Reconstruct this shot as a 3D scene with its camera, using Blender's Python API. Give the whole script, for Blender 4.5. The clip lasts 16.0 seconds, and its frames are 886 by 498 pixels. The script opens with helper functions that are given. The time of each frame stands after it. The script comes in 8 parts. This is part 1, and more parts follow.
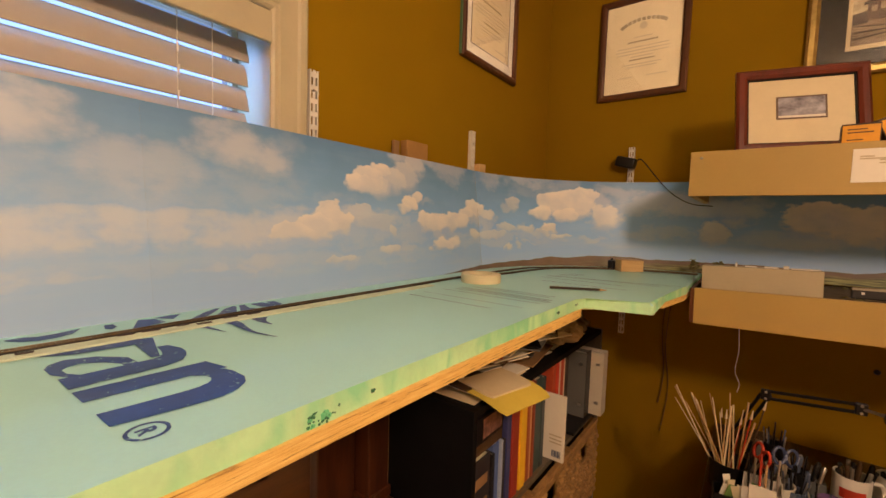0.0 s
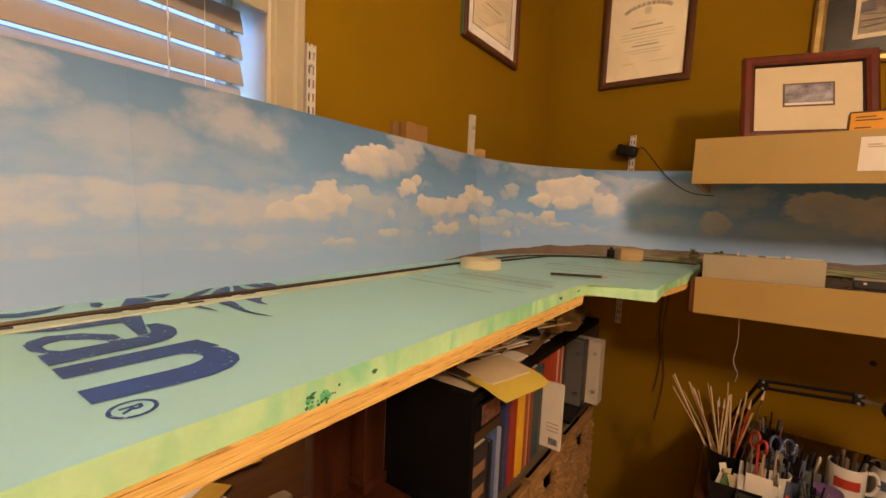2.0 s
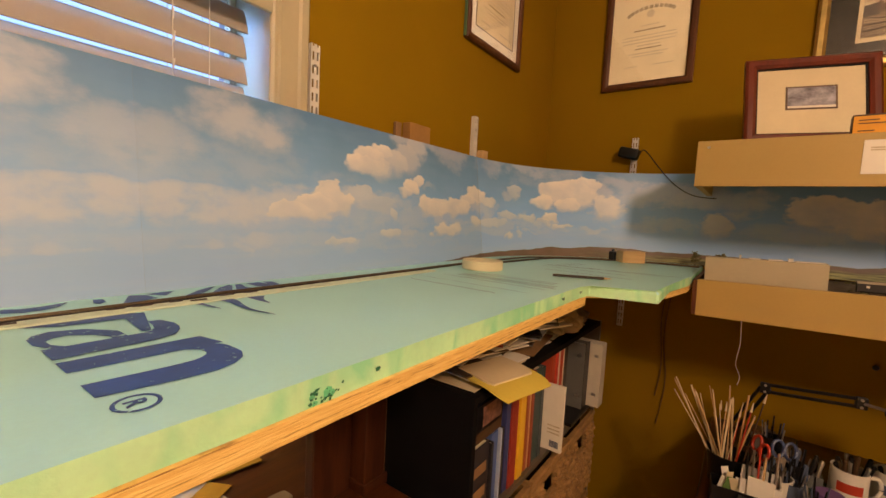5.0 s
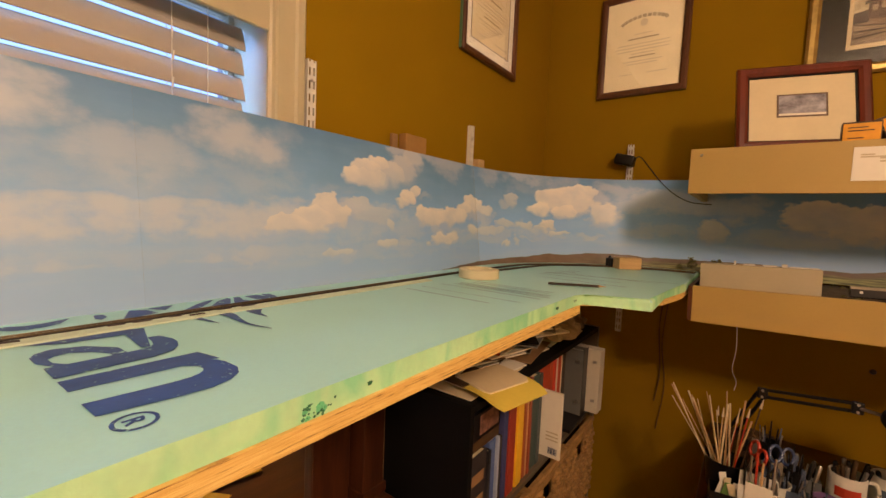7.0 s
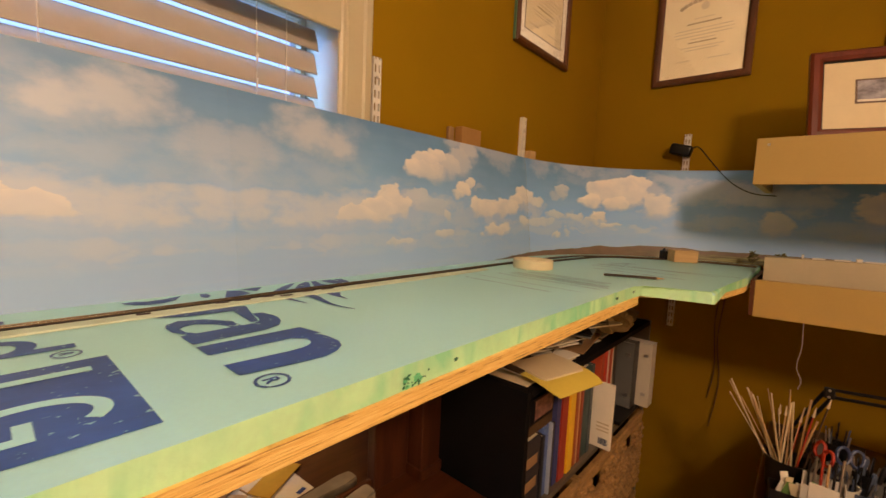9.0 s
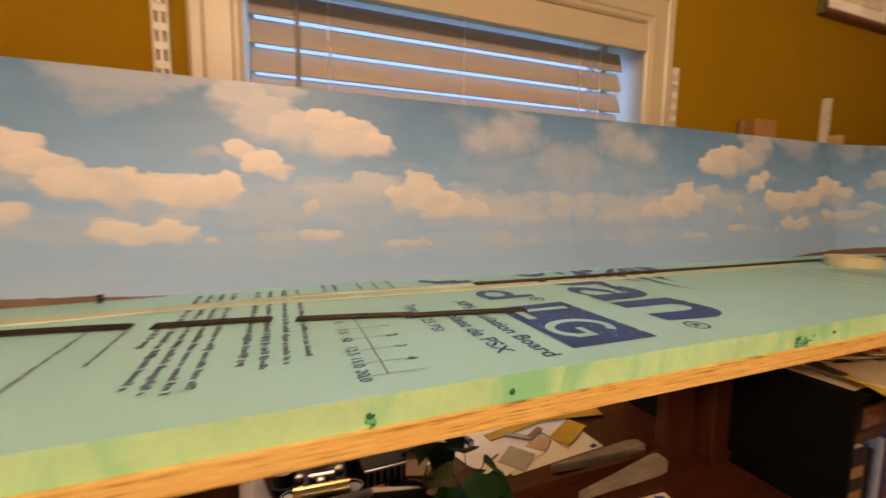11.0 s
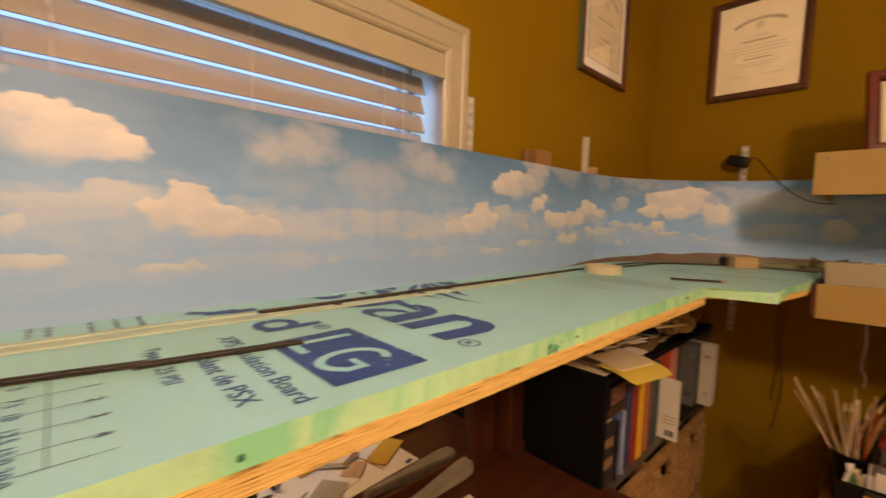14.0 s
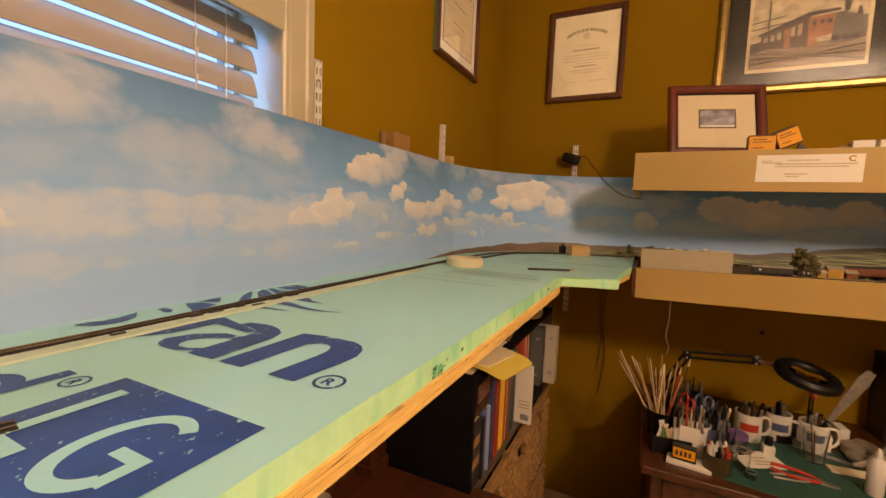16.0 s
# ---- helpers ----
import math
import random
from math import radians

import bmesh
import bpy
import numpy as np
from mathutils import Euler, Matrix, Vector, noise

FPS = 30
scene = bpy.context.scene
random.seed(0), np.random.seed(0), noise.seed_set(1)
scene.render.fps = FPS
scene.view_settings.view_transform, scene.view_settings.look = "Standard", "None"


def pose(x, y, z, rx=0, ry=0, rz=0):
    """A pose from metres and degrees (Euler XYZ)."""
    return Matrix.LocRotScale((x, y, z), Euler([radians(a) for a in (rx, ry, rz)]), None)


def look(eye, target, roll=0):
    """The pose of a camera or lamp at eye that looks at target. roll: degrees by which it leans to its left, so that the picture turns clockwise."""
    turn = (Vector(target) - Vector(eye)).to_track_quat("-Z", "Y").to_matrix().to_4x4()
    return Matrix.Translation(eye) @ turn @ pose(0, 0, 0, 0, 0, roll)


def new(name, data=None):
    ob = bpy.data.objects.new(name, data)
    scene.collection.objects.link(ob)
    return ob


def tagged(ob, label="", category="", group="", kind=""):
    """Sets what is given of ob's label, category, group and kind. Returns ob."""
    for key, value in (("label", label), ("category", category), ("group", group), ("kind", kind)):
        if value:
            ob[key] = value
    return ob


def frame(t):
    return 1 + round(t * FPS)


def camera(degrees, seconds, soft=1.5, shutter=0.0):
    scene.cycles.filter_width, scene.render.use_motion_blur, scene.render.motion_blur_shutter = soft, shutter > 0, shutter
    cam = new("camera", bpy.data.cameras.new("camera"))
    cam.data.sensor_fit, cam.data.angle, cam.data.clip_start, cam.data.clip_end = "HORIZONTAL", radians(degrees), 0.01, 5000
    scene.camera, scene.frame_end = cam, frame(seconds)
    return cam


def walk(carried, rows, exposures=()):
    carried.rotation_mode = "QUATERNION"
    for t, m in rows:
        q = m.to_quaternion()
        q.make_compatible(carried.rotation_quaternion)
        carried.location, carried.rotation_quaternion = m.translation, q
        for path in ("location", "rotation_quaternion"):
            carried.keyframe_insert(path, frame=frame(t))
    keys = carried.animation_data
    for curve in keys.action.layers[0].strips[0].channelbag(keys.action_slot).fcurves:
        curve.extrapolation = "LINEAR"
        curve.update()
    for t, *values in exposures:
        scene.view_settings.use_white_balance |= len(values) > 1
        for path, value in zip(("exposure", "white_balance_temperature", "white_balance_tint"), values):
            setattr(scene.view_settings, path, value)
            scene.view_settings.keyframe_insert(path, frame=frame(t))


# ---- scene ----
cam = camera(94.0, 16.0, shutter=0.5)
PATH = [
    (0, (0.153, -0.332, 1.563), (1.749, 0.865, 1.424), 1.8),
    (0.5, (0.158, -0.334, 1.552), (1.77, 0.841, 1.407), 1.6),
    (1, (0.167, -0.334, 1.551), (1.787, 0.827, 1.387), 1.7),
    (1.5, (0.171, -0.327, 1.545), (1.791, 0.831, 1.365), 2.1),
    (2, (0.165, -0.307, 1.542), (1.775, 0.866, 1.361), 2.6),
    (2.5, (0.166, -0.306, 1.539), (1.774, 0.871, 1.366), 3.1),
    (3, (0.163, -0.31, 1.547), (1.766, 0.875, 1.385), 3.3),
    (3.5, (0.161, -0.304, 1.539), (1.763, 0.882, 1.366), 3.3),
    (4, (0.163, -0.303, 1.536), (1.772, 0.871, 1.355), 3.1),
    (6.5, (0.163, -0.315, 1.543), (1.769, 0.869, 1.396), 2.6),
    (7, (0.16, -0.322, 1.552), (1.766, 0.861, 1.405), 2.4),
    (7.5, (0.153, -0.319, 1.55), (1.754, 0.873, 1.408), 2.6),
    (8, (0.15, -0.31, 1.542), (1.734, 0.901, 1.376), 2.6),
    (8.2, (0.138, -0.306, 1.549), (1.706, 0.923, 1.377), 2.7),
    (10.3, (-0.099, -0.298, 1.544), (1.079, 1.303, 1.319), 1.2),
    (10.5, (-0.163, -0.293, 1.544), (0.919, 1.374, 1.317), 1.0),
    (11, (-0.248, -0.323, 1.543), (0.476, 1.528, 1.315), 0.7),
    (11.5, (-0.241, -0.474, 1.561), (0.089, 1.487, 1.343), 0.3),
    (12, (-0.259, -0.56, 1.579), (-0.201, 1.429, 1.385), -0.1),
    (12.5, (-0.282, -0.564, 1.573), (-0.13, 1.422, 1.4), 0.5),
    (13, (-0.234, -0.483, 1.582), (0.324, 1.432, 1.43), 1.3),
    (13.5, (-0.209, -0.386, 1.568), (0.826, 1.319, 1.419), 1.6),
    (14, (-0.148, -0.329, 1.558), (1.218, 1.123, 1.4), 1.7),
    (14.5, (-0.051, -0.34, 1.561), (1.497, 0.914, 1.388), 1.7),
    (15, (-0.03, -0.312, 1.566), (1.642, 0.769, 1.385), 1.5),
    (15.5, (-0.026, -0.241, 1.551), (1.722, 0.713, 1.363), 1.7),
    (16, (-0.035, -0.21, 1.552), (1.755, 0.663, 1.376), 2.3),
]
walk(cam, [(t, look(eye, target, roll)) for t, eye, target, roll in PATH], ((0, -0.07), (8.2, -0.07), (10.5, -0.24), (11, -0.34), (11.5, -0.32), (12.5, -0.27), (13.5, -0.25), (14, -0.21), (14.5, -0.15), (16, -0.06)))

# ---------------------------------------------------------------- light
world = bpy.data.worlds.new("world")
scene.world = world
world.use_nodes = True
wn = world.node_tree.nodes
sky = wn.new("ShaderNodeTexSky")
sky.sky_type = "NISHITA"
sky.sun_disc = False
sky.sun_elevation, sky.sun_rotation = radians(8), radians(200)
wn["Background"].inputs["Strength"].default_value = 0.1
world.node_tree.links.new(sky.outputs[0], wn["Background"].inputs["Color"])


def lamp(name, kind, energy, colour, at, **more):
    data = bpy.data.lights.new(name, kind)
    data.energy, data.color = energy, colour
    ob = new(name, data)
    ob.matrix_world = at
    if "radius" in more:
        data.shadow_soft_size = more["radius"]
    if "size" in more:
        data.shape, data.size, data.size_y = "RECTANGLE", more["size"][0], more["size"][1]
    return ob


# the warm ceiling lamp in the middle of the room
lamp("room_lamp", "POINT", 104, (1.0, 0.672, 0.455), pose(-0.20, -1.48, 2.52), radius=0.15)
# dusk daylight: a lamp added outside to cool the foam, another behind the blind
lamp("sky_daylight", "AREA", 56, (0.24, 0.48, 1.0), look((0.19, 1.55, 2.64), (0.19, 0.25, 1.38)), size=(1.1, 0.5))
lamp("window_daylight", "AREA", 2.7, (0.32, 0.51, 1.0), pose(0.19, 0.80, 1.72, 90, 0, 180), size=(0.98, 0.60))

# ---------------------------------------------------------------- materials
MATS = {}


def mat(name, col, rough=0.6, metal=0.0, var=0.12, scale=7.0, bump=0.08, bscale=90.0, stretch=(1, 1, 1), col2=None, coat=0.0, each=0.0, spec=0.5):
    """A surface with broad stains, fine grain and a little relief."""
    if name in MATS:
        return MATS[name]
    m = bpy.data.materials.new(name)
    m.use_nodes = True
    n, l = m.node_tree.nodes, m.node_tree.links
    b = n["Principled BSDF"]
    b.inputs["Roughness"].default_value = rough
    b.inputs["Metallic"].default_value = metal
    b.inputs["Coat Weight"].default_value = coat
    b.inputs["Coat Roughness"].default_value = 0.15
    b.inputs["Specular IOR Level"].default_value = spec
    tc = n.new("ShaderNodeTexCoord")
    mp = n.new("ShaderNodeMapping")
    mp.inputs["Scale"].default_value = stretch
    l.new(tc.outputs["Object"], mp.inputs["Vector"])
    broad = n.new("ShaderNodeTexNoise")
    broad.inputs["Scale"].default_value = scale
    broad.inputs["Detail"].default_value = 6
    fine = n.new("ShaderNodeTexNoise")
    fine.inputs["Scale"].default_value = bscale
    fine.inputs["Detail"].default_value = 4
    l.new(mp.outputs[0], broad.inputs["Vector"])
    l.new(mp.outputs[0], fine.inputs["Vector"])
    add = n.new("ShaderNodeMath")
    add.operation = "MULTIPLY_ADD"
    l.new(fine.outputs["Fac"], add.inputs[0])
    add.inputs[1].default_value = 0.35
    l.new(broad.outputs["Fac"], add.inputs[2])
    ramp = n.new("ShaderNodeValToRGB")
    dark = tuple(c * (1 - var) for c in col) if col2 is None else col2
    light = tuple(min(1.0, c * (1 + var)) for c in col)
    ramp.color_ramp.elements[0].position, ramp.color_ramp.elements[0].color = 0.42, (*dark, 1)
    ramp.color_ramp.elements[1].position, ramp.color_ramp.elements[1].color = 0.92, (*light, 1)
    l.new(add.outputs[0], ramp.inputs["Fac"])
    out = ramp.outputs["Color"]
    if each:
        info = n.new("ShaderNodeObjectInfo")
        hsv = n.new("ShaderNodeHueSaturation")
        mr = n.new("ShaderNodeMapRange")
        mr.inputs["To Min"].default_value, mr.inputs["To Max"].default_value = 1 - each, 1 + each
        l.new(info.outputs["Random"], mr.inputs["Value"])
        l.new(mr.outputs[0], hsv.inputs["Value"])
        l.new(out, hsv.inputs["Color"])
        out = hsv.outputs["Color"]
    l.new(out, b.inputs["Base Color"])
    if bump:
        bn = n.new("ShaderNodeBump")
        bn.inputs["Strength"].default_value = bump
        bn.inputs["Distance"].default_value = 0.004
        l.new(fine.outputs["Fac"], bn.inputs["Height"])
        l.new(bn.outputs["Normal"], b.inputs["Normal"])
    MATS[name] = m
    return m


def glass_mat(name, col=(1, 1, 1), rough=0.02):
    m = bpy.data.materials.new(name)
    m.use_nodes = True
    b = m.node_tree.nodes["Principled BSDF"]
    b.inputs["Base Color"].default_value = (*col, 1)
    b.inputs["Transmission Weight"].default_value = 1
    b.inputs["Roughness"].default_value = rough
    b.inputs["IOR"].default_value = 1.45
    return m


def wood(name, light, dark, rough=0.45, along="x", coat=0.0, bump=0.1, scale=5.0, each=0.0):
    s = {"x": (0.12, 1, 1), "y": (1, 0.12, 1), "z": (1, 1, 0.12)}[along]
    return mat(name, light, rough, 0, 0.15, scale * 6, bump, 160, s, dark, coat, each)


wall_paint = mat("olive_wall_paint", (0.300, 0.172, 0.004), 0.8, var=0.07, scale=3, bump=0.12, bscale=260, spec=0.08)
pale_wall_paint = mat("pale_wall_paint", (0.52, 0.41, 0.22), 0.7, var=0.06, scale=3, bump=0.12, bscale=260, spec=0.2)
camera_leather = mat("black_leatherette", (0.010, 0.010, 0.0095), 0.55, var=0.25, scale=60, bump=0.3, bscale=260, spec=0.18)
ceiling_paint = mat("ceiling_paint", (0.80, 0.76, 0.68), 0.8, var=0.04, bump=0.2, bscale=120)
floor_wood = wood("floor_boards", (0.66, 0.52, 0.34), (0.54, 0.41, 0.25), 0.4, "x")
trim_paint = mat("cream_trim_paint", (0.53, 0.465, 0.31), 0.35, var=0.05, scale=9, bump=0.05, bscale=120)
blind_slat = mat("white_blind_slat", (0.455, 0.405, 0.345), 0.42, var=0.04, scale=20, bump=0.05)
white_metal = mat("white_enamel", (0.78, 0.75, 0.68), 0.35, var=0.06, scale=25, bump=0.03)
steel = mat("dull_steel", (0.52, 0.50, 0.47), 0.35, 0.9, var=0.15, scale=40)
brass = mat("aged_brass", (0.62, 0.46, 0.20), 0.28, 0.9, var=0.2, scale=40)
mahogany = wood("dark_mahogany", (0.080, 0.022, 0.005), (0.034, 0.009, 0.003), 0.48, "z", 0.05)
mahogany_x = wood("dark_mahogany_flat", (0.088, 0.026, 0.007), (0.038, 0.011, 0.004), 0.32, "x", 0.15)
cherry = wood("cherry_frame", (0.150, 0.024, 0.009), (0.080, 0.013, 0.006), 0.35, "z", 0.15)
walnut = wood("walnut_frame", (0.125, 0.040, 0.011), (0.062, 0.019, 0.006), 0.42, "z", 0.08)
pine = wood("pine_block", (0.62, 0.42, 0.20), (0.48, 0.30, 0.13), 0.6, "x")
tan_board = mat("tan_painted_board", (0.45, 0.305, 0.088), 0.55, var=0.05, scale=4, bump=0.1, bscale=150)
black_lam = mat("black_laminate", (0.006, 0.0055, 0.0055), 0.7, var=0.25, scale=12, bump=0.04, spec=0.12)
black_plastic = mat("black_plastic", (0.007, 0.007, 0.008), 0.36, var=0.2, scale=30, bump=0.05, spec=0.35)
paper = mat("white_paper", (0.85, 0.81, 0.71), 0.75, var=0.04, scale=12, bump=0.04)
cream_paper = mat("cream_paper", (0.74, 0.64, 0.42), 0.75, var=0.05, scale=10, bump=0.04)
mirror_glass = mat("mirror_silver", (0.92, 0.92, 0.90), 0.02, 1.0, var=0.02, bump=0)
clear_glass = glass_mat("clear_glass")


# ---------------------------------------------------------------- mesh helpers
def box(bm, x0, x1, y0, y1, z0, z1, bevel=0.0, seg=2, m=None):
    r = bmesh.ops.create_cube(bm, size=1)
    vs = r["verts"]
    for v in vs:
        v.co = Vector((x0 + (v.co.x + 0.5) * (x1 - x0), y0 + (v.co.y + 0.5) * (y1 - y0), z0 + (v.co.z + 0.5) * (z1 - z0)))
    if bevel:
        es = list({e for v in vs for e in v.link_edges})
        g = bmesh.ops.bevel(bm, geom=es, offset=bevel, segments=seg, affect="EDGES", profile=0.5)
        vs = list({v for f in g["faces"] for v in f.verts} | {v for v in vs if v.is_valid})
    if m is not None:
        bmesh.ops.transform(bm, matrix=m, verts=vs)
    return vs


def cyl(bm, r, z0, z1, r2=None, seg=20, m=None, caps=True):
    g = bmesh.ops.create_cone(bm, cap_ends=caps, segments=seg, radius1=r, radius2=r if r2 is None else r2, depth=z1 - z0)
    t = Matrix.Translation((0, 0, (z0 + z1) / 2))
    bmesh.ops.transform(bm, matrix=(m @ t) if m is not None else t, verts=g["verts"])
    return g["verts"]


def rod(bm, a, b, r, r2=None, seg=10):
    a, b = Vector(a), Vector(b)
    d = b - a
    return cyl(bm, r, 0, d.length, r2, seg, Matrix.Translation(a) @ d.to_track_quat("Z", "Y").to_matrix().to_4x4())


def lathe(bm, profile, seg=28, m=None):
    """Turn a profile of (radius, height) round z."""
    rings, made = [], []
    for r, z in profile:
        ring = [bm.verts.new((r * math.cos(2 * math.pi * k / seg), r * math.sin(2 * math.pi * k / seg), z)) for k in range(seg)]
        rings.append(ring)
        made += ring
    for a, b in zip(rings, rings[1:]):
        for k in range(seg):
            bm.faces.new((a[k], a[(k + 1) % seg], b[(k + 1) % seg], b[k]))
    if m is not None:
        bmesh.ops.transform(bm, matrix=m, verts=made)
    return made


def tube(bm, pts, r, seg=8, closed=False):
    """A round tube along points."""
    pts = [Vector(p) for p in pts]
    rings = []
    for i, p in enumerate(pts):
        a = pts[i - 1] if i or closed else p
        b = pts[(i + 1) % len(pts)] if i < len(pts) - 1 or closed else p
        q = (b - a).to_track_quat("Z", "Y")
        rings.append([bm.verts.new(p + q @ Vector((r * math.cos(2 * math.pi * k / seg), r * math.sin(2 * math.pi * k / seg), 0))) for k in range(seg)])
    for i in range(len(rings) - (0 if closed else 1)):
        a, b = rings[i], rings[(i + 1) % len(rings)]
        for k in range(seg):
            bm.faces.new((a[k], a[(k + 1) % seg], b[(k + 1) % seg], b[k]))
    if not closed:
        bm.faces.new(rings[0][::-1])
        bm.faces.new(rings[-1])


def prism(bm, outline, z0, z1, m=None):
    """A flat outline in x, y given thickness."""
    lo = [bm.verts.new((x, y, z0)) for x, y in outline]
    hi = [bm.verts.new((x, y, z1)) for x, y in outline]
    n = len(lo)
    bm.faces.new(lo[::-1])
    bm.faces.new(hi)
    for k in range(n):
        bm.faces.new((lo[k], lo[(k + 1) % n], hi[(k + 1) % n], hi[k]))
    if m is not None:
        bmesh.ops.transform(bm, matrix=m, verts=lo + hi)
    return lo + hi


def smooth_curve(pts, n=8):
    """Points of a smooth line through pts."""
    pts = [Vector(p) for p in pts]
    out = []
    for i in range(len(pts) - 1):
        p0, p1, p2, p3 = pts[max(i - 1, 0)], pts[i], pts[i + 1], pts[min(i + 2, len(pts) - 1)]
        for k in range(n):
            t = k / n
            out.append(0.5 * (2 * p1 + (p2 - p0) * t + (2 * p0 - 5 * p1 + 4 * p2 - p3) * t * t + (3 * p1 - p0 - 3 * p2 + p3) * t**3))
    return out + [pts[-1]]


def mesh_of(bm, name, smooth=False):
    bmesh.ops.recalc_face_normals(bm, faces=bm.faces[:])
    me = bpy.data.meshes.new(name)
    bm.to_mesh(me)
    bm.free()
    if smooth:
        for p in me.polygons:
            p.use_smooth = True
        me.set_sharp_from_angle(angle=radians(38))
    return me


def solid(name, bm, material, label="", category="", group="", kind="", at=None, smooth=False):
    """A thing that is one mesh."""
    ob = new(name, mesh_of(bm, name, smooth))
    for m in material if isinstance(material, (list, tuple)) else [material]:
        ob.data.materials.append(m)
    if at is not None:
        ob.matrix_basis = at
    return tagged(ob, label, category, group, kind)


def thing(name, at, label, category, group="", kind=""):
    ob = new(name)
    ob.empty_display_size = 0.05
    ob.matrix_basis = at
    return tagged(ob, label, category, group, kind)


def part(name, bm, material, parent, label="", at=None, smooth=False):
    ob = new(name, mesh_of(bm, name, smooth))
    for m in material if isinstance(material, (list, tuple)) else [material]:
        ob.data.materials.append(m)
    ob.parent = parent
    if at is not None:
        ob.matrix_basis = at
    return tagged(ob, label)


def text_part(name, words, size, material, parent, at, label="", align="LEFT", heavy=0.012):
    cu = bpy.data.curves.new(name, "FONT")
    cu.body, cu.size, cu.align_x = words, size, align
    cu.resolution_u = 3
    cu.offset = heavy * size
    ob = new(name, cu)
    cu.materials.append(material)
    ob.parent, ob.matrix_basis = parent, at
    return tagged(ob, label)


def B(*a, **k):
    """A bmesh with one box in it."""
    bm = bmesh.new()
    box(bm, *a, **k)
    return bm

# ---------------------------------------------------------------- the room
WALL_Y, FAR_X, CEIL = 0.585, 2.265, 2.85
WIN = (-0.306, 0.686, 0.93, 2.028)  # the window's opening: x, x, z, z


def wall_with_hole():
    bm = bmesh.new()
    x0, x1, z0, z1 = WIN
    box(bm, -2.4, x0, WALL_Y, WALL_Y + 0.2, 0, CEIL)
    box(bm, x1, FAR_X + 0.15, WALL_Y, WALL_Y + 0.2, 0, CEIL)
    box(bm, x0, x1, WALL_Y, WALL_Y + 0.2, z1, CEIL)
    box(bm, x0, x1, WALL_Y, WALL_Y + 0.2, 0, z0)
    return bm


solid("wall_north", wall_with_hole(), wall_paint, "olive brown painted wall with a window", "wall", kind="structure")
solid("wall_east", B(FAR_X, FAR_X + 0.15, -2.9, WALL_Y, 0, CEIL), wall_paint, "olive brown painted wall hung with diplomas", "wall", kind="structure")
# unseen walls, floor and ceiling, kept pale to bounce light into the shadows
solid("wall_south", B(-2.4, FAR_X + 0.15, -3.05, -2.9, 0, CEIL), pale_wall_paint, "unseen plain pale tan wall that bounces light", "wall", kind="structure")
solid("wall_west", B(-2.55, -2.4, -2.9, WALL_Y, 0, CEIL), pale_wall_paint, "unseen plain pale tan wall that bounces light", "wall", kind="structure")
solid("floor", B(-2.55, FAR_X + 0.15, -3.05, WALL_Y + 0.2, -0.1, 0), floor_wood, "unseen pale wooden floor that bounces light", "floor", kind="structure")
solid("ceiling", B(-2.55, FAR_X + 0.15, -3.05, WALL_Y + 0.2, CEIL, CEIL + 0.1), ceiling_paint, "plain off-white ceiling", "ceiling", kind="structure")


# ---------------------------------------------------------------- window and blind
def casing_board(length, width=0.088):
    """A moulded board along x, its inner edge on y = 0, standing out along z."""
    prof = [(0, 0), (0, 0.012), (0.006, 0.016), (0.014, 0.016), (0.018, 0.020), (0.060, 0.022), (0.066, 0.027), (0.082, 0.028), (width, 0.022), (width, 0)]
    bm = bmesh.new()
    a = [bm.verts.new((-y, y, z)) for y, z in prof]
    b = [bm.verts.new((length + y, y, z)) for y, z in prof]
    for k in range(len(prof) - 1):
        bm.faces.new((a[k], b[k], b[k + 1], a[k + 1]))
    bm.faces.new(a)
    bm.faces.new(b[::-1])
    return bm


wx0, wx1, wz0, wz1 = WIN
window = thing("window_1", pose(0, 0, 0), "white-trimmed window with dusk light behind a closed blind", "window", kind="structure")
to_wall = Matrix(((1, 0, 0, 0), (0, 0, -1, WALL_Y), (0, 1, 0, 0), (0, 0, 0, 1)))
part("casing", casing_board(wx1 - wx0), trim_paint, window, "cream moulded casing", to_wall @ Matrix.Translation((0, 0, 0)) @ Matrix.Translation((wx0, wz1, 0)))
part("casing", casing_board(wz1 - wz0), trim_paint, window, "cream moulded casing", to_wall @ pose(wx0, wz0, 0, 0, 0, 90))
part("casing", casing_board(wz1 - wz0), trim_paint, window, "cream moulded casing", to_wall @ pose(wx1, wz1, 0, 0, 0, -90))
part("jamb", B(wx0 - 0.001, wx0 + 0.003, WALL_Y - 0.01, WALL_Y + 0.19, wz0, wz1), trim_paint, window)
part("jamb", B(wx1 - 0.003, wx1 + 0.001, WALL_Y - 0.01, WALL_Y + 0.19, wz0, wz1), trim_paint, window)
part("head_jamb", B(wx0 + 0.0035, wx1 - 0.0035, WALL_Y - 0.01, WALL_Y + 0.19, wz1 - 0.002, wz1 + 0.001), trim_paint, window)
part("window_sill", B(wx0 - 0.05, wx1 + 0.05, WALL_Y - 0.028, WALL_Y + 0.19, wz0 - 0.022, wz0 + 0.002, bevel=0.005), trim_paint, window, "painted sill lit blue by daylight")
sash = bmesh.new()
for x0, x1, z0, z1 in ((wx0 + 0.003, wx0 + 0.015, wz0, wz1), (wx1 - 0.018, wx1 - 0.003, wz0, wz1), (wx0 + 0.015, wx1 - 0.018, wz0, wz0 + 0.045), (wx0 + 0.015, wx1 - 0.018, wz1 - 0.018, wz1 - 0.002), (wx0 + 0.015, wx1 - 0.018, 1.46, 1.50)):
    box(sash, x0, x1, WALL_Y + 0.135, WALL_Y + 0.165, z0, z1, bevel=0.003)
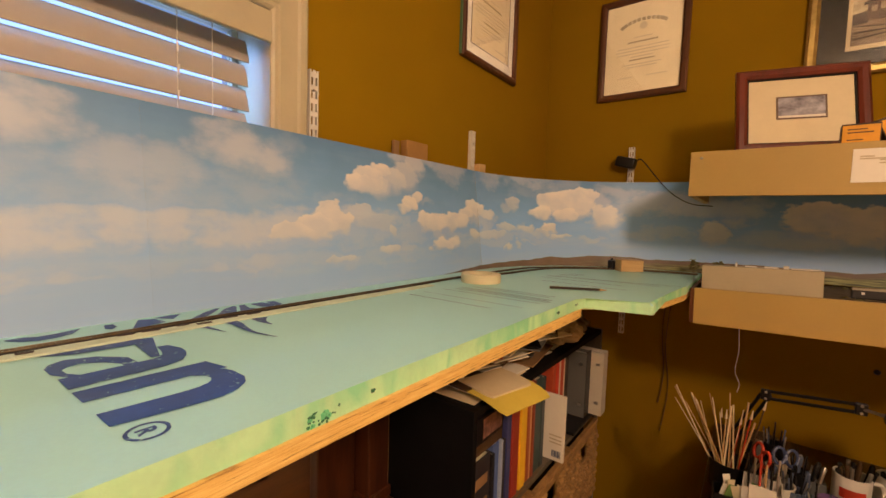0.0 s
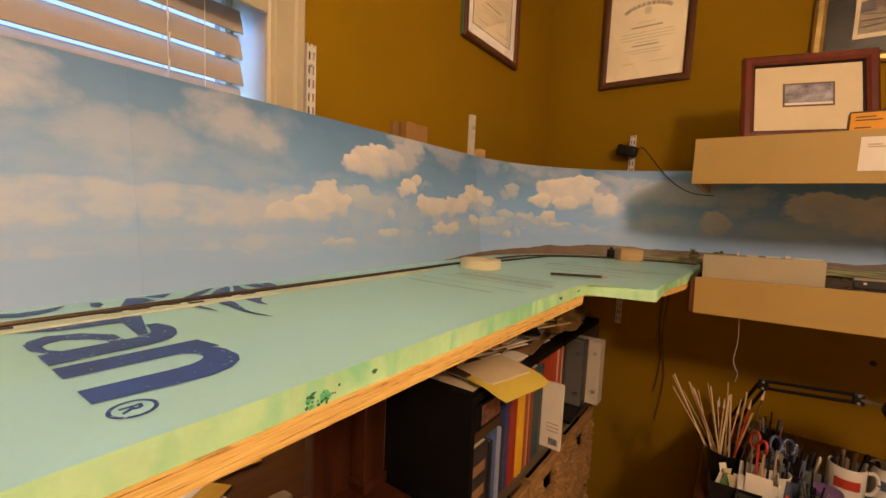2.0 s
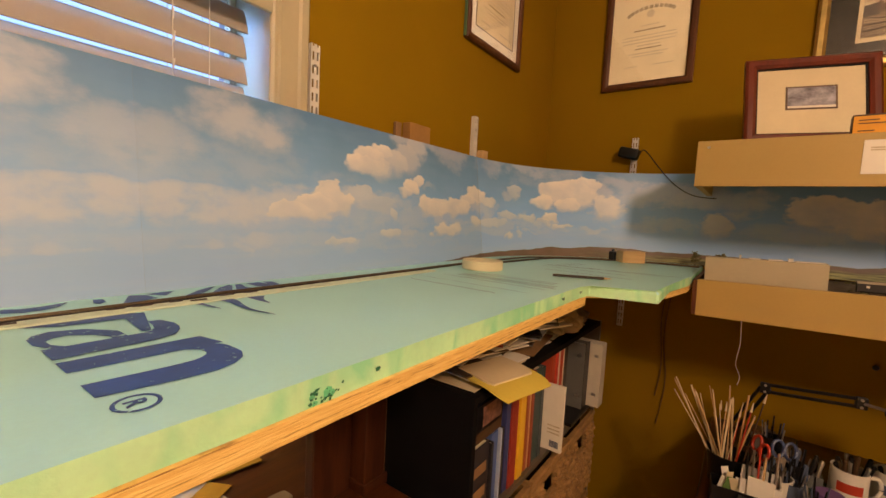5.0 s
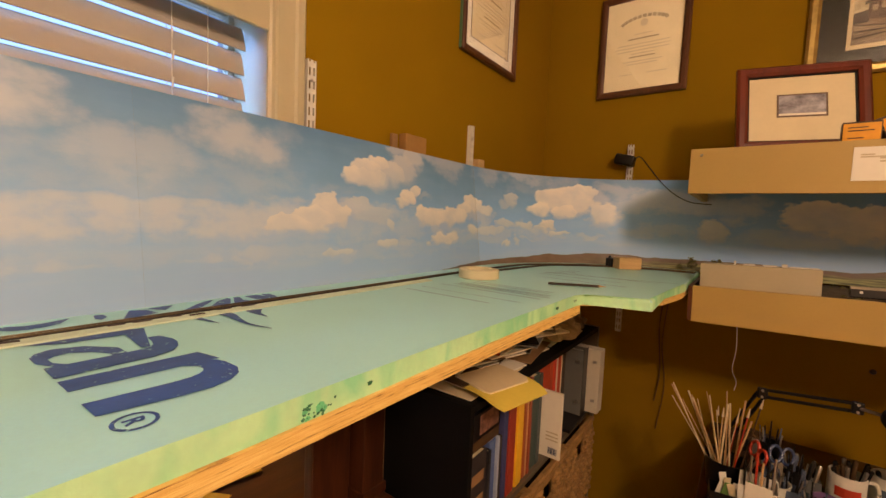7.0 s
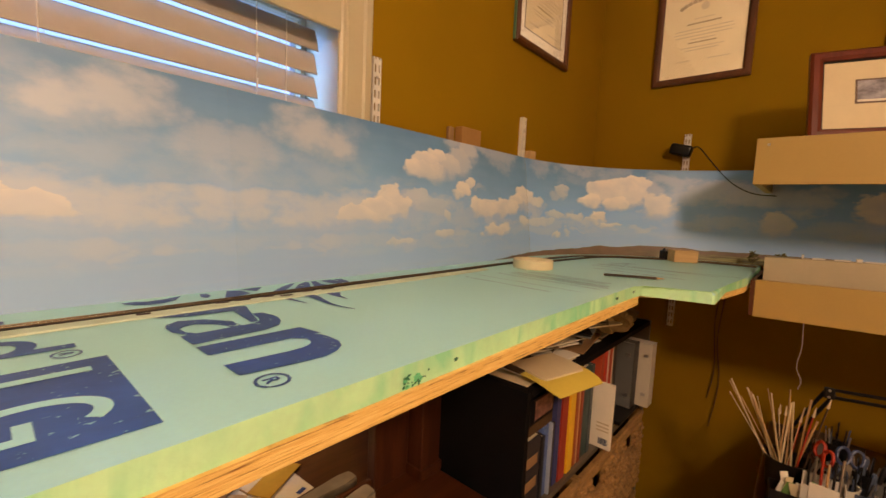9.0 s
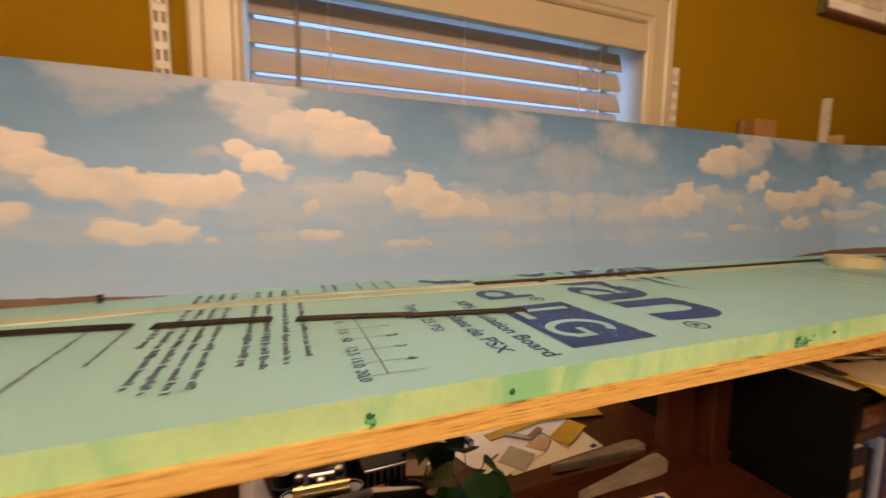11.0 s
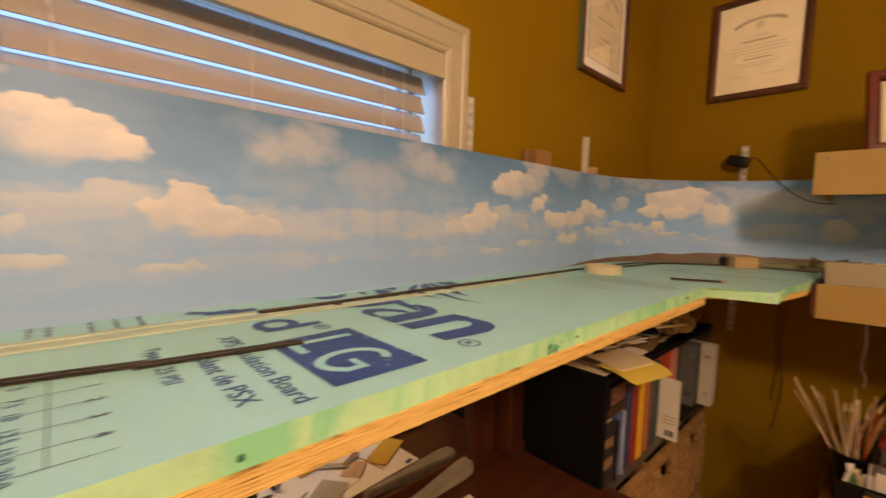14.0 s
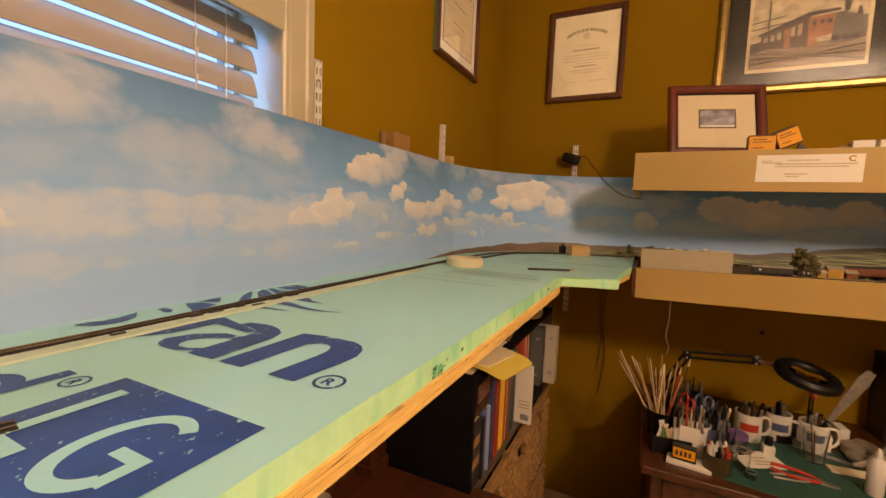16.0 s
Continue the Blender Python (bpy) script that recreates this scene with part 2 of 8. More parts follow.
sash_frame = part("window_frame", sash, trim_paint, window)
for z0, z1 in ((wz0 + 0.045, 1.46), (1.50, wz1 - 0.018)):
    pane = part("pane", B(wx0 + 0.015, wx1 - 0.018, WALL_Y + 0.147, WALL_Y + 0.151, z0, z1), clear_glass, sash_frame)
    pane.visible_shadow = False

dusk = bpy.data.materials.new("dusk_sky")
dusk.use_nodes = True
dn, dl = dusk.node_tree.nodes, dusk.node_tree.links
dn.remove(dn["Principled BSDF"])
em = dn.new("ShaderNodeEmission")
dtc, dsep, dramp = dn.new("ShaderNodeTexCoord"), dn.new("ShaderNodeSeparateXYZ"), dn.new("ShaderNodeValToRGB")
dmr = dn.new("ShaderNodeMapRange")
dmr.inputs["From Min"].default_value, dmr.inputs["From Max"].default_value = 0.2, 3.2
dl.new(dtc.outputs["Object"], dsep.inputs[0])
dl.new(dsep.outputs["Z"], dmr.inputs["Value"])
dl.new(dmr.outputs[0], dramp.inputs["Fac"])
dramp.color_ramp.elements[0].color = (0.22, 0.29, 0.55, 1)
dramp.color_ramp.elements[1].color = (0.33, 0.52, 1.0, 1)
dl.new(dramp.outputs["Color"], em.inputs["Color"])
em.inputs["Strength"].default_value = 0.7
dl.new(em.outputs[0], dn["Material Output"].inputs["Surface"])
solid("backdrop_outdoors", B(-3.0, 3.4, 2.2, 2.25, 0.0, 4.5), dusk, "blue dusk sky outside the window", "sky", kind="structure")

BX0, BX1 = -0.298, 0.662
blind = thing("window_blind", pose(0, 0, 0), "white horizontal slat blind, closed, with a valance", "blind")
part("valance", B(wx0 + 0.010, wx1 - 0.004, 0.563, 0.575, 1.950, 2.0180, bevel=0.002), trim_paint, blind, "cream painted valance board")
part("headrail", B(BX0, BX1, 0.612, 0.666, 1.992, 2.020), blind_slat, blind)


def slat_mesh():
    bm = bmesh.new()
    n, w, th = 6, 0.0565, 0.0026
    rows = []
    for k in range(n + 1):
        u = (k / n - 0.5) * w
        h = 0.0022 * (1 - (2 * k / n - 1) ** 2)
        rows.append((u, h))
    top = [[bm.verts.new((x, u, h + th)) for u, h in rows] for x in (BX0, BX1)]
    bot = [[bm.verts.new((x, u, h)) for u, h in rows] for x in (BX0, BX1)]
    for k in range(n):
        bm.faces.new((top[0][k], top[1][k], top[1][k + 1], top[0][k + 1]))
        bm.faces.new((bot[0][k], bot[0][k + 1], bot[1][k + 1], bot[1][k]))
    for s in (0, 1):
        for k in range(n):
            bm.faces.new((top[s][k], top[s][k + 1], bot[s][k + 1], bot[s][k]))
    bm.faces.new((top[0][0], bot[0][0], bot[1][0], top[1][0]))
    bm.faces.new((top[0][n], top[1][n], bot[1][n], bot[0][n]))
    return mesh_of(bm, "slat", True)


slat_data = slat_mesh()
slat_data.materials.append(blind_slat)
for k in range(11):
    ob = new("slat", slat_data)
    ob.parent = blind
    ob.matrix_basis = pose(random.uniform(-0.002, 0.002), 0.641, 1.938 - 0.0555 * k, 70 + random.uniform(-1.5, 1.5), random.uniform(-0.12, 0.12), 0)
part("bottom_rail", B(BX0, BX1, 0.643, 0.668, 1.326, 1.340, bevel=0.003), blind_slat, blind)
# the cord at 0.580 is added to draw a ladder cord's shadow
for x in (BX0 + 0.155, BX0 + 0.47, 0.512, 0.580):
    bm = bmesh.new()
    rod(bm, (x, 0.626, 1.975), (x, 0.628, 1.34), 0.0010, seg=6)
    rod(bm, (x + 0.012, 0.684, 1.975), (x + 0.012, 0.684, 1.34), 0.0009, seg=6)
    part("ladder_cord", bm, paper, blind, "thin white cord")
bm = bmesh.new()
rod(bm, (BX0 + 0.092, 0.622, 1.968), (BX0 + 0.092, 0.620, 1.55), 0.0045, 0.0055, 8)
part("tilt_wand", bm, steel, blind, "grey plastic tilt wand")
for x, z in ((-0.146, 1.878), (-0.142, 1.845), (0.511, 1.884), (0.513, 1.842), (0.512, 1.790)):
    bm = bmesh.new()
    cyl(bm, 0.0015, 0, 0.020, 0.0026, 10, pose(x, 0.622, z))
    part("cord_tassel", bm, white_metal, blind)


# ---------------------------------------------------------------- slotted shelf standards
def standard_mesh(z0, z1):
    """A white channel with pairs of slots, on the wall plane y = 0 and standing out to -y."""
    bm = bmesh.new()
    w, d = 0.0125, 0.014
    box(bm, -w, -w + 0.002, -d, 0, z0, z1)
    box(bm, w - 0.002, w, -d, 0, z0, z1)
    for x0, x1 in ((-w, -0.0085), (-0.0035, 0.0035), (0.0085, w)):
        box(bm, x0, x1, -d - 0.0015, -d, z0, z1)
    z = z0
    while z < z1 - 0.001:
        top = min(z + 0.0125, z1)
        for x0, x1 in ((-0.0085, -0.0035), (0.0035, 0.0085)):
            box(bm, x0, x1, -d - 0.0015, -d, z, top)
        z += 0.032
    return bm


def standard(at, z0, z1):
    t = thing("shelf_standard", at, "white slotted steel shelf standard screwed to the wall", "shelf standard", "wall standards")
    channel = part("channel", standard_mesh(z0, z1), white_metal, t)
    for z in (z1 - 0.05, z0 + 0.06):
        bm = bmesh.new()
        cyl(bm, 0.004, 0, 0.002, 0.003, 12, pose(0, -0.0155, z, 90, 0, 0))
        part("screw_head", bm, steel, channel)
    return t


for x, top in ((-1.149, 1.936), (-0.436, 1.932), (0.798, 1.926), (1.532, 1.914)):
    standard(pose(x, WALL_Y, 0), 1.036 if x < 0 else 1.236, top)
standard(pose(FAR_X, 0.152, 0, 0, 0, -90), 1.045, 1.932)


# ---------------------------------------------------------------- painted-sky backdrop of the layout
BD_Y, BD_X, BD_R, BD_Z0, BD_Z1 = 0.545, 2.185, 0.685, 1.3795, 1.757
ARC0 = BD_X - BD_R


def bd_point(s):
    """The place along the backdrop's face, s metres from the seam in front of the window, and the way it faces."""
    x = s + 0.42
    if x <= ARC0:
        return Vector((x, BD_Y, 0)), Vector((0, -1, 0))
    a = (x - ARC0) / BD_R
    if a <= math.pi / 2:
        c = Vector((ARC0, BD_Y - BD_R, 0))
        out = Vector((math.sin(a), math.cos(a), 0))
        return c + BD_R * out, -out
    return Vector((BD_X, BD_Y - BD_R - (a - math.pi / 2) * BD_R, 0)), Vector((-1, 0, 0))


def sky_print():
    """A printed summer sky: gradient, cumulus clouds and a low brown ridge, the same on both sides of the middle seam."""
    m = bpy.data.materials.new("printed_sky")
    m.use_nodes = True
    n, l = m.node_tree.nodes, m.node_tree.links
    b = n["Principled BSDF"]
    b.inputs["Roughness"].default_value = 0.42
    uv = n.new("ShaderNodeUVMap")
    sep = n.new("ShaderNodeSeparateXYZ")
    l.new(uv.outputs[0], sep.inputs[0])

    def math_node(op, a, c=None, d=None, clamp=False):
        k = n.new("ShaderNodeMath")
        k.operation, k.use_clamp = op, clamp
        for i, v in enumerate((a, c, d)):
            if v is None:
                continue
            if isinstance(v, (int, float)):
                k.inputs[i].default_value = v
            else:
                l.new(v, k.inputs[i])
        return k.outputs[0]

    def mix(fac, a, c):
        k = n.new("ShaderNodeMix")
        k.data_type = "RGBA"
        for i, v in ((0, fac), (6, a), (7, c)):
            if isinstance(v, tuple):
                k.inputs[i].default_value = (*v, 1)
            elif isinstance(v, (int, float)):
                k.inputs[i].default_value = v
            else:
                l.new(v, k.inputs[i])
        return k.outputs[2]

    w = math_node("ABSOLUTE", sep.outputs["X"])
    z = sep.outputs["Y"]
    vec = n.new("ShaderNodeCombineXYZ")
    l.new(w, vec.inputs[0])
    l.new(math_node("MULTIPLY", z, 1.5), vec.inputs[1])

    def fbm(scale, detail, rough, shift=0.0):
        t = n.new("ShaderNodeTexNoise")
        t.inputs["Scale"].default_value, t.inputs["Detail"].default_value, t.inputs["Roughness"].default_value = scale, detail, rough
        mp = n.new("ShaderNodeMapping")
        mp.inputs["Location"].default_value = (shift, shift, shift)
        l.new(vec.outputs[0], mp.inputs["Vector"])
        l.new(mp.outputs[0], t.inputs["Vector"])
        return t.outputs["Fac"]

    billow = math_node("ADD", math_node("MULTIPLY", math_node("SUBTRACT", fbm(17, 9, 0.60), 0.5), 0.85), math_node("MULTIPLY", math_node("SUBTRACT", fbm(6.5, 3, 0.5, 1.7), 0.5), 0.75))
    wisp = math_node("SUBTRACT", fbm(5, 8, 0.6, 3.1), 0.5)
    # sky gradient
    ramp = n.new("ShaderNodeValToRGB")
    e = ramp.color_ramp.elements
    e[0].position, e[0].color = 0.0, (0.36, 0.57, 0.92, 1)
    e[1].position, e[1].color = 1.0, (0.085, 0.250, 0.52, 1)
    mid = e.new(0.46)
    mid.color = (0.240, 0.50, 0.90, 1)
    f = math_node("MULTIPLY_ADD", z, 1 / 0.38, -1.38 / 0.38)
    l.new(math_node("MULTIPLY_ADD", wisp, 0.35, f), ramp.inputs["Fac"])
    colour = ramp.outputs["Color"]
    # low streaks of haze
    lay = n.new("ShaderNodeCombineXYZ")
    l.new(math_node("MULTIPLY", w, 3.5), lay.inputs[0])
    l.new(math_node("MULTIPLY", z, 26.0), lay.inputs[1])
    streak = n.new("ShaderNodeTexNoise")
    streak.inputs["Scale"].default_value, streak.inputs["Detail"].default_value = 1.0, 5
    l.new(lay.outputs[0], streak.inputs["Vector"])
    band_of = n.new("ShaderNodeMapRange")
    band_of.inputs["From Min"].default_value, band_of.inputs["From Max"].default_value = 1.58, 1.47
    band_of.inputs["To Min"].default_value, band_of.inputs["To Max"].default_value = 0.10, 0.46
    l.new(z, band_of.inputs["Value"])
    colour = mix(math_node("MULTIPLY", math_node("MULTIPLY_ADD", streak.outputs["Fac"], 3.2, -1.5, clamp=True), band_of.outputs[0]), colour, (0.50, 0.63, 0.82))
    # billowing outlines: the clouds are drawn on a plane that noise pushes about
    def push_noise(scale, detail, amount):
        t = n.new("ShaderNodeTexNoise")
        t.inputs["Scale"].default_value, t.inputs["Detail"].default_value, t.inputs["Roughness"].default_value = scale, detail, 0.5
        l.new(vec.outputs[0], t.inputs["Vector"])
        k = n.new("ShaderNodeVectorMath")
        k.operation = "MULTIPLY_ADD"
        l.new(t.outputs["Color"], k.inputs[0])
        k.inputs[1].default_value = (amount, amount * 0.7, 0)
        k.inputs[2].default_value = (-amount / 2, -amount * 0.35, 0)
        return k.outputs[0]

    def vector_node(op, a, c, d=None):
        k = n.new("ShaderNodeVectorMath")
        k.operation = op
        for i, v in enumerate((a, c, d)):
            if v is None:
                continue
            if isinstance(v, tuple):
                k.inputs[i].default_value = v
            else:
                l.new(v, k.inputs[i])
        return k

    flat_at = n.new("ShaderNodeCombineXYZ")
    l.new(w, flat_at.inputs[0])
    l.new(z, flat_at.inputs[1])
    at = vector_node("ADD", flat_at.outputs[0], push_noise(12, 2, 0.075)).outputs[0]
    at = vector_node("ADD", at, push_noise(30, 2, 0.024)).outputs[0]
    drift = vector_node("ADD", at, push_noise(5, 3, 0.20)).outputs[0]
    ragged = math_node("MULTIPLY_ADD", fbm(20, 5, 0.58, 5.3), 1.1, 0.64 - 0.55)
    wispy = math_node("MULTIPLY_ADD", fbm(13, 6, 0.60, 8.1), 1.9, 1.05 - 0.95)
    mottle = math_node("MULTIPLY_ADD", fbm(12, 3, 0.5, 2.2), 1.2, 0.05)
    # clouds as puffs: middle along the print, height, half width, half height, strength
    at_seam = ((0.22, 1.540, 0.44, 0.034, 0.6), (0.05, 1.60, 0.34, 0.030, 0.34), (0.55, 1.505, 0.50, 0.026, 0.34), (1.1, 1.505, 0.50, 0.022, 0.34), (0.3, 1.455, 0.5, 0.024, 0.3),
        (0, 1.638, 0.099, 0.051, 0.45), (0.001, 1.581, 0.32, 0.022, 0.22), (0.002, 1.549, 0.064, 0.022, 0.6), (0.039, 1.615, 0.175, 0.039, 0.3), (0.098, 1.448, 0.026, 0.015, 0.5), (0.158, 1.449, 0.024, 0.015, 0.5),
        (0.16, 1.69, 0.058, 0.039, 0.5), (0.178, 1.532, 0.096, 0.025, 0.5), (0.2, 1.46, 0.058, 0.019, 0.45), (0.203, 1.698, 0.091, 0.043, 0.6), (0.209, 1.504, 0.143, 0.032, 0.25), (0.22, 1.66, 0.067, 0.03, 0.4),
        (0.239, 1.541, 0.096, 0.027, 0.6), (0.279, 1.734, 0.067, 0.018, 0.25), (0.293, 1.525, 0.064, 0.024, 0.95), (0.296, 1.638, 0.052, 0.039, 0.3), (0.347, 1.54, 0.063, 0.037, 1), (0.387, 1.58, 0.056, 0.022, 1))
    beside_seam = ((0.401, 1.556, 0.062, 0.04, 1), (0.419, 1.459, 0.039, 0.01, 0.7), (0.449, 1.464, 0.033, 0.009, 0.45), (0.477, 1.567, 0.081, 0.026, 0.7), (0.497, 1.655, 0.046, 0.025, 1), (0.533, 1.673, 0.063, 0.033, 1),
        (0.536, 1.528, 0.042, 0.015, 0.5), (0.55, 1.551, 0.089, 0.023, 0.65), (0.558, 1.655, 0.063, 0.024, 0.9), (0.579, 1.697, 0.045, 0.028, 1), (0.587, 1.66, 0.056, 0.038, 0.75), (0.602, 1.472, 0.044, 0.013, 0.75),
        (0.618, 1.528, 0.021, 0.02, 0.75), (0.624, 1.549, 0.088, 0.023, 0.4), (0.639, 1.674, 0.047, 0.037, 0.85), (0.673, 1.597, 0.029, 0.013, 0.9), (0.69, 1.693, 0.057, 0.044, 0.75), (0.69, 1.749, 0.057, 0.027, 0.65))
    middle = ((0.698, 1.609, 0.035, 0.019, 1), (0.699, 1.47, 0.041, 0.012, 0.4), (0.711, 1.571, 0.041, 0.012, 0.4), (0.727, 1.732, 0.046, 0.047, 0.8), (0.733, 1.63, 0.029, 0.015, 0.95), (0.762, 1.555, 0.035, 0.032, 1),
        (0.785, 1.611, 0.036, 0.013, 0.4), (0.8, 1.751, 0.067, 0.015, 0.5), (0.814, 1.5, 0.055, 0.012, 0.5), (0.814, 1.551, 0.07, 0.035, 1), (0.837, 1.572, 0.062, 0.02, 0.95), (0.859, 1.48, 0.063, 0.017, 0.9),
        (0.888, 1.558, 0.07, 0.031, 1), (0.916, 1.489, 0.044, 0.02, 0.9), (0.916, 1.531, 0.153, 0.016, 0.35), (0.918, 1.736, 0.085, 0.044, 0.5), (0.933, 1.5, 0.028, 0.012, 0.75), (0.958, 1.567, 0.061, 0.025, 1))
    at_bend = ((1.015, 1.59, 0.055, 0.023, 1), (1.052, 1.519, 0.036, 0.023, 0.85), (1.069, 1.606, 0.06, 0.033, 1), (1.09, 1.57, 0.092, 0.02, 0.5), (1.147, 1.515, 0.088, 0.017, 0.7), (1.148, 1.59, 0.06, 0.02, 0.85),
        (1.208, 1.728, 0.101, 0.032, 0.45), (1.219, 1.511, 0.059, 0.014, 0.65), (1.268, 1.538, 0.054, 0.017, 0.7), (1.273, 1.469, 0.025, 0.009, 0.8), (1.295, 1.627, 0.032, 0.022, 0.5), (1.311, 1.645, 0.04, 0.025, 0.75),
        (1.324, 1.531, 0.064, 0.014, 0.5), (1.33, 1.473, 0.022, 0.009, 0.6), (1.35, 1.749, 0.186, 0.032, 0.5), (1.38, 1.534, 0.058, 0.017, 0.75), (1.393, 1.48, 0.039, 0.007, 0.4), (1.43, 1.522, 0.062, 0.013, 0.5))
    round_bend = ((1.449, 1.701, 0.1, 0.032, 0.3), (1.471, 1.612, 0.064, 0.03, 1), (1.481, 1.524, 0.045, 0.013, 0.8), (1.511, 1.544, 0.031, 0.023, 1), (1.524, 1.654, 0.074, 0.049, 1), (1.547, 1.677, 0.064, 0.029, 1),
        (1.562, 1.51, 0.056, 0.011, 0.8), (1.59, 1.74, 0.062, 0.043, 0.4), (1.6, 1.606, 0.072, 0.031, 1), (1.622, 1.651, 0.112, 0.063, 1), (1.672, 1.68, 0.073, 0.046, 1), (1.71, 1.51, 0.062, 0.013, 0.4),
        (1.729, 1.651, 0.07, 0.043, 0.5), (1.781, 1.599, 0.071, 0.056, 0.9), (1.832, 1.708, 0.099, 0.037, 0.4), (1.862, 1.651, 0.114, 0.028, 0.4), (2.029, 1.665, 0.187, 0.05, 0.5), (2.049, 1.54, 0.162, 0.028, 0.4))
    far_end = ((2.161, 1.629, 0.151, 0.044, 0.55), (2.217, 1.54, 0.054, 0.046, 0.8), (2.304, 1.638, 0.065, 0.04, 0.6), (2.401, 1.549, 0.111, 0.026, 0.35), (2.529, 1.612, 0.101, 0.065, 0.95), (2.634, 1.542, 0.32, 0.029, 0.4),
        (2.651, 1.591, 0.107, 0.066, 0.95), (2.767, 1.581, 0.101, 0.052, 0.85), (2.859, 1.588, 0.089, 0.046, 0.75), (2.913, 1.542, 0.174, 0.02, 0.35), (2.978, 1.605, 0.086, 0.054, 0.85), (3.045, 1.58, 0.096, 0.035, 0.5),
        (3.2, 1.6, 0.13, 0.06, 0.7), (3.42, 1.52, 0.12, 0.03, 0.5), (3.45, 1.62, 0.16, 0.06, 0.7))
    total, lit = 0.0, 0.0
    for cw, cz, rw, rz, strength in at_seam + beside_seam + middle + at_bend + round_bend + far_end:
        thin = strength <= 0.62
        rw = rw * 1.15 if thin else rw
        q = vector_node("MULTIPLY_ADD", drift if thin else at, (1 / rw, 1 / rz, 0), (-cw / rw, -cz / rz, 0)).outputs[0]
        d2 = vector_node("DOT_PRODUCT", q, q).outputs["Value"]
        cover = n.new("ShaderNodeMapRange")
        cover.interpolation_type = "SMOOTHSTEP"
        cover.inputs["To Min"].default_value, cover.inputs["To Max"].default_value = 0.0, min(1.0, strength * 0.97)
        if not thin:  # heaped clouds, crisp above and melting away below
            up = vector_node("DOT_PRODUCT", q, (0, 0.30, 0)).outputs["Value"]
            g = math_node("MULTIPLY", math_node("MULTIPLY_ADD", d2, -0.60, ragged), math_node("MAXIMUM", math_node("MULTIPLY_ADD", up, 2.6, 1.0), 0.38))
            soft = 0.20 if strength > 0.93 else 0.32
            cover.inputs["From Min"].default_value, cover.inputs["From Max"].default_value = -soft, soft
            l.new(g, cover.inputs["Value"])
            lit = math_node("MAXIMUM", lit, math_node("MULTIPLY", math_node("ADD", up, mottle, clamp=True), cover.outputs[0]))
            total = math_node("MAXIMUM", total, cover.outputs[0])
        else:  # thin veils
            cover.inputs["From Min"].default_value, cover.inputs["From Max"].default_value = 0.0, 1.15
            cover.inputs["To Max"].default_value = min(1.0, strength * 1.1)
            l.new(math_node("MULTIPLY_ADD", d2, -0.50, wispy), cover.inputs["Value"])
            total = math_node("SMOOTH_MAX", total, cover.outputs[0], 0.15)
            lit = math_node("MAXIMUM", lit, math_node("MULTIPLY", cover.outputs[0], 0.75))
    colour = mix(total, colour, mix(lit, (0.49, 0.57, 0.71), (0.88, 0.84, 0.82)))
    # the ridge along the bottom, with fields below it towards the far end
    height = n.new("ShaderNodeValToRGB")
    stops = ((0.8, 1.372), (0.92, 1.388), (1.13, 1.398), (1.32, 1.404), (1.5, 1.416), (1.7, 1.423), (1.84, 1.431), (1.97, 1.422), (2.36, 1.428), (2.64, 1.424), (2.81, 1.448), (2.93, 1.474), (3.2, 1.490))
    he = height.color_ramp.elements
    for k, (where, top_z) in enumerate(stops):
        el = he[k] if k < 2 else he.new((where - 0.8) / 2.4)
        el.position = (where - 0.8) / 2.4
        el.color = (*((top_z - 1.37) / 0.14,) * 3, 1)
    l.new(math_node("MULTIPLY_ADD", w, 1 / 2.4, -0.8 / 2.4), height.inputs["Fac"])
    one = n.new("ShaderNodeTexNoise")
    one.noise_dimensions = "1D"
    one.inputs["Scale"].default_value, one.inputs["Detail"].default_value = 9.0, 5
    l.new(w, one.inputs["W"])
    top = math_node("MULTIPLY_ADD", height.outputs["Color"], 0.14, math_node("MULTIPLY_ADD", one.outputs["Fac"], 0.014, 1.363))
    below = math_node("SUBTRACT", top, z)
    hill = math_node("MULTIPLY", below, 500, clamp=True)
    earth = mix(math_node("MULTIPLY_ADD", billow, 1.2, 0.5, clamp=True), (0.13, 0.092, 0.068), (0.25, 0.175, 0.125))
    lay2 = n.new("ShaderNodeCombineXYZ")
    l.new(math_node("MULTIPLY", w, 9.0), lay2.inputs[0])
    l.new(math_node("MULTIPLY", z, 150.0), lay2.inputs[1])
    stripes = n.new("ShaderNodeTexNoise")
    stripes.inputs["Scale"].default_value, stripes.inputs["Detail"].default_value = 1.0, 4
    l.new(lay2.outputs[0], stripes.inputs["Vector"])
    fields = mix(math_node("MULTIPLY_ADD", stripes.outputs["Fac"], 4.0, -1.6, clamp=True), (0.075, 0.085, 0.04), (0.36, 0.38, 0.14))
    greener = math_node("MULTIPLY_ADD", w, 1.4, -2.2, clamp=True)
    under = math_node("MULTIPLY", math_node("MULTIPLY_ADD", below, 70, -0.9, clamp=True), greener)
    woods = mix(math_node("MULTIPLY_ADD", w, 2.0, -5.2, clamp=True), earth, (0.045, 0.050, 0.028))
    colour = mix(hill, colour, mix(under, woods, fields))
    # each sheet's tone; the last is lightened to paint in light at the bend
    info = n.new("ShaderNodeObjectInfo")
    tone = n.new("ShaderNodeHueSaturation")
    l.new(info.outputs["Color"], tone.inputs["Value"])
    l.new(colour, tone.inputs["Color"])
    l.new(tone.outputs["Color"], b.inputs["Base Color"])
    wave = n.new("ShaderNodeTexNoise")
    wave.noise_dimensions = "1D"
    wave.inputs["Scale"].default_value, wave.inputs["Detail"].default_value = 8.0, 2
    l.new(sep.outputs["X"], wave.inputs["W"])
